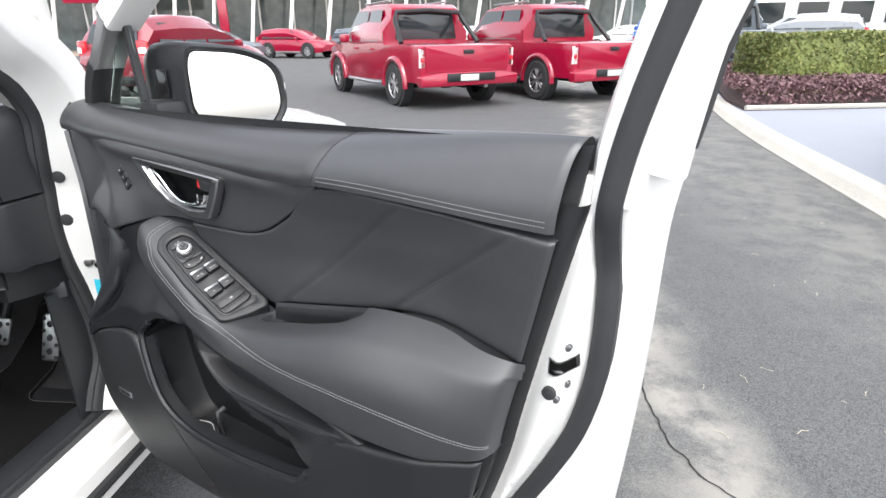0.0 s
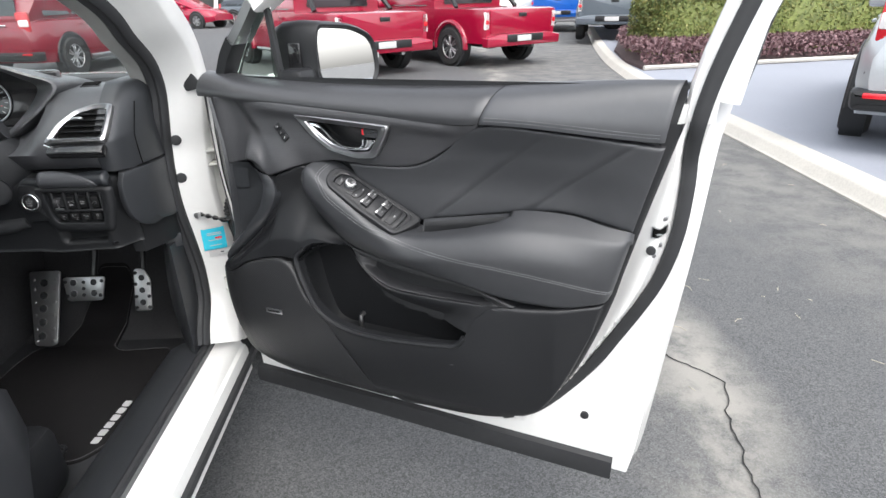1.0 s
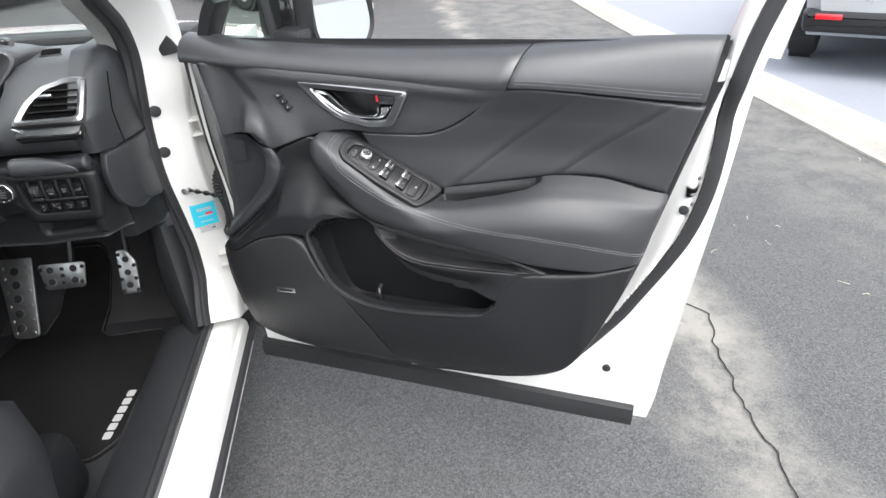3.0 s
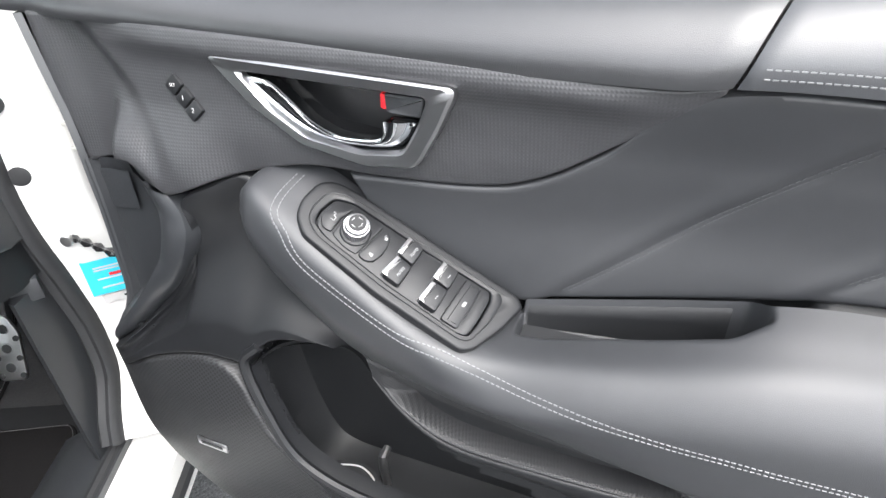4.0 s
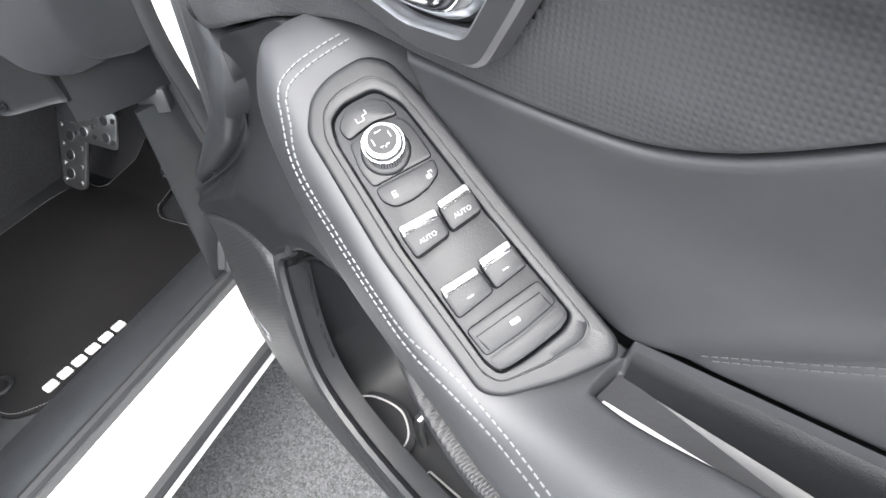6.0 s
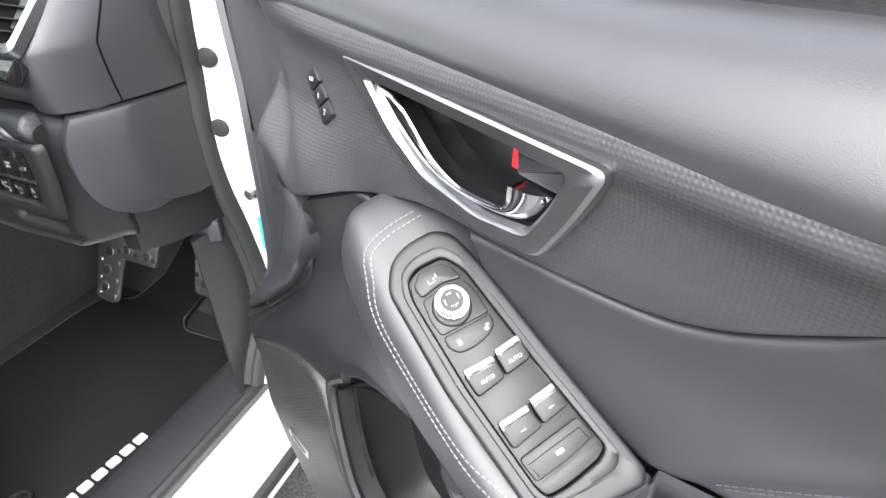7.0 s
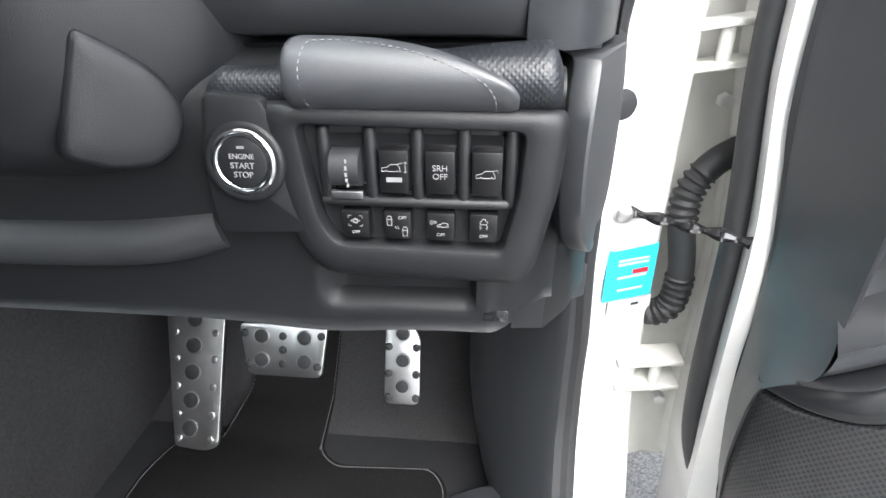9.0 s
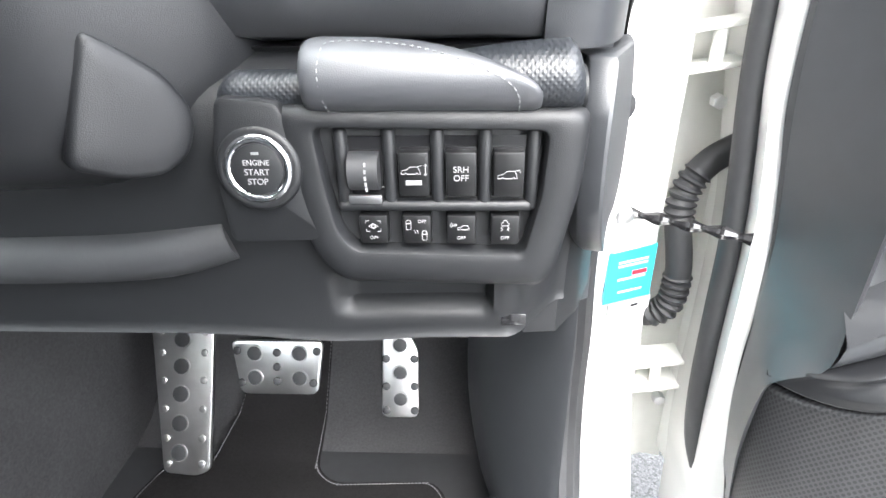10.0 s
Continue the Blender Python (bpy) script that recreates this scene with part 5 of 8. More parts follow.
def on_pillar(a, z, up=0.0):
    """A place on the slanting white face: a runs outwards from the seal edge."""
    zs = [p[2] for p in EDGEP]
    x, y = (float(np.interp(z, zs, [p[k] for p in EDGEP])) for k in (0, 1))
    depth = float(np.interp(a, [0.0, 0.016, 0.058], [0.026, 0.032, 0.050]))
    return V(x + a + 0.395 * up, y + depth - 0.919 * up, z)


FACE = V(0.395, -0.919, 0).normalized()
FX = V(0.919, 0.395, 0).normalized()


def pillar_frame(a, z, up=0.0):
    m = Matrix((FX, V(0, 0, 1), FACE)).transposed().to_4x4()
    m.translation = on_pillar(a, z, up)
    return m


# hinge recess between pillar and fender, wiring boot, check strap, hinges
rc = []
for z in np.linspace(0.40, 1.12, 10):
    rc.append([V(0.012, 0.062, z), V(0.022, 0.078, z), V(0.038, 0.105, z), V(0.075, 0.12, z), V(0.10, 0.115, z), V(0.10, 0.127, z), V(0.03, 0.135, z), V(-0.01, 0.09, z)])
part("hinge_panel", loft(rc), CREAM, car, "primer-white hinge recess panel", angle=50)
fen = []
for z in np.linspace(0.42, 1.10, 12):
    fen.append([V(0.085, 0.17, z), V(0.098, 0.085, z), V(0.104, 0.08, z), V(0.115, 0.10, z), V(0.135, 0.5, z), V(0.09, 0.5, z)])
part("front_fender", loft(fen), WHITE, car, "white front fender", angle=30)
boot = spline([(x + 0.010, y + 0.030, z - 0.014) for x, y, z in [(0.014, 0.058, 0.672), (0.024, 0.040, 0.682), (0.040, 0.030, 0.702), (0.043, 0.030, 0.745), (0.033, 0.030, 0.805), (0.037, 0.032, 0.836), (0.055, 0.034, 0.862), (0.085, 0.036, 0.88)]], 120)
part("wiring_boot", tube(boot, lambda t: 0.0135 + (0.0024 * math.sin(t * 190) if (0.10 < t < 0.34 or 0.60 < t < 0.80) else 0), 16), RUBBER, car, "ribbed black rubber wiring boot")
part("check_strap", tube(spline([(-0.024, 0.026, 0.811), (0.01, 0.006, 0.811), (0.045, -0.016, 0.811), (0.072, -0.030, 0.809)], 40), lambda t: 0.0050 + 0.0016 * math.sin(t * 26), 8), GLOSS, car, "black steel door check strap")
part("check_bolt", disc(0.009, 0.014, Matrix.Translation((-0.0245, 0.020, 0.811)) @ Matrix.Rotation(radians(90), 4, "X"), 16, 0.003), STEEL, car, "steel check strap bolt")
for z, x in ((0.956, 0.036), (0.602, 0.036)):
    h = part("door_hinge", box((0.070, 0.036, 0.006), Matrix.Translation((x, 0.055, z + 0.017)) @ Matrix.Rotation(radians(-8), 4, "Y"), 0.002), CREAM, car, "white painted door hinge")
    part("hinge_leaf", box((0.070, 0.036, 0.006), Matrix.Translation((x, 0.055, z - 0.017)) @ Matrix.Rotation(radians(-8), 4, "Y"), 0.002), CREAM, h)
    part("hinge_pin", disc(0.006, 0.04, Matrix.Translation((x + 0.008, 0.047, z)), 14, 0.001), CREAM, h)
    part("hinge_bolt", disc(0.007, 0.012, Matrix.Translation((x + 0.024, 0.062, z - 0.05)) @ Matrix.Rotation(radians(90), 4, "X"), 6, 0.001), STEEL, h, "steel hinge bolt")
for z in (0.914, 1.008):
    part("pillar_plug", disc(0.0130, 0.006, pillar_frame(0.002, z, 0.000), 24, 0.002), RUBBER, car, "round black body plug")

# sticker with plain bars
SKY_ = pillar_frame(0.034, 0.736, 0.0022)
stk = part("sticker", box((0.058, 0.061, 0.0008), SKY_, 0), STICKER, car, "light blue service sticker with plain white bars")
for dz, w in ((0.016, 0.036), (0.0115, 0.036), (-0.004, 0.034), (-0.019, 0.030)):
    part("print_bar", box((w, 0.0024, 0.0004), SKY_ @ Matrix.Translation((0.002, dz, 0.0007))), PRINT, stk)
part("print_bar", box((0.018, 0.005, 0.0004), SKY_ @ Matrix.Translation((0.011, 0.0015, 0.0008))), RED, stk)
stk2 = part("sticker", box((0.053, 0.016, 0.0008), pillar_frame(0.037, 0.694, 0.0022), 0), PRINT, car, "small white label below the sticker")
part("print_bar", box((0.009, 0.003, 0.0004), pillar_frame(0.043, 0.694, 0.0028)), HARD, stk2)

# door sill: white outer ledge, black scuff plate, seal
sx = []
for y in np.linspace(-1.35, 0.06, 30):
    sx.append([V(x, y, z) for x, z in ((-0.070, 0.37), (-0.070, 0.420), (-0.060, 0.424), (-0.03, 0.418), (-0.006, 0.411), (0.003, 0.402), (0.007, 0.390), (0.017, 0.384), (0.021, 0.371), (0.024, 0.30), (0.0, 0.28), (-0.07, 0.30))])
part("sill", loft(sx), WHITE, car, "white painted door sill", angle=30)
part("sill_edge", tube([V(0.022, y, 0.340) for y in np.linspace(-1.35, 0.10, 12)], 0.014, 8), RUBBER, car, "black sill underside seal")
sc = []
for y in np.linspace(-1.35, 0.02, 44):
    sc.append([V(x, y, z) for x, z in ((-0.20, 0.33), (-0.196, 0.385), (-0.182, 0.402), (-0.15, 0.420), (-0.100, 0.436), (-0.062, 0.442), (-0.049, 0.438), (-0.050, 0.41), (-0.12, 0.36))])
part("scuff_plate", loft(sc), SCUFF, car, "black plastic scuff plate")
part("sill_seal", tube([V(-0.060, y, 0.440) for y in np.linspace(-1.35, 0.015, 20)], 0.009, 8), RUBBER, car, "black rubber sill seal")
kp = []
for z in np.linspace(0.36, 0.76, 14):
    b = 0.02 * math.sin((z - 0.36) / 0.4 * math.pi)
    kp.append([V(-0.075, -0.06, z), V(-0.085, -0.055, z), V(-0.125 - b, 0.02, z), V(-0.15 - b, 0.12, z), V(-0.16, 0.30, z), V(-0.08, 0.30, z), V(-0.07, 0.0, z)])
part("kick_panel", loft(kp), SCUFF, car, "black plastic kick panel", angle=50)

# rear side of the opening: white centre pillar and closed rear door
post([(-0.05, -1.02, 0.30), (-0.04, -1.06, 0.45), (-0.03, -1.12, 0.70), (-0.03, -1.20, 0.98), (-0.04, -1.24, 1.10), (-0.07, -1.29, 1.25), (-0.14, -1.36, 1.50)],
     [(-0.09, 0.0), (-0.07, -0.02), (0.0, -0.04), (0.03, -0.02), (0.035, 0.06), (0.02, 0.14), (-0.09, 0.14)], WHITE, "centre_pillar", "white painted centre pillar")
rd = []
for z in np.linspace(0.36, 1.24, 26):
    lead = float(np.interp(z, [0.36, 0.7, 0.9, 1.01, 1.07, 1.118, 1.15, 1.176, 1.24], [-1.10, -1.115, -1.125, -1.136, -1.147, -1.161, -1.175, -1.191, -1.26]))
    bulge = 0.165 - 0.05 * (1 - smooth01(z, 0.36, 0.75))
    rd.append([V(0.0, lead - 0.01, z), V(bulge - 0.05, lead, z), V(bulge - 0.012, lead - 0.004, z), V(bulge, lead - 0.02, z), V(bulge + 0.004, lead - 0.15, z), V(bulge, -2.2, z), V(0.0, -2.2, z)])
part("rear_door", loft(rd), WHITE, car, "white closed rear door", angle=50)

# floor and firewall
part("floor_carpet", box((1.5, 1.75, 0.02), Matrix.Translation((-0.90, -0.45, 0.345))), FLOORCARPET, car, "dark grey carpeted car floor")
fw = []
for x in np.linspace(-1.5, -0.10, 12):
    fw.append([V(x, y, z) for y, z in ((0.12, 0.355), (0.20, 0.37), (0.30, 0.45), (0.36, 0.60), (0.36, 0.80), (0.40, 0.80), (0.40, 0.33))])
part("firewall_carpet", loft(fw), FLOORCARPET, car, "dark grey carpet on the firewall")
part("tunnel", box((0.10, 1.5, 0.46), Matrix.Translation((-0.735, -0.2, 0.56)), 0.03), FLOORCARPET, car, "grey carpeted side of the centre tunnel")

# pedals
def pedal(name, outline, m, holes, label, studs=(), r=0.0085):
    ped = part(name, prism(rounded(outline, 0.010, 5), 0.006, m, 0.002), STEEL, car, label)
    for x, y in holes:
        part("rubber_grip", disc(r, 0.004, m @ Matrix.Translation((x, y, 0.0055)), 18, 0.0015), RUBBER, ped)
        part("hole_rim", ring(r, 0.0012, m @ Matrix.Translation((x, y, 0.0062)), 24, 6), STEEL, ped)
    for x, y in studs:
        part("stud", disc(0.0052, 0.005, m @ Matrix.Translation((x, y, 0.006)), 14, 0.002), RUBBER if name != "foot_rest" else STEEL, ped)
    return ped


def facing(x, y, z, tilt, spin=0):
    """A plate that faces back and up; its own y runs up the plate."""
    return Matrix.Translation((x, y, z)) @ Matrix.Rotation(radians(tilt), 4, "X") @ Matrix.Rotation(radians(spin), 4, "Z")


pedal("foot_rest", [(-0.050, 0.115), (0.041, 0.115), (0.041, -0.098), (0.022, -0.106), (-0.024, -0.102)], facing(-0.562, 0.115, 0.493, 60, 0),
      [(-0.003, y) for y in (0.08, 0.043, 0.005, -0.035, -0.075)], "brushed steel foot rest with raised studs", [(x, y) for y in (0.09, 0.062, 0.024, -0.015, -0.055, -0.090) for x in (-0.036 + (0.115 - y) * 0.085, 0.029)], 0.0115)
pedal("brake_pedal", [(-0.058, 0.033), (0.058, 0.033), (0.050, -0.035), (-0.046, -0.035)], facing(-0.405, 0.078, 0.580, 68),
      [(-0.028, 0.017), (0.028, 0.017), (-0.028, -0.014), (0.028, -0.014)], "brushed steel brake pedal with rubber grips", [(0, 0.018), (0, -0.018), (-0.05, 0.02), (0.05, 0.02), (-0.045, -0.02), (0.045, -0.02), (0, 0)], 0.0095)
pedal("accelerator_pedal", [(-0.022, 0.062), (0.004, 0.062), (0.023, 0.030), (0.023, -0.060), (-0.024, -0.060)], facing(-0.255, 0.095, 0.560, 70),
      [(0, 0.036), (0, 0.0), (0, -0.035)], "brushed steel accelerator pedal with rubber grips", [(-0.017, 0.05), (-0.018, 0.018), (0.018, 0.018), (-0.018, -0.018), (0.018, -0.018), (-0.018, -0.05), (0.018, -0.05)], 0.009)
part("pedal_arm", tube([V(-0.395, 0.10, 0.58), V(-0.395, 0.15, 0.66), V(-0.395, 0.17, 0.80)], 0.011, 8), HARD, car, "black brake pedal arm")
part("pedal_arm", tube([V(-0.255, 0.115, 0.60), V(-0.258, 0.16, 0.70), V(-0.258, 0.18, 0.80)], 0.010, 8), HARD, car, "black accelerator arm")

# dashboard: top pad, fascia, end panel
dt = []
for x in np.linspace(-1.45, -0.085, 60):
    e = smooth01(x, -0.14, -0.085)
    r = smooth01(x, -0.64, -0.60) * (1 - smooth01(x, -0.31, -0.24))     # hollow for the dials
    dt.append([V(x, y + e * 0.04, z - e * 0.02) for y, z in ((0.02, 0.984), (-0.135, 0.985), (-0.156, 0.990), (-0.172, 1.024), (-0.155 + 0.04 * r, 1.058 - 0.01 * r), (-0.110 + 0.09 * r, 1.104 - 0.04 * r), (-0.075 + 0.09 * r, 1.136), (0.02 + 0.02 * r, 1.142), (0.20, 1.124), (0.36, 1.090), (0.44, 1.06), (0.4, 1.0))])
dash = part("dashboard", loft(dt), DASHTOP, car, "black soft dashboard with silver vents", angle=55)
# hood over the dials
he = spline([(-0.66, -0.12, 1.04), (-0.655, -0.105, 1.11), (-0.62, -0.10, 1.18), (-0.53, -0.105, 1.210), (-0.43, -0.105, 1.216), (-0.34, -0.100, 1.206), (-0.27, -0.090, 1.180), (-0.222, -0.081, 1.155), (-0.250, -0.100, 1.112), (-0.295, -0.125, 1.072), (-0.335, -0.140, 1.042)], 90)
cen = np.array([-0.44, 0, 1.10])
rows = []
for p in he:
    q = Vector(p)
    inn = Vector(p) + (Vector((cen[0], p[1], cen[2])) - q).normalized() * 0.012
    deep = Vector((cen[0] + (p[0] - cen[0]) * 0.50, 0.0, cen[2] + (p[2] - cen[2]) * 0.75))
    far = Vector((cen[0] + (p[0] - cen[0]) * 0.96, 0.14, min(p[2] - 0.03, 1.125)))
    mid = (q + far) / 2 + V(0, 0, 0.012 if p[2] > 1.15 else 0)
    rows.append([far, mid, q + (far - q) * 0.12 + V(0, 0, 0.002), q, (q + inn) / 2 - V(0, 0.004, 0), inn, deep])
bm = bmesh.new()
grid(bm, rows)
part("dial_hood", bm, DASHTOP, dash, "black hood over the dials", angle=60)
# padded knee roll and lower fascia
prof = spline([(0.05, 0.984), (-0.13, 0.984), (-0.145, 0.980), (-0.172, 0.965), (-0.180, 0.950), (-0.182, 0.935), (-0.178, 0.90), (-0.172, 0.855), (-0.168, 0.83), (-0.1655, 0.809), (-0.163, 0.8045), (-0.10, 0.802), (0.05, 0.80)], 120)
lf = []
for x in np.linspace(-0.72, -0.100, 130):
    e = smooth01(x, -0.145, -0.100) * 0.8
    sag = 0.006 * math.exp(-(((x + 0.256) / 0.05) ** 2)) 
    row = []
    for y, z in prof:
        left_edge = -0.256
        hollow = smooth01(x, left_edge, left_edge + 0.014) * (1 - smooth01(x, -0.157, -0.153)) * smooth01(z, 0.822, 0.830) * (1 - smooth01(z, 0.850, 0.853)) * (1 if y < -0.1 else 0)
        row.append(V(x, y + e * 0.06 + 0.016 * hollow, z - sag * (1 - smooth01(z, 0.79, 0.85))))
    lf.append(row)
part("lower_fascia", loft(lf), HARD, dash, "black plastic lower fascia", angle=50)
def knee_roll(x0, x1, steps, end0, end1, mat, name, label):
    rows = []
    for i, x in enumerate(np.linspace(x0, x1, steps)):
        t = i / (steps - 1)
        k = math.sin(min(t / 0.05, 1) * math.pi / 2) * math.sin(min((1 - t) / 0.04, 1) * math.pi / 2)
        g = (end0 + (end1 - end0) * smooth01(t, 0.2, 1)) * (0.55 + 0.45 * k)
        rows.append([V(x, -0.170 - (0.020 * g + 0.004) * math.sin(a), 0.953 + (0.016 * g + 0.003) * (1 - math.cos(a))) for a in np.linspace(0.0, math.pi, 16)])
    bm = bmesh.new()
    grid(bm, rows)
    return part(name, bm, mat, dash, label, angle=60)


def knee_at(x, a, g):
    return V(x, -0.170 - (0.020 * g + 0.004) * math.sin(a), 0.953 + (0.016 * g + 0.003) * (1 - math.cos(a)))


# textured band across the fascia, the stitched pad lies over it
band = knee_roll(-0.300, -0.111, 50, 0.50, 0.94, CARBON, "knee_band", "black band with a carbon grain")
part("knee_band_end", prism([(-0.170 - (0.0205 * 0.55 + 0.004) * math.sin(a), 0.953 + (0.0155 * 0.55 + 0.003) * (1 - math.cos(a))) for a in np.linspace(0, math.pi, 16)], 0.002, Matrix(((0, 0, 1, -0.112), (1, 0, 0, 0), (0, 1, 0, 0), (0, 0, 0, 1)))), HARD, dash)


def pad_at(t, v, up=0.0):
    """The pad: full height at its inner end, its top edge falling towards the outer end."""
    end = math.sqrt(max(0.0, 1 - (1 - min(t / 0.07, 1)) ** 2)) * math.sqrt(max(0.0, 1 - (1 - min((1 - t) / 0.06, 1)) ** 2))
    high = math.pi * (0.93 - 0.46 * max(0.0, (t - 0.2) / 0.8) ** 1.9) * (0.80 + 0.20 * end)
    g = 1.02 - 0.05 * t
    edge = min(v, 1 - v) / 0.10
    puff = 0.0030 * end * math.sqrt(max(0.0, 1 - (1 - min(edge, 1)) ** 2)) + up
    a = high * v
    return knee_at(-0.2515 + 0.1185 * t, a, g) + V(0, -math.sin(a) * puff - (0.2 * puff), -math.cos(a) * puff * 0.4)


bm = bmesh.new()
grid(bm, [[pad_at(t, v) for v in np.concatenate([[0, 0.01, 0.03, 0.06], np.linspace(0.1, 0.9, 16), [0.94, 0.97, 0.99, 1]])] for t in np.concatenate([[0, 0.005, 0.02, 0.04], np.linspace(0.07, 0.93, 40), [0.96, 0.98, 0.995, 1]])])
kr = part("knee_pad", bm, PADLEATHER, dash, "stitched black leather knee pad", angle=60)
line = spline([pad_at(t, v, 0.0003) for t, v in [(0.13, 0.05), (0.10, 0.3), (0.085, 0.6), (0.10, 0.84), (0.16, 0.90), (0.3, 0.905), (0.5, 0.90), (0.7, 0.88), (0.84, 0.84), (0.895, 0.7), (0.905, 0.4), (0.90, 0.05)]], 96)
bm = bmesh.new()
for p, q in zip(line[:-1:2], line[1::2]):
    tube([Vector(p), Vector(q)], 0.00035, 5, bm)
part("stitching", bm, THREAD, kr, "pale grey stitching", smooth=False, kind="stuff")

# switch block: raised frame round a recess with eight switches
SW = Matrix.Translation((0.0075, -0.186, 0.0075)) @ Matrix.Rotation(radians(90), 4, "X")   # local x right, y up, z towards the cabin
OUT = rounded([(-0.281, 0.953), (-0.113, 0.951), (-0.116, 0.905), (-0.126, 0.858), (-0.133, 0.846), (-0.252, 0.848), (-0.266, 0.868), (-0.274, 0.905)], 0.012, 6)
INN = rounded([(-0.256, 0.9415), (-0.1365, 0.9395), (-0.1385, 0.905), (-0.1455, 0.874), (-0.149, 0.870), (-0.240, 0.872), (-0.248, 0.883), (-0.252, 0.905)], 0.006, 6)
mixed = lambda k, h: [SW @ V(x * (1 - k) + p * k, y * (1 - k) + q * k, h) for (x, y), (p, q) in zip(OUT, INN)]
rows = [mixed(0, -0.006), mixed(0.10, 0.001), mixed(0.25, 0.0040), mixed(0.5, 0.0055), mixed(0.85, 0.0058), mixed(0.95, 0.0050), mixed(1.0, 0.0030), mixed(1.03, -0.006)]
bm = bmesh.new()
vs = grid(bm, rows, True)
bm.faces.new(vs[-1])
block = part("switch_block", bm, HARD, dash, "black switch block surround", angle=40)


def fascia_button(name, x, z, w, h, label):
    ob = part(name, box((w, h, 0.010), SW @ Matrix.Translation((x, z, -0.002)), 0.0012), KEYBLACK, dash, label)
    return ob


for i, x in enumerate((-0.2315, -0.2055, -0.1805, -0.1555)):
    part("switch_cell", prism([(x - 0.0115, 0.8985), (x + 0.0115, 0.8985), (x + 0.0115, 0.9355), (x - 0.0115, 0.9355)], 0.0025, SW @ Matrix.Translation((0, 0, -0.0058))), GLOSS, dash, "dark switch cell")
for xx in (-0.244, -0.2185, -0.193, -0.168, -0.143):
    part("cell_rib", box((0.0070, 0.046, 0.009), SW @ Matrix.Translation((xx, 0.9175, -0.003)), 0.003, seg=3), HARD, dash, "black rib between switches")
part("cell_rib", box((0.106, 0.0065, 0.010), SW @ Matrix.Translation((-0.195, 0.8975, -0.0025)), 0.003, seg=3), HARD, dash, "black rib between switches")
wheel_ = part("dimmer_wheel", tube([SW @ V(-0.240, 0.917, -0.002), SW @ V(-0.224, 0.917, -0.002)], 0.0105, 40), RUBBER, dash, "ribbed black dimmer wheel")
bm = bmesh.new()
for dz in (-0.008, -0.0045, -0.001, 0.0025, 0.006):
    box((0.0012, 0.0022, 0.0004), SW @ Matrix.Translation((-0.2305, 0.917 + dz, 0.0086 - dz * dz * 40)), 0, bm)
part("print_mark", bm, DIMPRINT, wheel_, smooth=False)
part("dimmer_sill", box((0.018, 0.005, 0.003), SW @ Matrix.Translation((-0.232, 0.9025, 0.003)), 0.0008), SATIN, wheel_, "grey dimmer symbol strip")
b1 = fascia_button("tailgate_height_button", -0.2055, 0.916, 0.0162, 0.0245, "black tailgate height switch with white symbol")
b2 = fascia_button("headlight_switch", -0.1805, 0.916, 0.0162, 0.0245, "black switch lettered in white")
b3 = fascia_button("tailgate_button", -0.1555, 0.916, 0.0162, 0.0245, "black tailgate switch with white symbol")
writing("SRH\nOFF", 0.0047, SW @ Matrix.Translation((-0.1805, 0.9165, 0.0034)), DIMPRINT, b2)


def sign(lines, x, z, parent, s=1.0, r=0.00024):
    """A small printed line drawing; one mesh for one symbol."""
    bm = bmesh.new()
    for path in lines:
        tube([SW @ V(x + a * s, z + b * s, 0.0032) for a, b in path], r, 4, bm)
    return part("print_mark", bm, DIMPRINT, parent)


WAGON = [(-0.0055, -0.001), (-0.0055, 0.0008), (-0.0025, 0.0014), (-0.0008, 0.0030), (0.0030, 0.0030), (0.0042, 0.0012), (0.0046, -0.001), (0.0034, -0.001), (0.0028, -0.0002), (0.0020, -0.001), (-0.0022, -0.001), (-0.0030, -0.0002), (-0.0038, -0.001), (-0.0055, -0.001)]
ROUND = [(0.0012 * math.cos(a), 0.0008 * math.sin(a)) for a in np.linspace(0, 2 * math.pi, 9)]
sign([WAGON, [(0.0030, 0.0030), (0.0056, 0.0040)]], -0.2065, 0.9175, b1)
sign([[(0.0, -0.003), (0.0, 0.003)], [(-0.0008, 0.0022), (0.0, 0.0031), (0.0008, 0.0022)], [(-0.0008, -0.0022), (0.0, -0.0031), (0.0008, -0.0022)]], -0.1992, 0.9190, b1)
part("print_mark", box((0.0085, 0.0026, 0.0004), SW @ Matrix.Translation((-0.2055, 0.9118, 0.0031))), DIMPRINT, b1)
sign([WAGON, [(0.0030, 0.0030), (0.0058, 0.0036), (0.0060, 0.0022)]], -0.1557, 0.9150, b3)
low = [fascia_button("assist_switch", x, 0.8840, 0.0158, 0.0172, "small black driver assist switch with white symbol") for x in (-0.2290, -0.2050, -0.1805, -0.1565)]
# bracketed eye
sign([[(-0.0040, 0.0018), (-0.0040, 0.0032), (-0.0022, 0.0032)], [(0.0040, 0.0018), (0.0040, 0.0032), (0.0022, 0.0032)], [(-0.0040, -0.0018), (-0.0040, -0.0032), (-0.0022, -0.0032)], [(0.0040, -0.0018), (0.0040, -0.0032), (0.0022, -0.0032)],
      [(-0.0026, 0.0), (0.0, 0.0016), (0.0026, 0.0), (0.0, -0.0016), (-0.0026, 0.0)], ROUND], -0.2290, 0.8865, low[0])
# two cars from above with waves between
PLAN = [(-0.0012, -0.0028), (-0.0014, 0.0014), (-0.0008, 0.0028), (0.0008, 0.0028), (0.0014, 0.0014), (0.0012, -0.0028), (-0.0012, -0.0028)]
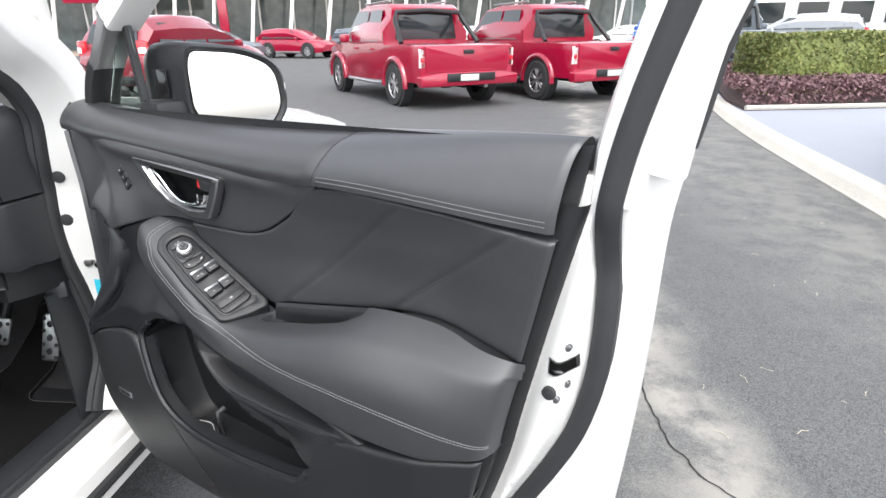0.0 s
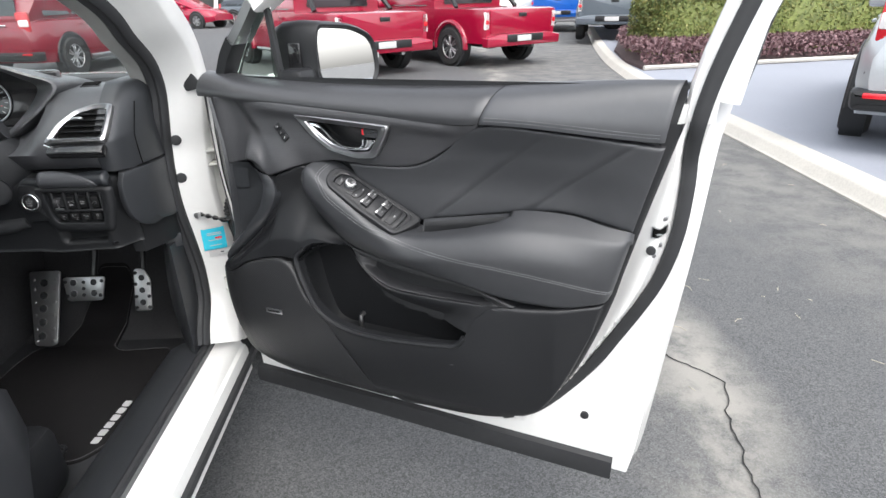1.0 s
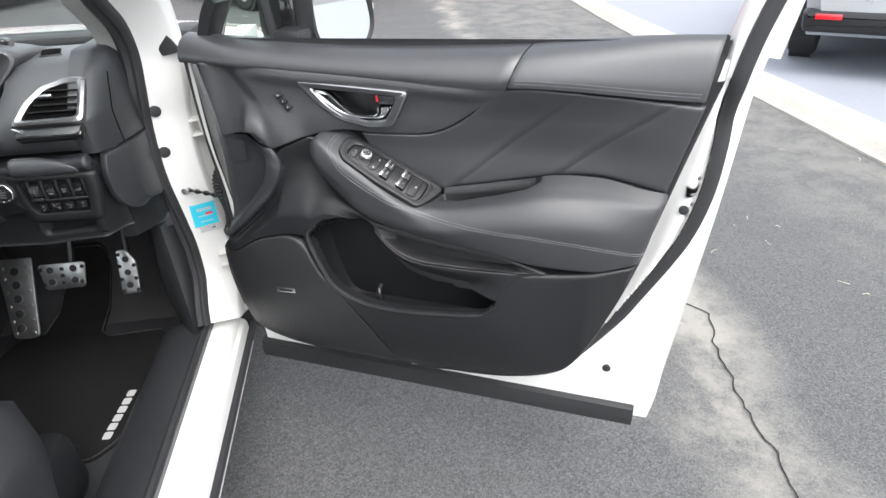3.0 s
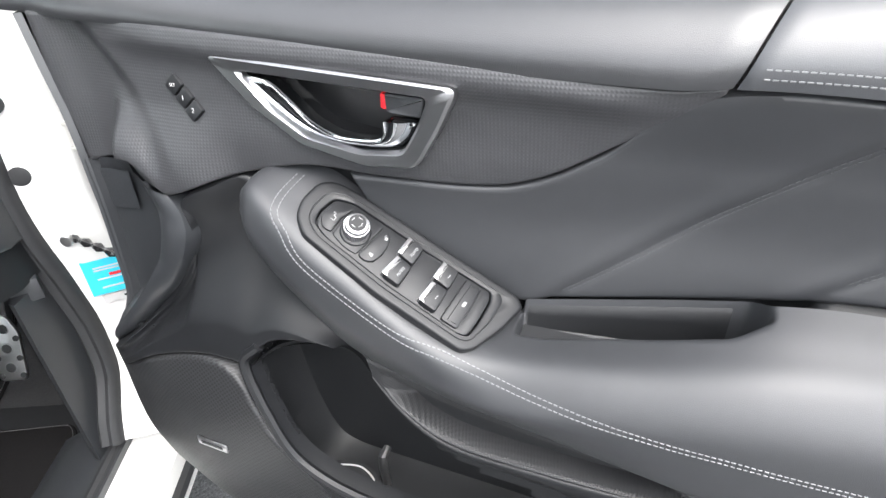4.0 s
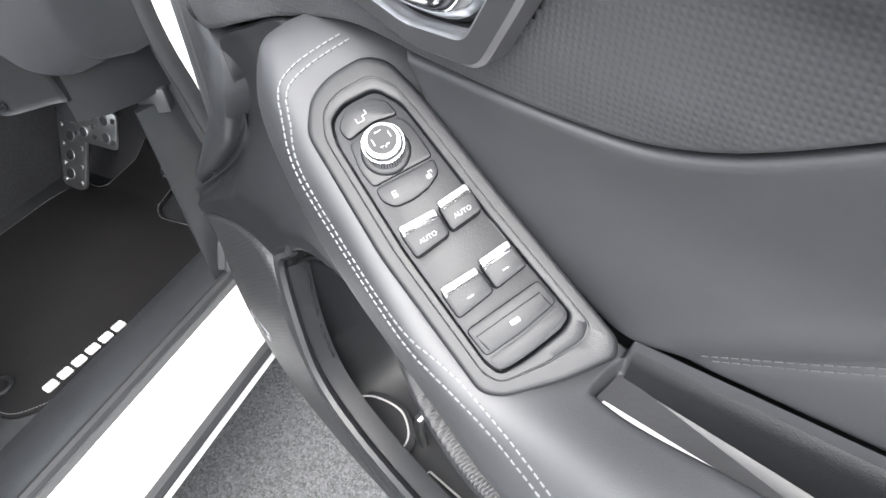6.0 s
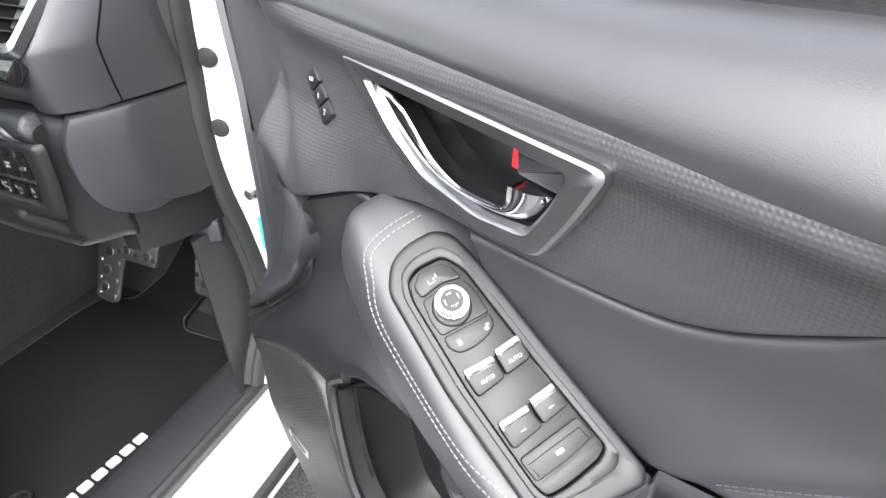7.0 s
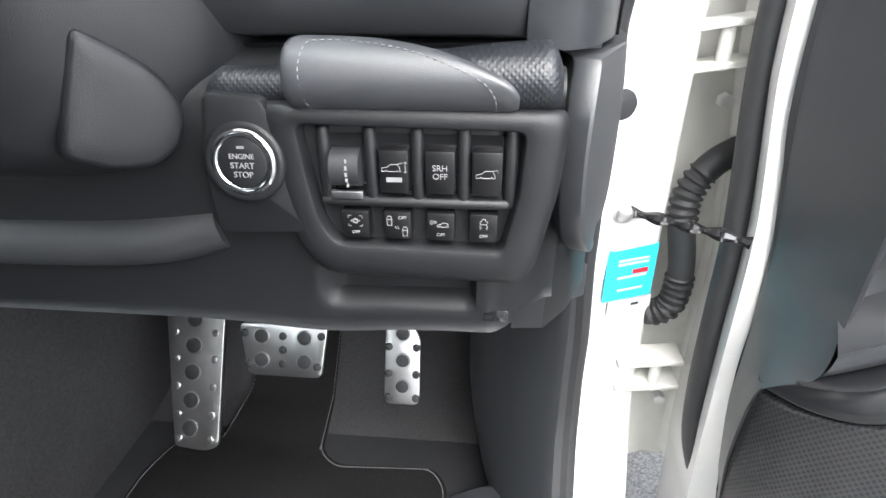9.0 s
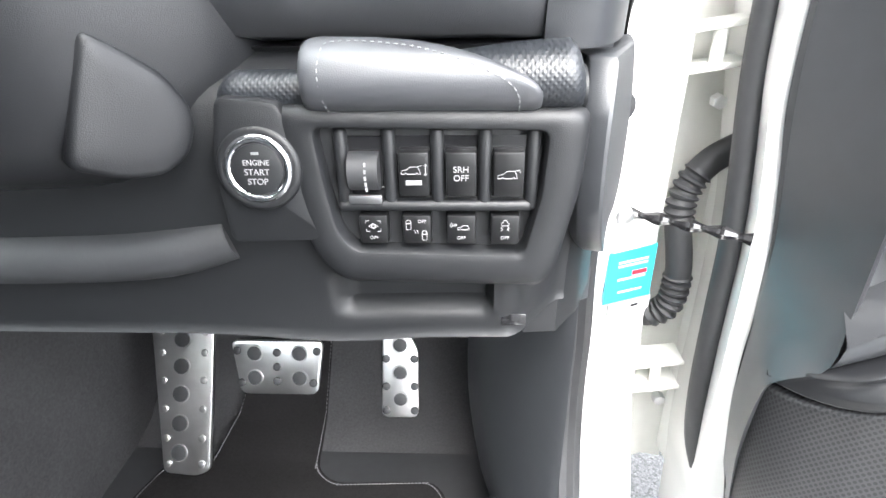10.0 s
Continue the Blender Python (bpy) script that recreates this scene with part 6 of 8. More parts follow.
sign([PLAN, [(-0.0012, 0.0008), (0.0012, 0.0008)]], -0.2095, 0.8872, low[1])
sign([PLAN, [(-0.0012, 0.0008), (0.0012, 0.0008)]], -0.2008, 0.8808, low[1])
sign([[(0.0, 0.001), (0.0008, -0.001)], [(0.0014, 0.001), (0.0022, -0.001)]], -0.2064, 0.8832, low[1])
# car with parking waves
sign([WAGON], -0.1790, 0.8850, low[2], 0.62)
sign([ROUND, [(-0.0016, 0.0014), (-0.0026, 0.0), (-0.0016, -0.0014)], [(-0.0026, 0.0022), (-0.0040, 0.0), (-0.0026, -0.0022)]], -0.1838, 0.8872, low[2], 0.7)
# skidding car
sign([[(-0.0020, 0.0), (-0.0024, 0.0018), (-0.0014, 0.0020), (-0.0008, 0.0036), (0.0008, 0.0036), (0.0014, 0.0020), (0.0024, 0.0018), (0.0020, 0.0), (-0.0020, 0.0)], [(-0.0016, -0.0006), (-0.0026, -0.0016), (-0.0014, -0.0024), (-0.0024, -0.0034)], [(0.0016, -0.0006), (0.0026, -0.0016), (0.0014, -0.0024), (0.0024, -0.0034)]], -0.1565, 0.8868, low[3], 0.9)
for b, x, z in ((low[0], -0.2290, 0.8795), (low[1], -0.2020, 0.8893), (low[2], -0.1805, 0.8795), (low[3], -0.1565, 0.8795)):
    writing("OFF", 0.0027, SW @ Matrix.Translation((x, z, 0.0034)), DIMPRINT, b)

# start button in its own housing
sh = rounded([(-0.305, 0.958), (-0.272, 0.955), (-0.266, 0.93), (-0.262, 0.895), (-0.252, 0.878), (-0.310, 0.876), (-0.312, 0.92)], 0.006, 5)
part("start_housing", prism(sh, 0.008, SW @ Matrix.Translation((0, 0, -0.003)), 0.003), HARD, dash, "black start button housing")
ST = SW @ Matrix.Translation((-0.2865, 0.921, 0.006)) @ Matrix.Rotation(radians(-6), 4, "X")
part("start_collar", ring(0.0195, 0.0035, ST @ Matrix.Translation((0, 0, -0.001)), 48, 10), HARD, dash, "raised black collar")
sb = part("start_button", disc(0.0138, 0.006, ST @ Matrix.Translation((0, 0, 0.0005)), 48, 0.001), HARD, dash, "round black engine start button")
part("chrome_ring", ring(0.0160, 0.0028, ST @ Matrix.Translation((0, 0, 0.001)), 48, 10), CHROME, sb, "chrome ring")
writing("ENGINE", 0.0040, ST @ Matrix.Translation((0, 0.0035, 0.0037)), DIMPRINT, sb)
writing("START", 0.0046, ST @ Matrix.Translation((0, -0.0015, 0.0037)), DIMPRINT, sb)
writing("STOP", 0.0046, ST @ Matrix.Translation((0, -0.0065, 0.0037)), DIMPRINT, sb)
part("print_mark", box((0.004, 0.0014, 0.0003), ST @ Matrix.Translation((0, 0.0085, 0.0036))), THREAD, sb)

# label on the fascia below the switches
part("fascia_label", box((0.016, 0.008, 0.0012), Matrix.Translation((-0.140, -0.1665, 0.818)) @ Matrix.Rotation(radians(82), 4, "X"), 0.0004), GLOSS, dash, "small dark warning label")

# end of the dashboard beside the pillar: a dark recess with a raised, faceted cover
ep = []
for z in np.linspace(0.775, 0.978, 12):
    ep.append([V(-0.064, 0.05, z), V(-0.066, -0.045, z), V(-0.084, -0.090, z), V(-0.104, -0.118, z), V(-0.128, -0.120, z), V(-0.13, 0.05, z)])
part("end_panel", loft(ep), HARD, dash, "black dashboard end panel", angle=40)
ck = []
for z, yf, xf in [tuple(p) for p in spline([(0.8400, -0.104, -0.073), (0.8430, -0.118, -0.076), (0.8500, -0.134, -0.080), (0.8640, -0.151, -0.086), (0.8880, -0.164, -0.091), (0.9200, -0.1685, -0.093), (0.9500, -0.1670, -0.0925), (0.9690, -0.1590, -0.0905), (0.9740, -0.1560, -0.090)], 30)] + [(0.9765, -0.1535, -0.0905), (0.9775, -0.150, -0.092)]:
    k_ = (yf + 0.1685) * 0.75
    drop = 0.014 * smooth01(-0.110 + k_, -0.11, -0.05)
    ck.append([V(-0.112, 0.02, z), V(xf - 0.016, yf + 0.016, z), V(xf - 0.0135, yf + 0.0062, z), V(xf - 0.0115, yf + 0.0042, z), V(xf - 0.0018, yf + 0.0008, z), V(xf + 0.0004, yf + 0.0012, z), V(xf + 0.002, yf + 0.0045, z),
               V(-0.0690, -0.1125 + k_, z), V(-0.0668, -0.1075 + k_ * 0.9, z), V(-0.0652, -0.101 + k_ * 0.8, z), V(-0.0575, -0.057 + k_ * 0.4, z - drop * 0.3), V(-0.0575, 0.02, z - drop * 0.3)])
part("end_cover", loft(ck), SCUFF, dash, "raised black end cover of the dashboard", angle=28)
part("end_tab", box((0.037, 0.030, 0.034), Matrix.Translation((-0.082, -0.020, 0.762)) @ Matrix.Rotation(radians(32), 4, "Z"), 0.002), SCUFF, dash, "small black tab under the end cover")
up = []
seam_ = []
for z in np.linspace(0.982, 1.156, 34):
    back = -0.156 - 0.012 * math.sin((z - 0.98) / 0.07 * math.pi / 2) if z < 1.05 else -0.168 + (z - 1.05) * 0.95
    dome = 1 - math.sqrt(max(0.0, 1 - (max(0, z - 1.116) / 0.041) ** 2))
    ends = back + 0.02 * dome
    cs_ = spline([(x - 0.02 * dome * (1 - f), 0.02 + (ends - 0.02) * f) for x, f in ((-0.058, 0), (-0.060, 0.25), (-0.066, 0.47), (-0.077, 0.72), (-0.092, 0.92), (-0.106, 1))], 22)
    up.append([V(x, y, z) for x, y in cs_] + [V(-0.13, back + 0.02 * dome, z), V(-0.13, 0.06, z), V(-0.06, 0.06, z)])
    seam_.append(V(*cs_[13], z) + V(0.0006, -0.0006, 0))
part("vent_end_panel", loft(up), SCUFF, dash, "black upper dashboard end panel", angle=60)
part("panel_seam", tube(seam_[:26], 0.0011, 6), VOID, dash, "dark seam in the end panel")

# side vent: silver frame, near-black plate painted as the shaded mouth, slats
VM = Matrix.Translation((-0.16, -0.140, 1.082)) @ Matrix.Rotation(radians(42), 4, "X")
VO = rounded([(-0.063, -0.050), (0.062, -0.048), (0.062, 0.047), (0.026, 0.048), (-0.016, 0.032), (-0.046, -0.004)], 0.011, 8)
VI = rounded([(-0.047, -0.039), (0.050, -0.037), (0.050, 0.036), (0.024, 0.036), (-0.010, 0.023), (-0.035, -0.007)], 0.008, 8)
rows = [[VM @ V(x, y, -0.006) for x, y in VO], [VM @ V(x, y, 0.005) for x, y in VO], [VM @ V(x * 0.6 + p * 0.4, y * 0.6 + q * 0.4, 0.008) for (x, y), (p, q) in zip(VO, VI)], [VM @ V(x, y, 0.004) for x, y in VI], [VM @ V(x, y, -0.003) for x, y in VI]]
vent = part("side_vent", loft(rows, caps=False), SATIN, dash, "satin silver air vent frame", angle=40)
part("vent_mouth", prism(VI, 0.002, VM @ Matrix.Translation((0, 0, -0.005))), VOID, vent, "near-black plate for the shaded vent mouth")
for i, y in enumerate((-0.022, -0.008, 0.007, 0.022)):
    x0 = -0.045 + 0.45 * (y + 0.035) + (0.012 if y > 0.015 else 0)
    part("vent_slat", box((0.049 - x0, 0.0016, 0.012), VM @ Matrix.Translation(((0.049 + x0) / 2, y, 0.001)) @ Matrix.Rotation(radians(27), 4, "X"), 0.0006), HARD, vent)
part("vent_tab", box((0.024, 0.006, 0.008), VM @ Matrix.Translation((-0.005, 0.008, 0.006)), 0.002), SATIN, vent, "silver vent slider")
part("vent_lower_trim", tube([VM @ V(-0.060, -0.052, 0.0), VM @ V(-0.042, -0.062, 0.004)], 0.0035, 8), CHROME, vent, "chrome trim hook")
part("vent_underside", box((0.115, 0.026, 0.02), VM @ Matrix.Translation((0.0, -0.060, -0.012)), 0.004), GLOSS, vent, "gloss black strip under the vent")
dv = part("demist_vent", prism(rounded([(-0.020, -0.030), (0.022, -0.034), (0.020, 0.020), (-0.010, 0.030)], 0.005), 0.006, Matrix.Translation((-0.202, 0.015, 1.1365)) @ Matrix.Rotation(radians(20), 4, "Z"), 0.002), PLASTIC, dash, "black side window vent")
for i in range(6):
    part("vent_slat", box((0.034, 0.004, 0.004), Matrix.Translation((-0.202, 0.015, 1.143)) @ Matrix.Rotation(radians(20), 4, "Z") @ Matrix.Translation((0.002, -0.024 + 0.009 * i, 0)), 0.0006), VOID, dv)

# instrument cluster
cl_ = part("dial_panel", box((0.38, 0.02, 0.13), Matrix.Translation((-0.44, -0.022, 1.115)) @ Matrix.Rotation(radians(-12), 4, "X"), 0.008), GLOSS, dash, "dark instrument cluster")
for x in (-0.60, -0.405):
    m = Matrix.Translation((x, -0.036, 1.115)) @ Matrix.Rotation(radians(78), 4, "X")
    part("dial_ring", ring(0.045, 0.0022, m, 48, 6), SATIN, cl_, "silver dial ring")
    bm = bmesh.new()
    for a in np.linspace(-0.7, math.pi + 0.7, 15):
        box((0.008, 0.0013, 0.0006), m @ Matrix.Translation((0.036 * math.cos(a), 0.036 * math.sin(a), 0.001)) @ Matrix.Rotation(a, 4, "Z"), 0, bm)
    part("dial_marks", bm, PRINT, cl_, smooth=False)
part("dial_needle", box((0.030, 0.0018, 0.001), Matrix.Translation((-0.392, -0.042, 1.107)), 0), RED, cl_)

# column shroud with its tilt lever, stalk
cs = []
for i, y in enumerate(np.linspace(-0.06, -0.43, 24)):
    t = i / 23
    w, h, c = 0.043 + 0.072 * (1 - smooth01(-y, 0.13, 0.25)), 0.095 - 0.040 * t, 0.968 + 0.085 * t
    cs.append([V(-0.400 + w * math.copysign(abs(math.cos(a)) ** 0.7, math.cos(a)), y, c + h * math.copysign(abs(math.sin(a)) ** 0.8, math.sin(a))) for a in np.linspace(0, 2 * math.pi, 30, endpoint=False)])
col = part("column_shroud", loft(cs), PLASTIC, dash, "black steering column shroud")
pad = rounded([(0.024, 0.058), (0.040, 0.047), (0.056, 0.034), (0.065, 0.018), (0.066, 0.006), (0.060, -0.008), (0.046, -0.016), (0.026, -0.014), (0.003, -0.003), (0.011, 0.022)], 0.006, 4)
mid = np.mean(pad, axis=0)
pm_ = (Matrix.Translation((-0.358, -0.231, 0.943)) @ Matrix.Rotation(radians(45), 4, "Z") @ Matrix.Rotation(radians(90), 4, "X") @ Matrix.Translation((0, 0, -0.012)))
dome = [[pm_ @ V(mid[0] + (x - mid[0]) * s, mid[1] + (y - mid[1]) * s, h) for x, y in pad] for s, h in ((1, 0), (1, 0.008), (0.985, 0.0115), (0.95, 0.0138), (0.86, 0.0150), (0.6, 0.0158), (0.25, 0.0161))]
part("shroud_recess", loft(dome), PLASTIC, col, "rounded pad on the column shroud", angle=70)
part("gaiter", tube(spline([(-0.64, -0.172, 0.864), (-0.46, -0.174, 0.864), (-0.36, -0.173, 0.868), (-0.312, -0.166, 0.878)], 24), 0.016, 12), RUBBER, dash, "folded black column gaiter")
part("stalk", tube([V(-0.37, -0.29, 1.045), V(-0.33, -0.27, 1.062), V(-0.272, -0.252, 1.088)], lambda t: 0.010 + 0.006 * smooth01(t, 0.4, 0.7), 14), PLASTIC, col, "black indicator stalk")
part("stalk_knob", tube([V(-0.275, -0.253, 1.087), V(-0.245, -0.244, 1.096)], 0.019, 18), PLASTIC, col, "grey stalk end knob")

# inner mirror-side close-out, windscreen, bonnet, roof, far side so that the cabin is closed
hood = []
for x in np.linspace(-1.56, 0.08, 16):
    hood.append([V(x, y, z - 0.06 * abs((x + 0.74) / 0.76) ** 3) for y, z in ((0.46, 1.07), (0.62, 1.085), (1.0, 1.065), (1.4, 1.01), (1.62, 0.95), (1.70, 0.84), (1.70, 0.60), (0.46, 0.60))])
part("bonnet", loft(hood), WHITE, car, "white bonnet", angle=40)
part("cowl", box((1.45, 0.14, 0.02), Matrix.Translation((-0.74, 0.44, 1.105)), 0.005), RUBBER, car, "black windscreen cowl")
part("cowl_corner", prism(rounded([(-0.02, -0.04), (0.02, -0.05), (0.008, 0.05), (-0.008, 0.05)], 0.006), 0.006, Matrix.Translation((0.012, 0.02, 1.165)) @ Matrix.Rotation(radians(90), 4, "X") @ Matrix.Rotation(radians(25), 4, "Z"), 0.001), RUBBER, car, "black pillar corner trim")
ws = part("windscreen", prism([(-1.45, 0), (-0.10, 0), (-0.25, 1.16), (-1.28, 1.16)], 0.004, Matrix.Translation((0, 0.46, 1.11)) @ Matrix.Rotation(radians(152), 4, "X") @ Matrix.Rotation(radians(180), 4, "X") @ Matrix.Diagonal((1, -1, 1, 1)) @ Matrix.Rotation(radians(0), 4, "X")), GLASS, car, "clear windscreen")
ws.visible_shadow = False
# roof, far side, tail and rear quarter
rf = []
for y in np.linspace(-0.60, -2.78, 24):
    t = (-0.60 - y) / 2.18
    zc = 1.655 + 0.025 * math.sin(t * math.pi) - 0.07 * smooth01(t, 0.75, 1)
    w = 0.545 - 0.03 * t
    top = [V(-0.745 + w * a, y, zc - 0.055 * abs(a) ** 3) for a in np.linspace(-1, 1, 15)]
    rf.append(top + [V(-0.745 + w, y, zc - 0.075), V(-0.745, y, zc - 0.03), V(-0.745 - w, y, zc - 0.075)])
part("roof", loft(rf), WHITE, car, "white curved roof", angle=50)
for s, xo in ((1, 0.075), (-1, -1.565)):
    part("roof_rail", tube(spline([(-0.745 + s * 0.47, -0.75, 1.655), (-0.745 + s * 0.46, -0.85, 1.695), (-0.745 + s * 0.45, -2.35, 1.70), (-0.745 + s * 0.45, -2.45, 1.66)], 30), 0.014, 8), HARD, car, "black roof rail")
    fe = []
    for y in np.linspace(0.50, 1.70, 14):
        t = (y - 0.5) / 1.2
        fe.append([V(xo + s * a - s * 0.20 * t ** 2.5, y, z) for a, z in ((0.0, 0.42 if not 0.42 < y < 1.14 else 0.72), (0.018, 0.74), (0.005, 0.95 - 0.03 * t), (-0.05, 1.03 - 0.10 * t), (-0.09, 1.03 - 0.10 * t), (-0.09, 0.74), (-0.06, 0.72))])
    part("fender", loft(fe), WHITE, car, "white front fender", angle=40)
    part("headlamp", box((0.30, 0.16, 0.13), Matrix.Translation((xo - s * 0.26, 1.64, 0.80)) @ Matrix.Rotation(radians(-18 * s), 4, "Z"), 0.04), LAMP, car, "clear headlamp")
    qp = []
    for y in np.linspace(-2.21, -2.92, 12):
        t = (-2.21 - y) / 0.71
        qp.append([V(xo - s * 0.12 * t ** 2 + s * a, y, z) for a, z in ((0.0, 0.36), (0.045, 0.62), (0.045, 0.95), (0.01, 1.16), (-0.06, 1.20), (-0.10, 1.10), (-0.10, 0.40))])
    part("rear_quarter", loft(qp), WHITE, car, "white rear quarter panel", angle=40)
    part("tail_lamp", box((0.20, 0.12, 0.26), Matrix.Translation((xo - s * 0.20, -2.90, 1.02)) @ Matrix.Rotation(radians(24 * s), 4, "Z"), 0.04), LAMPRED, car, "red tail lamp")
    cp = [[V(xo - s * (0.07 + 0.33 * (z - 1.15)), y0 - 0.10 * (z - 1.15), z) for y0 in (-2.40,)] + [V(xo - s * (0.07 + 0.33 * (z - 1.15)), -2.86 + 0.45 * (z - 1.15), z), V(xo - s * (0.11 + 0.33 * (z - 1.15)), -2.86 + 0.45 * (z - 1.15), z), V(xo - s * (0.11 + 0.33 * (z - 1.15)), -2.40, z)] for z in np.linspace(1.15, 1.60, 8)]
    part("rear_pillar", loft(cp), WHITE, car, "white rear roof pillar", angle=40)
    for y0, y1, cutf in (((-1.36, -2.34, 0.0),) if s > 0 else ((-0.05, -1.12, 0.75), (-1.22, -2.34, 0.0))):
        bm = bmesh.new()
        q = [bm.verts.new((xo - s * (0.075 + 0.33 * (z - 1.18)), y, z)) for y, z in ((y0, 1.18), (y1, 1.18), (y1, 1.57), (y0 - 0.12 - 0.5 * cutf, 1.57))]
        bm.faces.new(q)
        bmesh.ops.solidify(bm, geom=bm.faces[:], thickness=0.004)
        gl = part("side_window", bm, TINT, car, "tinted side window", smooth=False)
        gl.visible_shadow = False
fs = []
for y in np.linspace(0.50, -2.21, 20):
    fs.append([V(-1.605 - a, y, z) for a, z in ((0.0, 0.34), (0.045, 0.60), (0.050, 0.95), (0.01, 1.16), (-0.06, 1.19), (-0.08, 1.10), (-0.08, 0.36))])
part("far_side", loft(fs), WHITE, car, "white far side doors", angle=40)
part("far_door_trim", box((0.03, 2.7, 0.75), Matrix.Translation((-1.505, -0.85, 0.74)), 0.01), HARD, car, "black inner trim of the far doors")
post([(-1.42, 0.30, 1.14), (-1.40, 0.0, 1.27), (-1.34, -0.38, 1.45), (-1.28, -0.68, 1.60)], [(-0.03, 0.03), (0.03, 0.03), (0.03, -0.04), (-0.03, -0.04)], WHITE, "far_pillar", "white far windscreen pillar", n=20)
tg = []
for x in np.linspace(-1.44, -0.05, 16):
    c = 0.10 * abs((x + 0.745) / 0.7) ** 3
    tg.append([V(x, y + c, z) for y, z in ((-2.86, 0.42), (-2.95, 0.50), (-2.97, 0.72), (-2.92, 0.80), (-2.90, 1.10), (-2.86, 1.18), (-2.80, 1.18), (-2.80, 0.42))])
part("tailgate", loft(tg), WHITE, car, "white tailgate and bumper", angle=40)
rw = part("rear_window", prism(rounded([(-0.56, 0), (0.56, 0), (0.46, 0.44), (-0.46, 0.44)], 0.04), 0.005, Matrix.Translation((-0.745, -2.86, 1.18)) @ Matrix.Rotation(radians(112), 4, "X") @ Matrix.Diagonal((1, 1, 1, 1))), TINT, car, "tinted rear window")
rw.visible_shadow = False
part("front_grille", box((0.80, 0.06, 0.22), Matrix.Translation((-0.745, 1.71, 0.74)), 0.03), GLOSS, car, "black front grille")
part("front_bumper", prism(rounded([(-1.53, 1.40), (-1.48, 1.68), (-1.2, 1.78), (-0.29, 1.78), (-0.01, 1.68), (0.04, 1.40)], 0.08), 0.32, Matrix.Translation((0, 0, 0.32)), 0.03), WHITE, car, "white front bumper")
part("rear_bench", box((1.30, 0.55, 0.20), Matrix.Translation((-0.745, -1.75, 0.58)), 0.05), LEATHER, car, "black rear bench")
part("cabin_back", box((1.35, 0.05, 0.80), Matrix.Translation((-0.745, -2.15, 0.78)) @ Matrix.Rotation(radians(-12), 4, "X"), 0.02), LEATHER, car, "black rear backrest")
part("fascia_far", box((0.75, 0.25, 0.30), Matrix.Translation((-1.10, -0.02, 0.90)), 0.03), HARD, car, "black passenger side dashboard")

# steering wheel
SWM = CAR @ Matrix.Translation((-0.437, -0.370, 1.085)) @ Matrix.Rotation(radians(66), 4, "X")
sw_t = thing("steering_wheel", SWM, "black leather steering wheel with silver spoke trim", "steering wheel")
part("rim", ring(0.180, 0.0155, None, 72, 14), LEATHER, sw_t)
part("hub", prism(rounded([(-0.075, 0.05), (0.075, 0.05), (0.07, -0.06), (-0.07, -0.06)], 0.03), 0.03, Matrix.Translation((0, 0, -0.02)), 0.008), PLASTIC, sw_t)
for sx_ in (1, -1):
    sp = part("spoke", prism(rounded([(sx_ * 0.06, 0.035), (sx_ * 0.172, 0.030), (sx_ * 0.172, -0.022), (sx_ * 0.06, -0.035)], 0.008), 0.014, Matrix.Translation((0, 0, -0.012)), 0.003), PLASTIC, sw_t)
    part("spoke_trim", tube([V(sx_ * 0.075, 0.03, 0.004), V(sx_ * 0.14, 0.028, 0.004), V(sx_ * 0.155, -0.015, 0.004), V(sx_ * 0.09, -0.03, 0.004)], 0.003, 8), CHROME, sp, "chrome spoke trim")
    for q in range(2):
        part("spoke_button", box((0.016, 0.012, 0.004), Matrix.Translation((sx_ * (0.098 + 0.024 * q), 0.004, 0.003)), 0.001), GLOSS, sp)
part("lower_spoke", prism(rounded([(-0.03, -0.05), (0.03, -0.05), (0.024, -0.172), (-0.024, -0.172)], 0.008), 0.012, Matrix.Translation((0, 0, -0.012)), 0.003), PLASTIC, sw_t)

# floor mat with raised hem and a plain badge
MATO = [(-0.64, 0.05), (-0.615, 0.115), (-0.552, 0.11), (-0.515, 0.33), (-0.40, 0.33), (-0.39, 0.11), (-0.36, 0.085), (-0.215, 0.09), (-0.195, 0.06), (-0.19, -0.07), (-0.18, -0.20), (-0.20, -0.31), (-0.25, -0.37), (-0.33, -0.36), (-0.60, -0.36), (-0.64, -0.28)]
mato = rounded(MATO, 0.03, 5)
mat_t = thing("floor_mat", CAR @ Matrix.Translation((0, 0, 0.356)), "black carpet floor mat with grey hem and pale badge", "floor mat")


def mat_rise(y):
    return float(np.interp(y, [0.08, 0.12, 0.20, 0.30, 0.36], [0, 0.004, 0.022, 0.104, 0.25]))


bm = prism(mato, 0.010, None, 0.003)
for y in (0.10, 0.12, 0.15, 0.18, 0.20, 0.23, 0.26, 0.30):
    bmesh.ops.bisect_plane(bm, geom=bm.verts[:] + bm.edges[:] + bm.faces[:], plane_co=(0, y, 0), plane_no=(0, 1, 0))
for v in bm.verts:
    v.co.z += mat_rise(v.co.y)
part("mat_body", bm, CARPET, mat_t)
loop = spline(mato + mato[:1], 420)
bm = bmesh.new()
for a, b in zip(loop[:-1], loop[1:]):
    d = b - a
    c = np.array([-0.43, -0.05])
    p = a + (c - a) / np.linalg.norm(c - a) * 0.006
    slope = math.atan2(mat_rise(b[1]) - mat_rise(a[1]), np.linalg.norm(d))
    box((0.0038, 0.0010, 0.0010), Matrix.Translation((*p, 0.0106 + mat_rise(p[1]))) @ Matrix.Rotation(math.atan2(d[1], d[0]), 4, "Z") @ Matrix.Rotation(-slope, 4, "Y"), 0, bm)
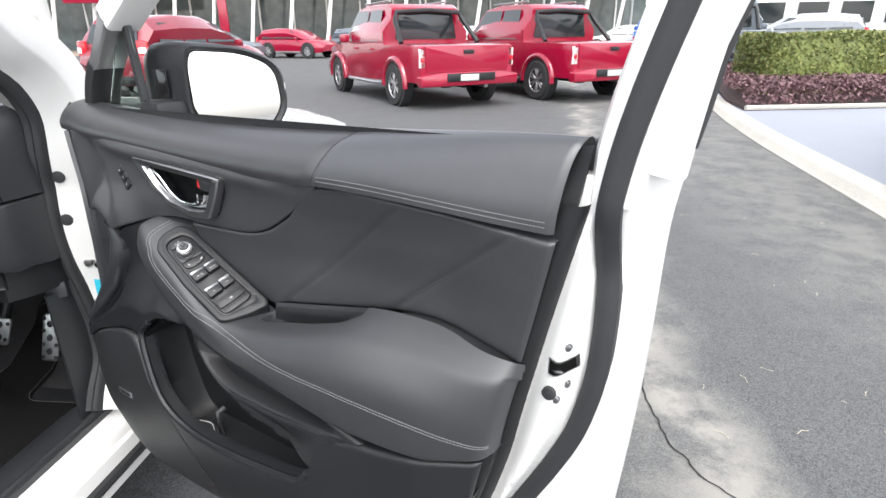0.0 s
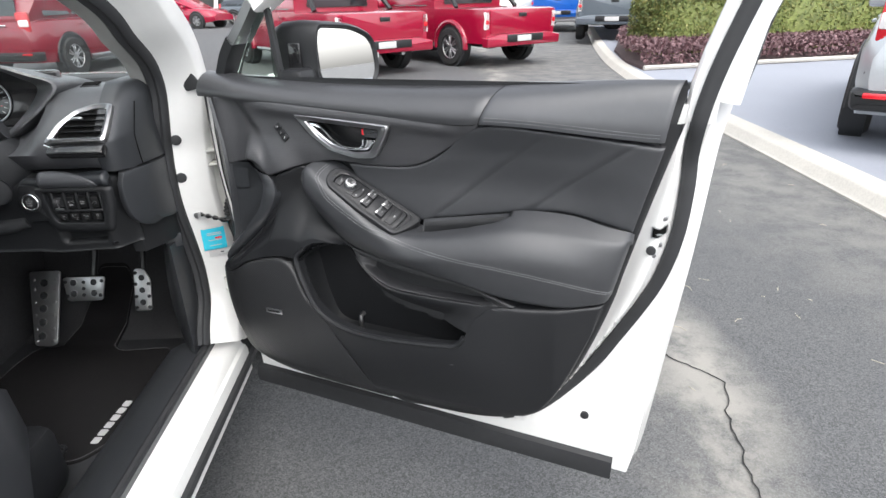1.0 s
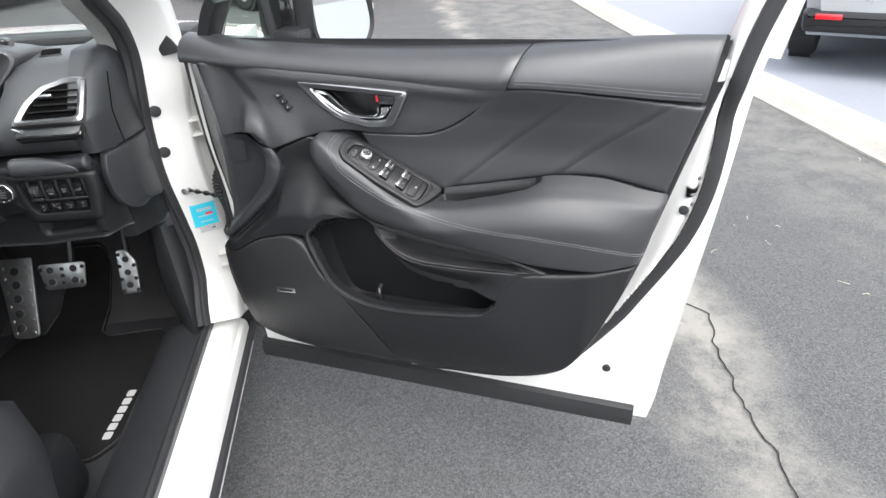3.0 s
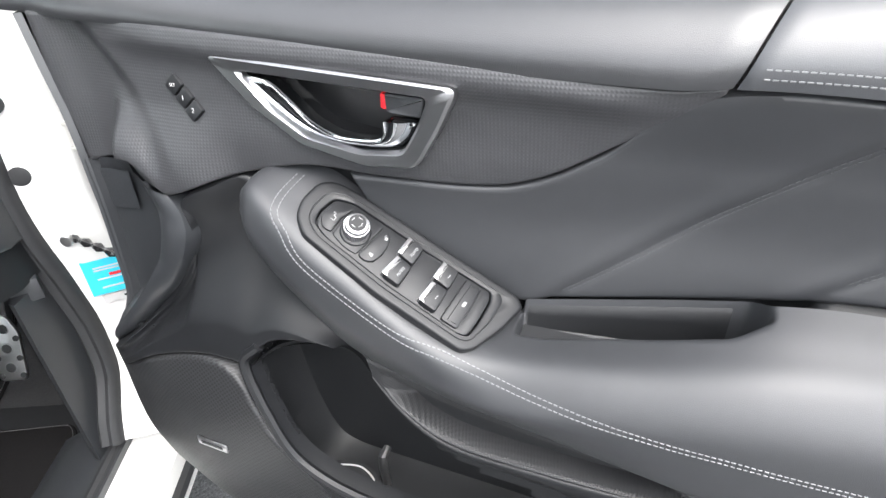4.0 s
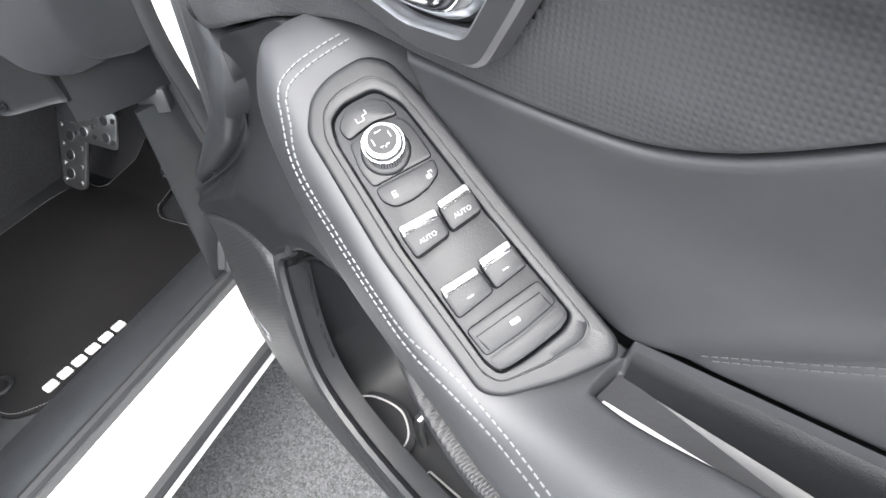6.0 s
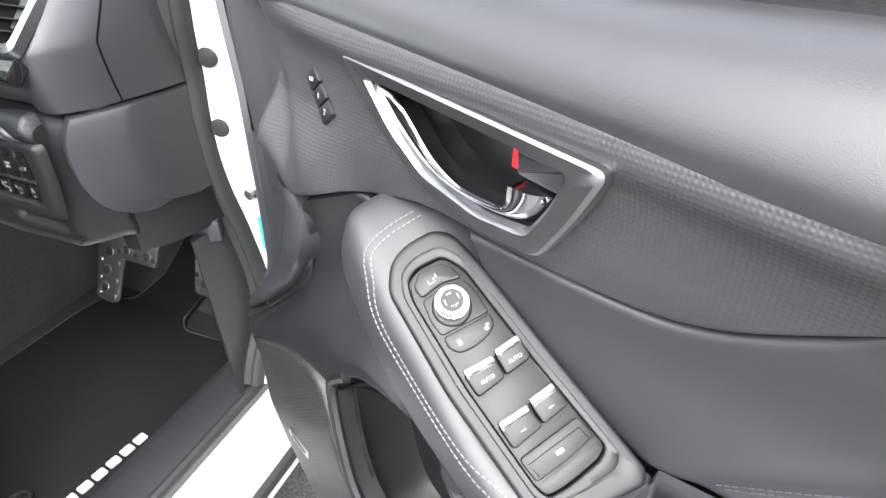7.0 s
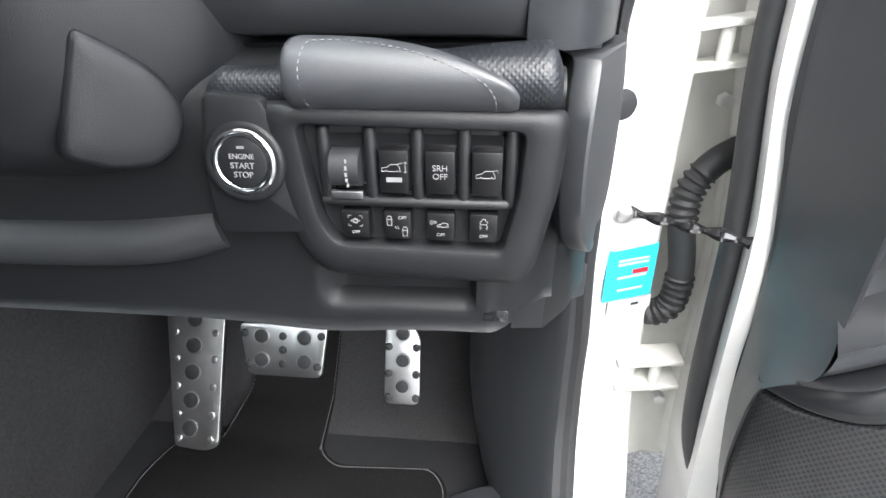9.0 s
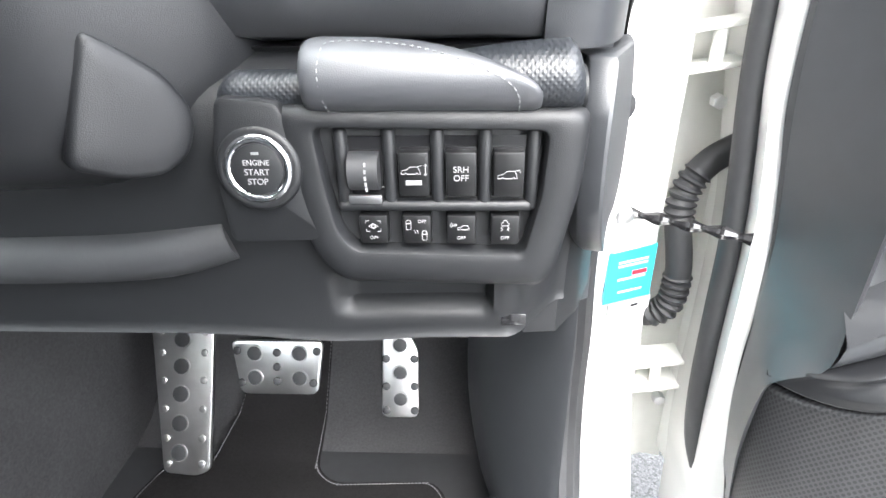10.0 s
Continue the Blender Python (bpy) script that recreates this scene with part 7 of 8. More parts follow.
part("hem_stitching", bm, HEM, mat_t, "grey hem stitching", smooth=False, kind="stuff")
for i in range(6):
    part("badge_bar", prism(rounded([(-0.0105, -0.0095), (0.0105, -0.0095), (0.0105, 0.0095), (-0.0105, 0.0095)], 0.004), 0.0012, Matrix.Translation((-0.238 + 0.0022 * i, -0.298 + 0.0262 * i, 0.0100)) @ Matrix.Rotation(radians(84), 4, "Z")), PRINT, mat_t, "pale grey badge bar")
part("grommet", ring(0.016, 0.004, Matrix.Translation((-0.31, -0.33, 0.012)), 24, 8), HARD, mat_t, "black mat grommet")

# driver's seat
seat = thing("driver_seat", CAR @ Matrix.Translation((-0.455, -0.675, 0.392)), "black leather driver's seat with grey stitching", "seat")
rows = []
for i, x in enumerate(np.linspace(-0.26, 0.26, 34)):
    bol = 0.035 * smooth01(abs(x), 0.15, 0.21)
    edge = 0.05 * smooth01(abs(x), 0.22, 0.262)
    back = 0.15 * (max(0.0, abs(x) - 0.08) / 0.18) ** 2.6
    rows.append([V(x, y - back * (y > 0), z) for y, z in ((0.26, 0.06), (0.285, 0.14), (0.275, 0.215 + bol - edge), (0.24, 0.250 + bol - edge), (0.10, 0.240 + bol - edge), (-0.25, 0.19 + bol - edge), (-0.25, 0.05))])
part("seat_cushion", loft(rows), LEATHER, seat)
part("seat_base", box((0.50, 0.50, 0.16), Matrix.Translation((0, 0, 0.07)), 0.03), HARD, seat, "black plastic seat base")
rows = []
for i, z in enumerate(np.linspace(0.2, 0.86, 14)):
    w = 0.25 - 0.05 * smooth01(z, 0.5, 0.86)
    y0 = -0.26 - 0.28 * (z - 0.2)
    rows.append([V(x, y0 + y, z) for x, y in ((-w, -0.05), (-w, 0.05), (-w * 0.7, 0.07), (0, 0.02), (w * 0.7, 0.07), (w, 0.05), (w, -0.05), (0, -0.09))])
part("backrest", loft(rows), LEATHER, seat)
part("headrest", box((0.25, 0.10, 0.18), Matrix.Translation((0, -0.50, 0.98)), 0.04), LEATHER, seat)
bm = bmesh.new()
for xs in (0.178, 0.186):
    for y in np.linspace(0.19, -0.1, 58):
        z = 0.262 - 0.02 * (0.26 - y)
        box((0.0012, 0.0036, 0.0012), Matrix.Translation((xs, y, z + 0.009)), 0, bm)
part("stitching", bm, THREAD, seat, "grey stitching", smooth=False, kind="stuff")
part("seat_rail", box((0.03, 0.5, 0.03), Matrix.Translation((0.20, 0.02, 0.01)), 0.004), SATIN, seat, "steel seat rail")
part("slide_lever", tube([V(-0.16, 0.22, 0.06), V(-0.16, 0.30, 0.045), V(0.12, 0.33, 0.04), V(0.14, 0.25, 0.05)], 0.007, 8), GLOSS, seat, "black seat slide lever")

# ---- the yard outside ----
def ground_sheet():
    bm = bmesh.new()
    xs = np.unique(np.concatenate([np.linspace(-3, 6, 40), np.array([-2000, -300, -80, -30, -15, -8, 10, 20, 40, 100, 400, 2000.0])]))
    ys = np.unique(np.concatenate([np.linspace(-3, 8, 50), np.array([-2000, -300, -60, -20, -8, 12, 20, 40, 80, 300, 2000.0])]))
    vs = [[bm.verts.new((x, y, 0.004 * noise.noise((x * 0.7, y * 0.7, 0)) if abs(x) < 8 and abs(y) < 10 else 0)) for x in xs] for y in ys]
    for a, b in zip(vs, vs[1:]):
        for j in range(len(a) - 1):
            bm.faces.new((a[j], a[j + 1], b[j + 1], b[j]))
    return bm


tagged(part("ground", ground_sheet(), ASPHALT), "dark worn asphalt yard with pale patches", "ground", kind="structure")
KL = [(0.4, -14.0), (1.5, -6.0), (2.2, -1.5), (2.58, 0.5), (2.94, 2.3), (3.25, 3.9), (3.58, 5.7), (3.88, 7.2), (4.40, 9.3), (5.20, 11.9), (6.7, 16.0), (9.0, 22.0)]
kl = spline(KL, 60)
rows = []
for i, p in enumerate(kl):
    d = kl[min(i + 1, 59)] - kl[max(i - 1, 0)]
    d /= np.linalg.norm(d)
    nrm = np.array([d[1], -d[0]])
    rows.append([V(*(p + nrm * a), z) for a, z in ((0, -0.02), (0.0, 0.015), (0.03, 0.03), (0.06, 0.09), (0.09, 0.105), (0.25, 0.112), (0.25, -0.02))])
kerb = tagged(part("kerb", loft(rows), KERB, angle=50), "pale weathered concrete kerb", "kerb", kind="structure")
rows = []
for i, p in enumerate(kl):
    d = kl[min(i + 1, 59)] - kl[max(i - 1, 0)]
    d /= np.linalg.norm(d)
    q = p + np.array([d[1], -d[0]]) * 0.25
    rows.append([V(*q, 0.108), V(q[0] + 6, q[1], 0.108), V(q[0] + 40, q[1], 0.108)])
bm = bmesh.new()
grid(bm, rows)
tagged(part("pavement", bm, PAVE), "pale blue-grey paved forecourt", "pavement", kind="structure")

# cracks in the asphalt
def crack(name, pts, w):
    P = spline(pts, 90)
    rows = []
    for i, p in enumerate(P):
        j = 0.022 * noise.noise((i * 0.45, 1.7, 0)) * (1 + 0.6 * math.sin(i)) + 0.006 * noise.noise((i * 1.9, 3.1, 0))
        ww = w * (0.6 + 0.6 * abs(noise.noise((i * 0.5, 7, 0))))
        rows.append([V(p[0] + j - ww, p[1], 0.006), V(p[0] + j, p[1], 0.0035), V(p[0] + j + ww, p[1], 0.006)])
    bm = bmesh.new()
    grid(bm, rows)
    return tagged(part(name, bm, material("crack_dirt", (0.03, 0.03, 0.03), 1.0, vary=0.3)), "dark jagged crack in the asphalt", "crack", kind="structure")


crack("crack", [(0.98, 2.2), (0.90, 1.75), (0.95, 1.45), (1.04, 1.27), (0.93, 1.04), (0.84, 0.79), (0.80, 0.62), (0.71, 0.42), (0.66, 0.1)], 0.0040)

# twigs and dry leaves on the asphalt
rng = random.Random(12)
bm = bmesh.new()
for i in range(42):
    x, y, a = rng.uniform(0.9, 3.0), rng.uniform(0.2, 4.2), rng.uniform(0, 6.3)
    ln_ = rng.uniform(0.008, 0.028)
    tube([V(x, y, 0.007), V(x + math.cos(a) * ln_, y + math.sin(a) * ln_, 0.010), V(x + math.cos(a + 0.25) * ln_ * 2, y + math.sin(a + 0.25) * ln_ * 2, 0.007)], rng.uniform(0.0008, 0.0018), 4, bm)
tagged(part("leaf_litter", bm, material("dry_leaf", (0.42, 0.38, 0.30), 0.8, vary=0.3, scale=2), smooth=False), "pale dry twigs scattered on the asphalt", "litter", kind="stuff")

# garden bed: mulch, purple ground cover, clipped hedge
BED = [(4.62, 8.85), (9.2, 9.25), (16.0, 10.0), (16.0, 13.0), (7.6, 16.0), (5.55, 12.0), (4.85, 10.0)]
tagged(part("garden_bed", prism(BED, 0.10, Matrix.Translation((0, 0, 0.06))), SOIL), "dark mulch garden bed", "garden bed", kind="structure")
edge = [V(*p, 0.15) for p in BED[:3]]
tagged(part("bed_edging", tube(edge, 0.04, 6), KERB), "pale concrete edging of the garden bed", "edging", kind="structure")


def leaf_cloud(name, place, count, size, mat, label, category, seed):
    rng = random.Random(seed)
    verts, faces = [], []
    for _ in range(count):
        p = place(rng)
        q = Euler((rng.uniform(-1.2, 1.2), rng.uniform(-1.2, 1.2), rng.uniform(0, 6.3))).to_matrix()
        s = size * rng.uniform(0.6, 1.4)
        k = len(verts)
        for a, b in ((-0.5, 0), (0, 0.28), (0.6, 0), (0, -0.28)):
            verts.append(p + q @ V(a * s, b * s, 0.08 * s * (abs(a) > 0.3)))
        faces.append((k, k + 1, k + 2, k + 3))
    me = bpy.data.meshes.new(name)
    me.from_pydata([tuple(v) for v in verts], [], faces)
    me.materials.append(mat)
    return tagged(new(name, me), label, category, kind="stuff")


def leaf_material(name, a, b, c):
    m = bpy.data.materials.new(name)
    m.use_nodes = True
    n, l = m.node_tree.nodes, m.node_tree.links
    g = n.new("ShaderNodeNewGeometry")
    r = n.new("ShaderNodeValToRGB")
    r.color_ramp.elements[0].color, r.color_ramp.elements[1].color = (*a, 1), (*c, 1)
    e = r.color_ramp.elements.new(0.5)
    e.color = (*b, 1)
    l.new(g.outputs["Random Per Island"], r.inputs[0])
    l.new(r.outputs[0], n["Principled BSDF"].inputs["Base Color"])
    n["Principled BSDF"].inputs["Roughness"].default_value = 0.55
    return m


HLEAF = leaf_material("hedge_leaf", (0.05, 0.085, 0.018), (0.13, 0.16, 0.04), (0.24, 0.22, 0.07))
PLEAF = leaf_material("purple_leaf", (0.055, 0.022, 0.026), (0.12, 0.058, 0.066), (0.20, 0.115, 0.12))


def hedge_shell(rng):
    u = rng.random()
    p0, p1 = (V(5.75, 11.2, 0), V(16, 12.0, 0))
    c = p0.lerp(p1, u ** 1.4)
    side = rng.random()
    bump = 0.06 * noise.noise((c.x * 1.5, 0, side * 2))
    if side < 0.6:
        return V(c.x, c.y - 0.55 - bump + rng.uniform(-0.03, 0.08), 0.15 + rng.random() * 1.02)
    if side < 0.9:
        return V(c.x, c.y + rng.uniform(-0.55, 0.55), 1.17 + bump + rng.uniform(-0.06, 0.03))
    return V(5.7 + rng.uniform(-0.05, 0.1), 11.2 + rng.uniform(-0.55, 0.55), 0.15 + rng.random() * 1.0)


leaf_cloud("hedge", hedge_shell, 34000, 0.055, HLEAF, "clipped yellow-green hedge in the garden bed", "hedge", 3)
tagged(part("hedge_core", box((10.6, 0.95, 1.0), Matrix.Translation((11.1, 11.55, 0.62)) @ Matrix.Rotation(radians(4.5), 4, "Z"), 0.1), HEDGE), "dense inside of the hedge", "hedge")


def cover(rng):
    while True:
        x, y = rng.uniform(4.6, 12), rng.uniform(8.8, 15.5)
        if inside(x, y, BED) and (rng.random() < 0.9 if y < 11.0 else rng.random() < 0.35):
            h = 0.36 * min(1, min(y - 8.75 - 0.08 * (x - 4.6), x - 4.45) / 0.35) + 0.05 * noise.noise((x * 3, y * 3, 0))
            return V(x, y, 0.14 + h * (0.55 + 0.45 * rng.random()))


leaf_cloud("ground_cover", cover, 32000, 0.06, PLEAF, "low purple-leaved ground cover in the garden bed", "shrub", 5)


# ---- vehicles ----
def wheel(parent, x, y, r=0.38, w=0.25, side=1, rimmat=KEYSILVER):
    m = Matrix.Translation((x, y, r)) @ Matrix.Rotation(radians(90 * side), 4, "Y")
    bm = bmesh.new()
    prof = [(r * 0.62, -w / 2), (r * 0.9, -w / 2), (r * 0.98, -w * 0.38), (r, -w * 0.2), (r, w * 0.2), (r * 0.98, w * 0.38), (r * 0.9, w / 2), (r * 0.62, w / 2)]
    rows = [[m @ V(a * math.cos(t), a * math.sin(t), b) for a, b in prof] for t in np.linspace(0, 2 * math.pi, 37)]
    grid(bm, rows)
    ty = part("wheel", bm, TYRE, parent, "black road wheel")
    part("rim", disc(r * 0.63, w * 0.5, m @ Matrix.Translation((0, 0, -0.02)), 28, 0.01), GLOSS, ty)
    bm = bmesh.new()
    for a in np.linspace(0, 2 * math.pi, 6, endpoint=False):
        for da in (-0.16, 0.16):
            box((r * 0.52, r * 0.085, 0.03), m @ Matrix.Rotation(a + da, 4, "Z") @ Matrix.Translation((r * 0.34, 0, w * 0.36)), 0.005, bm, 1)
    part("spokes", bm, rimmat, ty, "silver alloy spokes")
    part("rim_lip", ring(r * 0.60, r * 0.035, m @ Matrix.Translation((0, 0, w * 0.40)), 40, 8), rimmat, ty)
    part("hub_cap", disc(r * 0.13, 0.03, m @ Matrix.Translation((0, 0, w * 0.38)), 20, 0.006), rimmat, ty)
    return ty


for cx, s_ in ((-0.02, 1), (-1.46, -1)):
    for cy in (0.78, -1.95):
        wheel(car, cx - 0.06 * s_, cy, 0.36, 0.22, s_)
part("underbody", box((1.40, 3.6, 0.10), Matrix.Translation((-0.78, -0.7, 0.31)), 0.02), RUBBER, car, "black underbody")


def ute(m, paint, label, group=""):
    """A dual-cab pickup; x to its right, y forwards, from the middle of the rear axle on the ground."""
    t = thing("pickup_truck", m, label, "pickup truck", group)
    W = 0.95

    def hull(stations, mat, name, lab=""):
        rows = []
        for y, z0, z1, w0, w1 in stations:
            rows.append([V(x, y, z) for x, z in ((-w0, z0), (-w0 * 1.0, z0 + 0.35 * (z1 - z0)), (-w1 - 0.02, z0 + 0.7 * (z1 - z0)), (-w1, z1 - 0.02), (-w1 + 0.05, z1), (w1 - 0.05, z1), (w1, z1 - 0.02), (w1 + 0.02, z0 + 0.7 * (z1 - z0)), (w0, z0 + 0.35 * (z1 - z0)), (w0, z0))])
        return part(name, loft(rows), mat, t, lab, angle=35)

    hull([(-1.02, 0.55, 1.10, 0.90, 0.90), (-0.96, 0.48, 1.12, 0.94, 0.93), (-0.5, 0.48, 1.13, 0.95, 0.94), (0.55, 0.48, 1.13, 0.95, 0.94)], paint, "tray_body")
    hull([(0.56, 0.45, 1.15, 0.95, 0.92), (1.6, 0.42, 1.13, 0.95, 0.92), (2.6, 0.42, 1.12, 0.95, 0.92), (3.3, 0.42, 1.10, 0.94, 0.88), (4.05, 0.45, 1.02, 0.92, 0.82), (4.2, 0.5, 0.90, 0.86, 0.78)], paint, "cab_body")
    hull([(0.60, 1.12, 1.78, 0.90, 0.70), (0.75, 1.12, 1.86, 0.90, 0.70), (1.8, 1.12, 1.88, 0.90, 0.70), (2.35, 1.12, 1.80, 0.90, 0.70), (3.05, 1.08, 1.16, 0.88, 0.80)], paint, "cabin")
    part("rear_window", prism(rounded([(-0.66, 1.20), (0.66, 1.20), (0.56, 1.72), (-0.56, 1.72)], 0.05), 0.02, Matrix.Translation((0, 0.60, 0)) @ Matrix.Rotation(radians(90), 4, "X") , 0.004), DARKGLASS, t, "dark rear window")
    for s in (-1, 1):
        for (y0, y1, y2, y3) in ((0.85, 1.55, 1.55, 0.95), (1.63, 2.75, 2.30, 1.63)):
            bm = bmesh.new()
            q = [bm.verts.new((s * (0.905 if z < 1.3 else 0.735), y, z)) for y, z in ((y0, 1.17), (y1, 1.17), (y2, 1.76), (y3, 1.76))]
            bm.faces.new(q)
            bmesh.ops.solidify(bm, geom=bm.faces[:], thickness=-0.02 * s)
            part("side_window", bm, DARKGLASS, t)
        for y in (0.0, 3.2):
            arch = [V(s * 0.955, y + 0.47 * math.cos(a), 0.40 + 0.47 * math.sin(a)) for a in np.linspace(-0.1, math.pi + 0.1, 24)]
            part("wheel_arch", tube(arch, 0.055, 8), paint, t, "flared wheel arch")
            # No arch is cut: a dark disc on the hull stands for the shaded opening.
            part("arch_dark_disc", disc(0.45, 0.17, Matrix.Translation((s * 0.88, y, 0.42)) @ Matrix.Rotation(radians(90), 4, "Y"), 28), RUBBER, t)
            wheel(t, s * 0.865, y, 0.39, 0.26, s)
        part("tail_lamp", prism(rounded([(-0.075, 0.74), (0.03, 0.74), (0.03, 1.06), (-0.075, 1.06)], 0.02), 0.05, Matrix.Translation((s * 0.90, -0.97, 0)) @ Matrix.Rotation(radians(90), 4, "X") @ (Matrix.Identity(4) if s > 0 else Matrix.Diagonal((-1, 1, 1, 1))), 0.01), LAMP, t, "clear and red tail lamp")
        part("tail_lamp", prism(rounded([(-0.05, 0.84), (0.02, 0.84), (0.02, 0.92), (-0.05, 0.92)], 0.01), 0.06, Matrix.Translation((s * 0.90, -0.97, 0)) @ Matrix.Rotation(radians(90), 4, "X") @ (Matrix.Identity(4) if s > 0 else Matrix.Diagonal((-1, 1, 1, 1))), 0.004), LAMPRED, t, "red tail lamp")
        part("side_step", tube([V(s * 0.93, 0.62, 0.40), V(s * 0.95, 1.0, 0.38), V(s * 0.95, 2.5, 0.38)], 0.035, 8), SATIN, t, "silver side step")
        part("sports_bar", tube([V(s * 0.80, 0.0, 1.14), V(s * 0.72, 0.42, 1.55), V(s * 0.66, 0.50, 1.70), V(0, 0.52, 1.74)], 0.045, 8), HARD, t, "black sports bar")
        part("door_mirror", box((0.20, 0.12, 0.17), Matrix.Translation((s * 1.03, 2.45, 1.22)), 0.04), paint, t)
        part("door_handle", box((0.03, 0.17, 0.035), Matrix.Translation((s * 0.955, 1.15, 1.02)), 0.01), paint, t)
        part("door_handle", box((0.03, 0.17, 0.035), Matrix.Translation((s * 0.955, 2.05, 1.02)), 0.01), paint, t)
    part("tailgate", prism(rounded([(-0.80, 0.66), (0.80, 0.66), (0.82, 1.11), (-0.82, 1.11)], 0.03), 0.05, Matrix.Translation((0, -0.99, 0)) @ Matrix.Rotation(radians(90), 4, "X"), 0.012), paint, t)
    part("tailgate_handle", box((0.20, 0.03, 0.07), Matrix.Translation((0, -1.045, 1.0)), 0.01), HARD, t, "black tailgate handle")
    part("rear_bumper", prism(rounded([(-0.96, 0.42), (0.96, 0.42), (0.97, 0.60), (0.60, 0.66), (-0.60, 0.66), (-0.97, 0.60)], 0.03), 0.16, Matrix.Translation((0, -0.98, 0)) @ Matrix.Rotation(radians(90), 4, "X"), 0.03), paint, t)
    part("bumper_step", box((0.95, 0.06, 0.14), Matrix.Translation((0.0, -1.13, 0.57)), 0.015), HARD, t, "black bumper step")
    part("number_plate", box((0.36, 0.012, 0.11), Matrix.Translation((-0.05, -1.165, 0.565)), 0.004), PRINT, t, "white number plate with plain bars")
    part("roof_bar", tube([V(-0.6, 0.9, 1.92), V(-0.6, 2.2, 1.90)], 0.02, 6), SATIN, t)
    part("roof_bar", tube([V(0.6, 0.9, 1.92), V(0.6, 2.2, 1.90)], 0.02, 6), SATIN, t)
    part("underbody", box((1.2, 3.8, 0.2), Matrix.Translation((0, 1.4, 0.48)), 0.03), RUBBER, t)
    part("exhaust", tube([V(0.45, -0.9, 0.38), V(0.45, 0.2, 0.38)], 0.04, 8), SATIN, t)
    part("differential", box((0.25, 0.2, 0.2), Matrix.Translation((0.1, 0, 0.38)), 0.06), RUBBER, t)
    return t


ute(pose(-0.05, 11.15, 0, 0, 0, 29) @ Matrix.Diagonal((1, 1, 0.95, 1)), REDPAINT, "bright red dual-cab pickup parked on the asphalt", "parked red pickups")
ute(pose(2.66, 11.95, 0, 0, 0, 28) @ Matrix.Diagonal((1, 1, 0.95, 1)), REDPAINT, "bright red dual-cab pickup parked beside another", "parked red pickups")
ute(pose(7.2, 15.8, 0.1, 0, 0, -24), GREYPAINT, "dark grey dual-cab pickup beyond the garden bed")
ute(pose(7.6, 21.5, 0.1, 0, 0, -20), BLUEPAINT, "bright blue pickup parked far off")


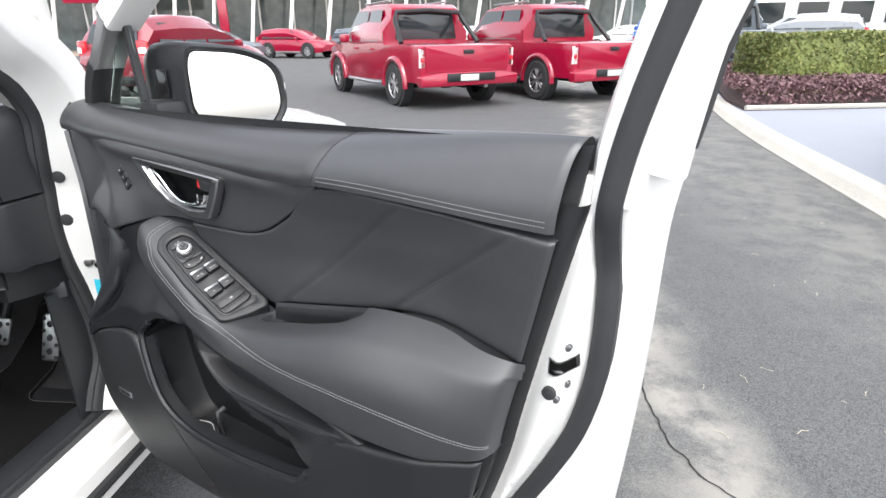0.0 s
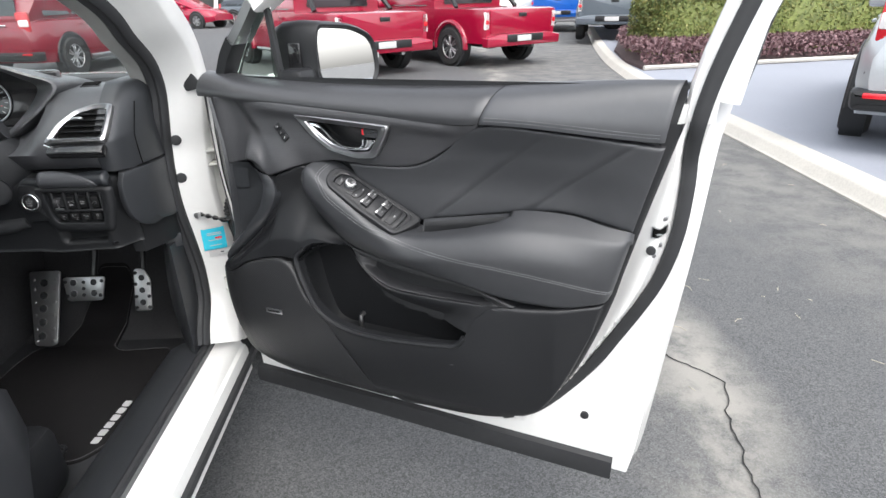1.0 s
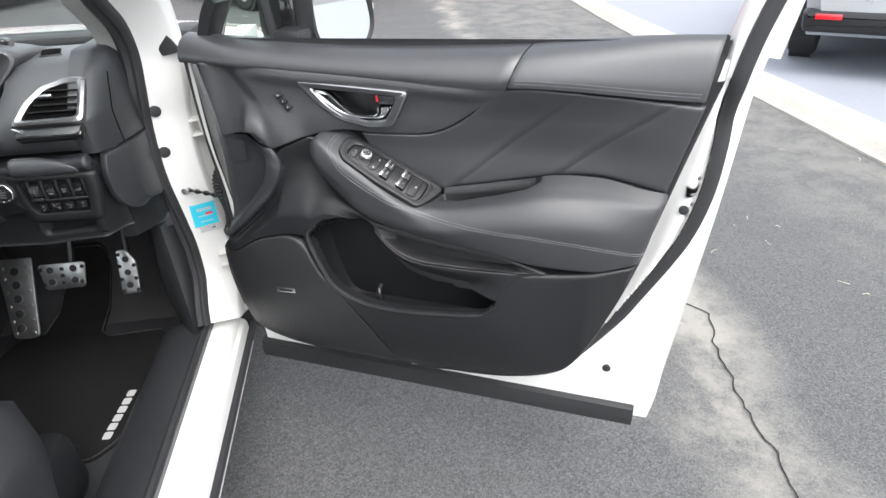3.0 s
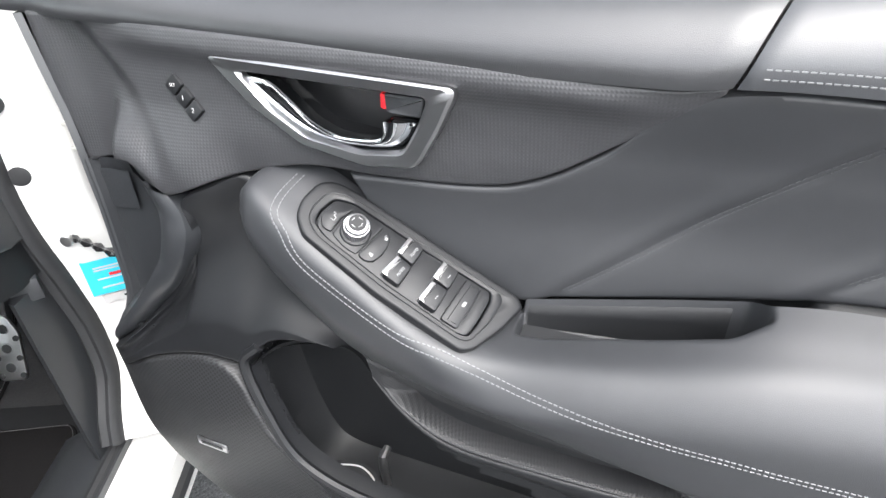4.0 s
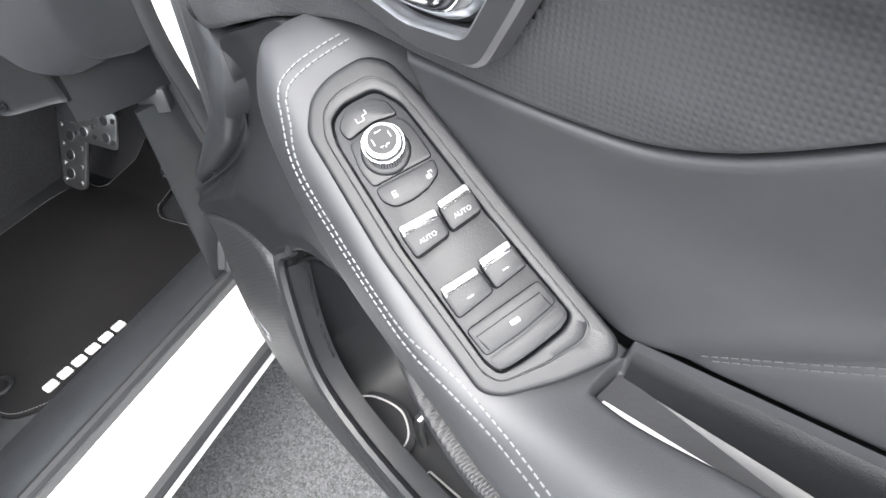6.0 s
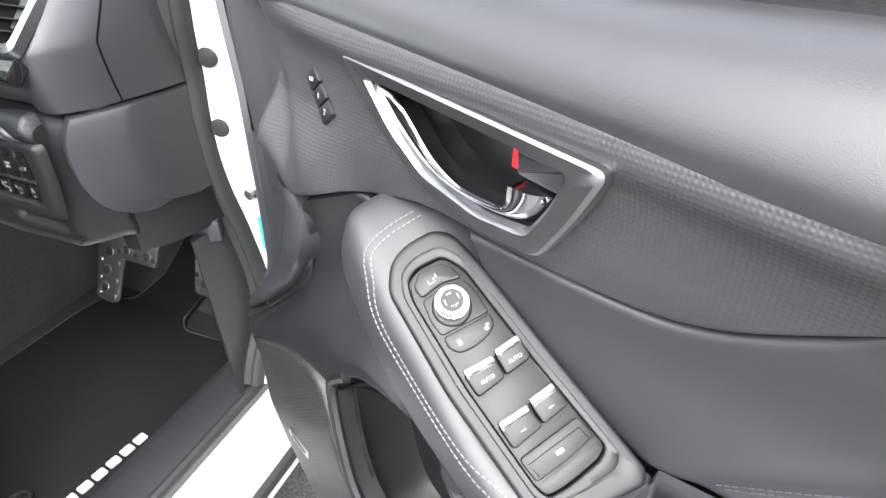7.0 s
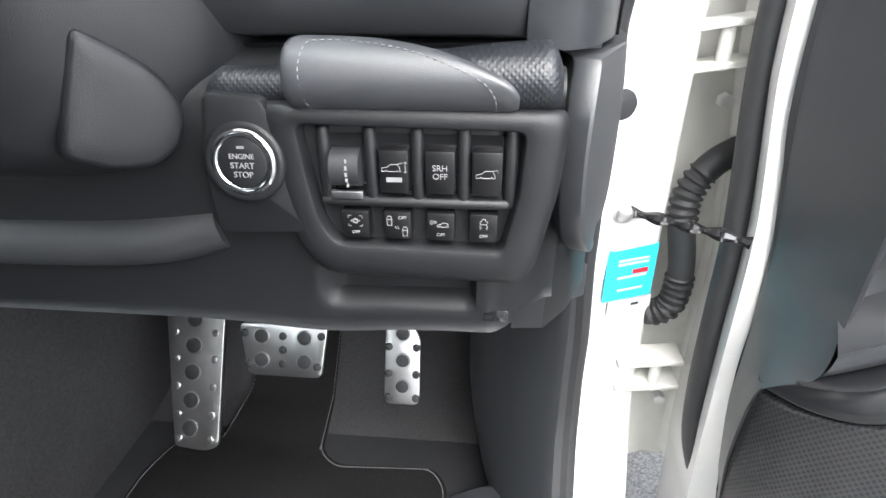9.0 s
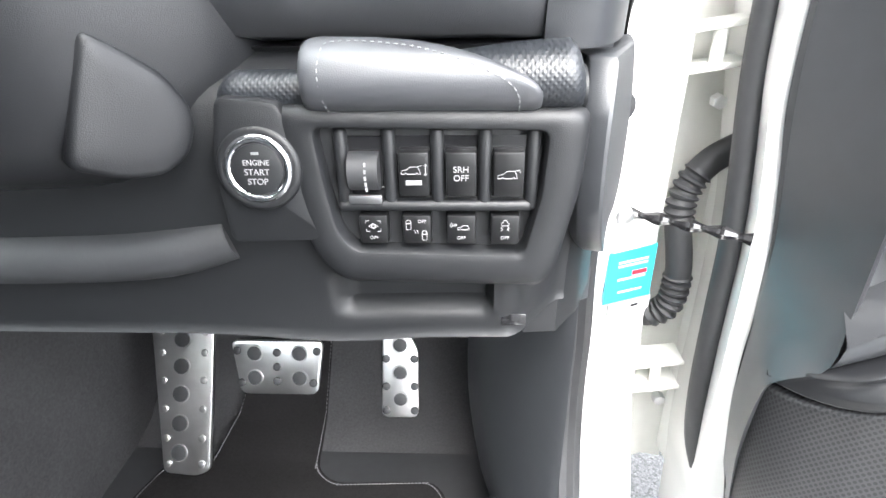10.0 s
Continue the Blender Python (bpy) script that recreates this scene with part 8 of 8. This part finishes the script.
def suv(m, paint, label, group="", h=1.66, name="suv"):
    """A five-door car; x to its right, y forwards, from the middle of the rear axle on the ground."""
    t = thing(name, m, label, "car", group)
    k = h / 1.66

    def hull(stations, mat, nm):
        rows = []
        for y, z0, z1, w0, w1 in stations:
            rows.append([V(x, y, z * k) for x, z in ((-w0 * 0.95, z0), (-w0, z0 + 0.3 * (z1 - z0)), (-w0 - 0.01, z0 + 0.6 * (z1 - z0)), (-w1, z1 - 0.05), (-w1 + 0.08, z1), (w1 - 0.08, z1), (w1, z1 - 0.05), (w0 + 0.01, z0 + 0.6 * (z1 - z0)), (w0, z0 + 0.3 * (z1 - z0)), (w0 * 0.95, z0))])
        return part(nm, loft(rows), mat, t, angle=40)

    hull([(-0.92, 0.42, 0.92, 0.80, 0.74), (-0.80, 0.30, 1.04, 0.88, 0.82), (-0.3, 0.28, 1.06, 0.91, 0.86), (1.5, 0.26, 1.04, 0.92, 0.87), (2.6, 0.28, 1.02, 0.91, 0.84), (3.3, 0.32, 0.92, 0.88, 0.72), (3.6, 0.40, 0.74, 0.76, 0.60)], paint, "body")
    hull([(-0.84, 1.0, 1.10, 0.80, 0.74), (-0.55, 1.0, 1.58, 0.80, 0.60), (0.3, 1.0, 1.66, 0.82, 0.62), (1.2, 1.0, 1.64, 0.82, 0.62), (1.75, 1.0, 1.48, 0.82, 0.62), (2.45, 0.98, 1.05, 0.80, 0.74)], paint, "cabin")
    for s in (-1, 1):
        for ys in ((-0.45, 0.25, 0.25, -0.30), (0.32, 1.0, 1.0, 0.32), (1.08, 2.1, 1.55, 1.08)):
            bm = bmesh.new()
            q = [bm.verts.new((s * x, y, z * k)) for (y, z, x) in ((ys[0], 1.10, 0.835), (ys[1], 1.10, 0.835), (ys[2], 1.50, 0.695), (ys[3], 1.50, 0.695))]
            bm.faces.new(q)
            bmesh.ops.solidify(bm, geom=bm.faces[:], thickness=-0.02 * s)
            part("side_window", bm, DARKGLASS, t)
        for y in (0.0, 2.67):
            # Dark disc over the uncut side, in place of the wheel opening's shade.
            part("arch_dark_disc", disc(0.40, 0.17, Matrix.Translation((s * 0.845, y, 0.36)) @ Matrix.Rotation(radians(90), 4, "Y"), 28), RUBBER, t)
            part("wheel_arch", tube([V(s * 0.905, y + 0.41 * math.cos(a), 0.36 + 0.41 * math.sin(a)) for a in np.linspace(-0.2, math.pi + 0.2, 20)], 0.035, 8), HARD, t, "black wheel arch trim")
            wheel(t, s * 0.84, y, 0.355, 0.23, s)
        part("tail_lamp", box((0.20, 0.12, 0.34), Matrix.Translation((s * 0.73, -0.84, 1.0 * k)) @ Matrix.Rotation(radians(s * 20), 4, "Z"), 0.03), LAMPRED, t, "red tail lamp")
        part("tail_lamp", box((0.16, 0.13, 0.12), Matrix.Translation((s * 0.74, -0.85, 0.98 * k)) @ Matrix.Rotation(radians(s * 20), 4, "Z"), 0.02), LAMP, t, "clear tail lamp")
        part("reflector", box((0.18, 0.03, 0.04), Matrix.Translation((s * 0.72, -0.965, 0.46 * k)), 0.008), LAMPRED, t, "red bumper reflector")
        part("door_mirror", box((0.20, 0.10, 0.15), Matrix.Translation((s * 0.98, 2.0, 1.08 * k)), 0.04), paint, t)
        part("sill_trim", box((0.04, 1.7, 0.10), Matrix.Translation((s * 0.91, 1.33, 0.30)), 0.015), SATIN, t, "silver sill trim")
        for y in (0.45, 1.35):
            part("door_handle", box((0.03, 0.16, 0.03), Matrix.Translation((s * 0.92, y, 0.93 * k)), 0.01), paint, t)
    part("rear_window", prism(rounded([(-0.62, 1.10 * k), (0.62, 1.10 * k), (0.54, 1.50 * k), (-0.54, 1.50 * k)], 0.05), 0.02, Matrix.Translation((0, -0.82, 0)) @ Matrix.Rotation(radians(90), 4, "X") @ Matrix.Translation((0, 1.1 * k, 0)) @ Matrix.Rotation(radians(-22), 4, "X") @ Matrix.Translation((0, -1.1 * k, 0)), 0.004), DARKGLASS, t, "dark rear window")
    part("rear_bumper", prism(rounded([(-0.88, 0.34), (0.88, 0.34), (0.90, 0.50), (-0.90, 0.50)], 0.05), 0.22, Matrix.Translation((0, -0.74, 0)) @ Matrix.Rotation(radians(90), 4, "X"), 0.05), HARD, t, "dark lower rear bumper")
    part("number_plate", box((0.36, 0.012, 0.11), Matrix.Translation((0, -0.93, 0.86 * k)), 0.004), PRINT, t, "white number plate with plain bars")
    part("chrome_strip", box((0.9, 0.02, 0.03), Matrix.Translation((0, -0.93, 0.95 * k)), 0.006), CHROME, t, "chrome tailgate strip")
    return t


suv(pose(-6.4, 12.6, 0, 0, 0, -14), MAROON, "dark red station-wagon style car parked facing away")
suv(pose(4.85, 3.62, 0.108, 0, 0, -47), SILVER, "silver car parked on the pale forecourt")
suv(pose(-9.5, 33.0, 0, 0, 0, -115), REDPAINT, "small bright red hatchback by the showroom", h=1.5, name="hatchback")
for x, y, a in ((-6.0, 35.5, -110), (1.5, 30, 80), (6.0, 33, 75), (11, 34, 80), (-15.5, 17.0, -60), (-13, 30, -100)):
    suv(pose(x, y, 0, 0, 0, a), WHITE if x > 0 or x < -14 else GREYPAINT, "white car parked near the showroom" if x > 0 or x < -14 else "dark grey car parked near the showroom", h=1.5, name="parked_car")
for x, y, a in ((9.5, 20.5, 60), (14, 22, 60)):
    suv(pose(x, y, 0.1, 0, 0, a), SILVER, "pale blue-grey car parked beyond the hedge", name="parked_car")

# ---- showroom and distance ----
show = thing("showroom", pose(-14, 42, 0, 0, 0, 6), "long white car showroom with glass front and slender white columns", "building")
part("wall", box((46, 1, 6.5), Matrix.Translation((6, 6, 3.25))), BUILDING, show, "white showroom wall")
part("canopy", box((46, 7, 0.5), Matrix.Translation((6, 2.5, 5.6)), 0.05), BUILDING, show, "white flat canopy")
part("plinth", box((46, 9, 0.12), Matrix.Translation((6, 2, 0.06))), material("tan_paving", (0.34, 0.27, 0.21), 0.85, vary=0.2, scale=1), show, "tan paved plinth")
for i in range(18):
    x = -16 + 2.6 * i
    part("shop_window", box((2.45, 0.12, 4.4), Matrix.Translation((x + 1.3, 5.4, 2.3))), SHOWGLASS, show, "tall showroom window pane")
    part("mullion", box((0.12, 0.2, 4.8), Matrix.Translation((x, 5.35, 2.4))), BUILDING, show, "white window mullion")
    part("column", tube([V(x + 0.4, -0.6, 0), V(x + 1.25, -0.6, 5.5)], 0.13, 10), BUILDING, show, "slanting white column")
part("sign", box((5, 0.3, 1.6), Matrix.Translation((-9, -1.2, 4.0)), 0.05), REDPAINT, show, "red sign panel")
part("sign", box((0.6, 0.3, 5), Matrix.Translation((-1.5, -1.0, 2.5)), 0.05), REDPAINT, show, "red upright sign")
hall = thing("far_building", pose(26, 55, 0, 0, 0, -12), "low white building beyond the yard", "building")
part("wall", box((40, 8, 5), Matrix.Translation((0, 0, 2.5))), BUILDING, hall)
part("roof", box((41, 9, 0.5), Matrix.Translation((0, 0, 5.2)), 0.1), BUILDING, hall)
for i in range(12):
    part("window", box((2.2, 0.2, 1.6), Matrix.Translation((-18 + 3.2 * i, -4.05, 2.4))), DARKGLASS, hall)
for x, y in ((5.5, 36), (24, 33), (13, 44), (-2, 40)):
    lp = thing("street_lamp", pose(x, y, 0), "tall grey light pole", "light pole", "yard light poles")
    part("pole", tube([V(0, 0, 0), V(0, 0, 8)], lambda t: 0.09 - 0.03 * t, 10), SATIN, lp)
    part("lamp_head", box((0.5, 0.25, 0.12), Matrix.Translation((0.25, 0, 8)), 0.03), SATIN, lp)


def tree(x, y, h, seed):
    rng = random.Random(seed)
    t = thing("tree", pose(x, y, 0), "dark green spreading tree", "tree", "trees round the yard")
    bm = bmesh.new()
    tube([V(0, 0, 0), V(0.1, 0, h * 0.3), V(0, 0.1, h * 0.6)], lambda q: 0.22 * (1 - 0.6 * q), 8, bm)
    ends = []
    for i in range(7):
        a = i * 0.9 + rng.random()
        e = V(math.cos(a) * h * 0.28, math.sin(a) * h * 0.28, h * rng.uniform(0.6, 0.9))
        tube([V(0, 0, h * 0.35), (V(0, 0, h * 0.35) + e) / 2 + V(0, 0, 0.2), e], lambda q: 0.09 * (1 - 0.7 * q), 6, bm)
        ends.append(e)
    part("trunk", bm, LEAFWOOD, t)
    verts, faces = [], []
    for e in ends:
        for _ in range(420):
            d = V(rng.gauss(0, 1), rng.gauss(0, 1), rng.gauss(0, 0.7)) * h * 0.085
            q = Euler((rng.uniform(0, 6), rng.uniform(0, 6), 0)).to_matrix()
            k = len(verts)
            s = 0.16 * rng.uniform(0.6, 1.5)
            for p in ((-s, 0, 0), (0, s * 0.5, 0), (s, 0, 0), (0, -s * 0.5, 0)):
                verts.append(tuple(e + d + q @ V(*p)))
            faces.append((k, k + 1, k + 2, k + 3))
    me = bpy.data.meshes.new("crown")
    me.from_pydata(verts, [], faces)
    me.materials.append(FOLIAGE)
    c = new("crown", me)
    c.parent = t


for i, (x, y, h) in enumerate(((2, 62, 9), (10, 66, 11), (20, 70, 10), (34, 62, 12), (46, 52, 11), (-34, 60, 10), (30, -28, 6), (44, 3, 8))):
    tree(x, y, h, 40 + i)
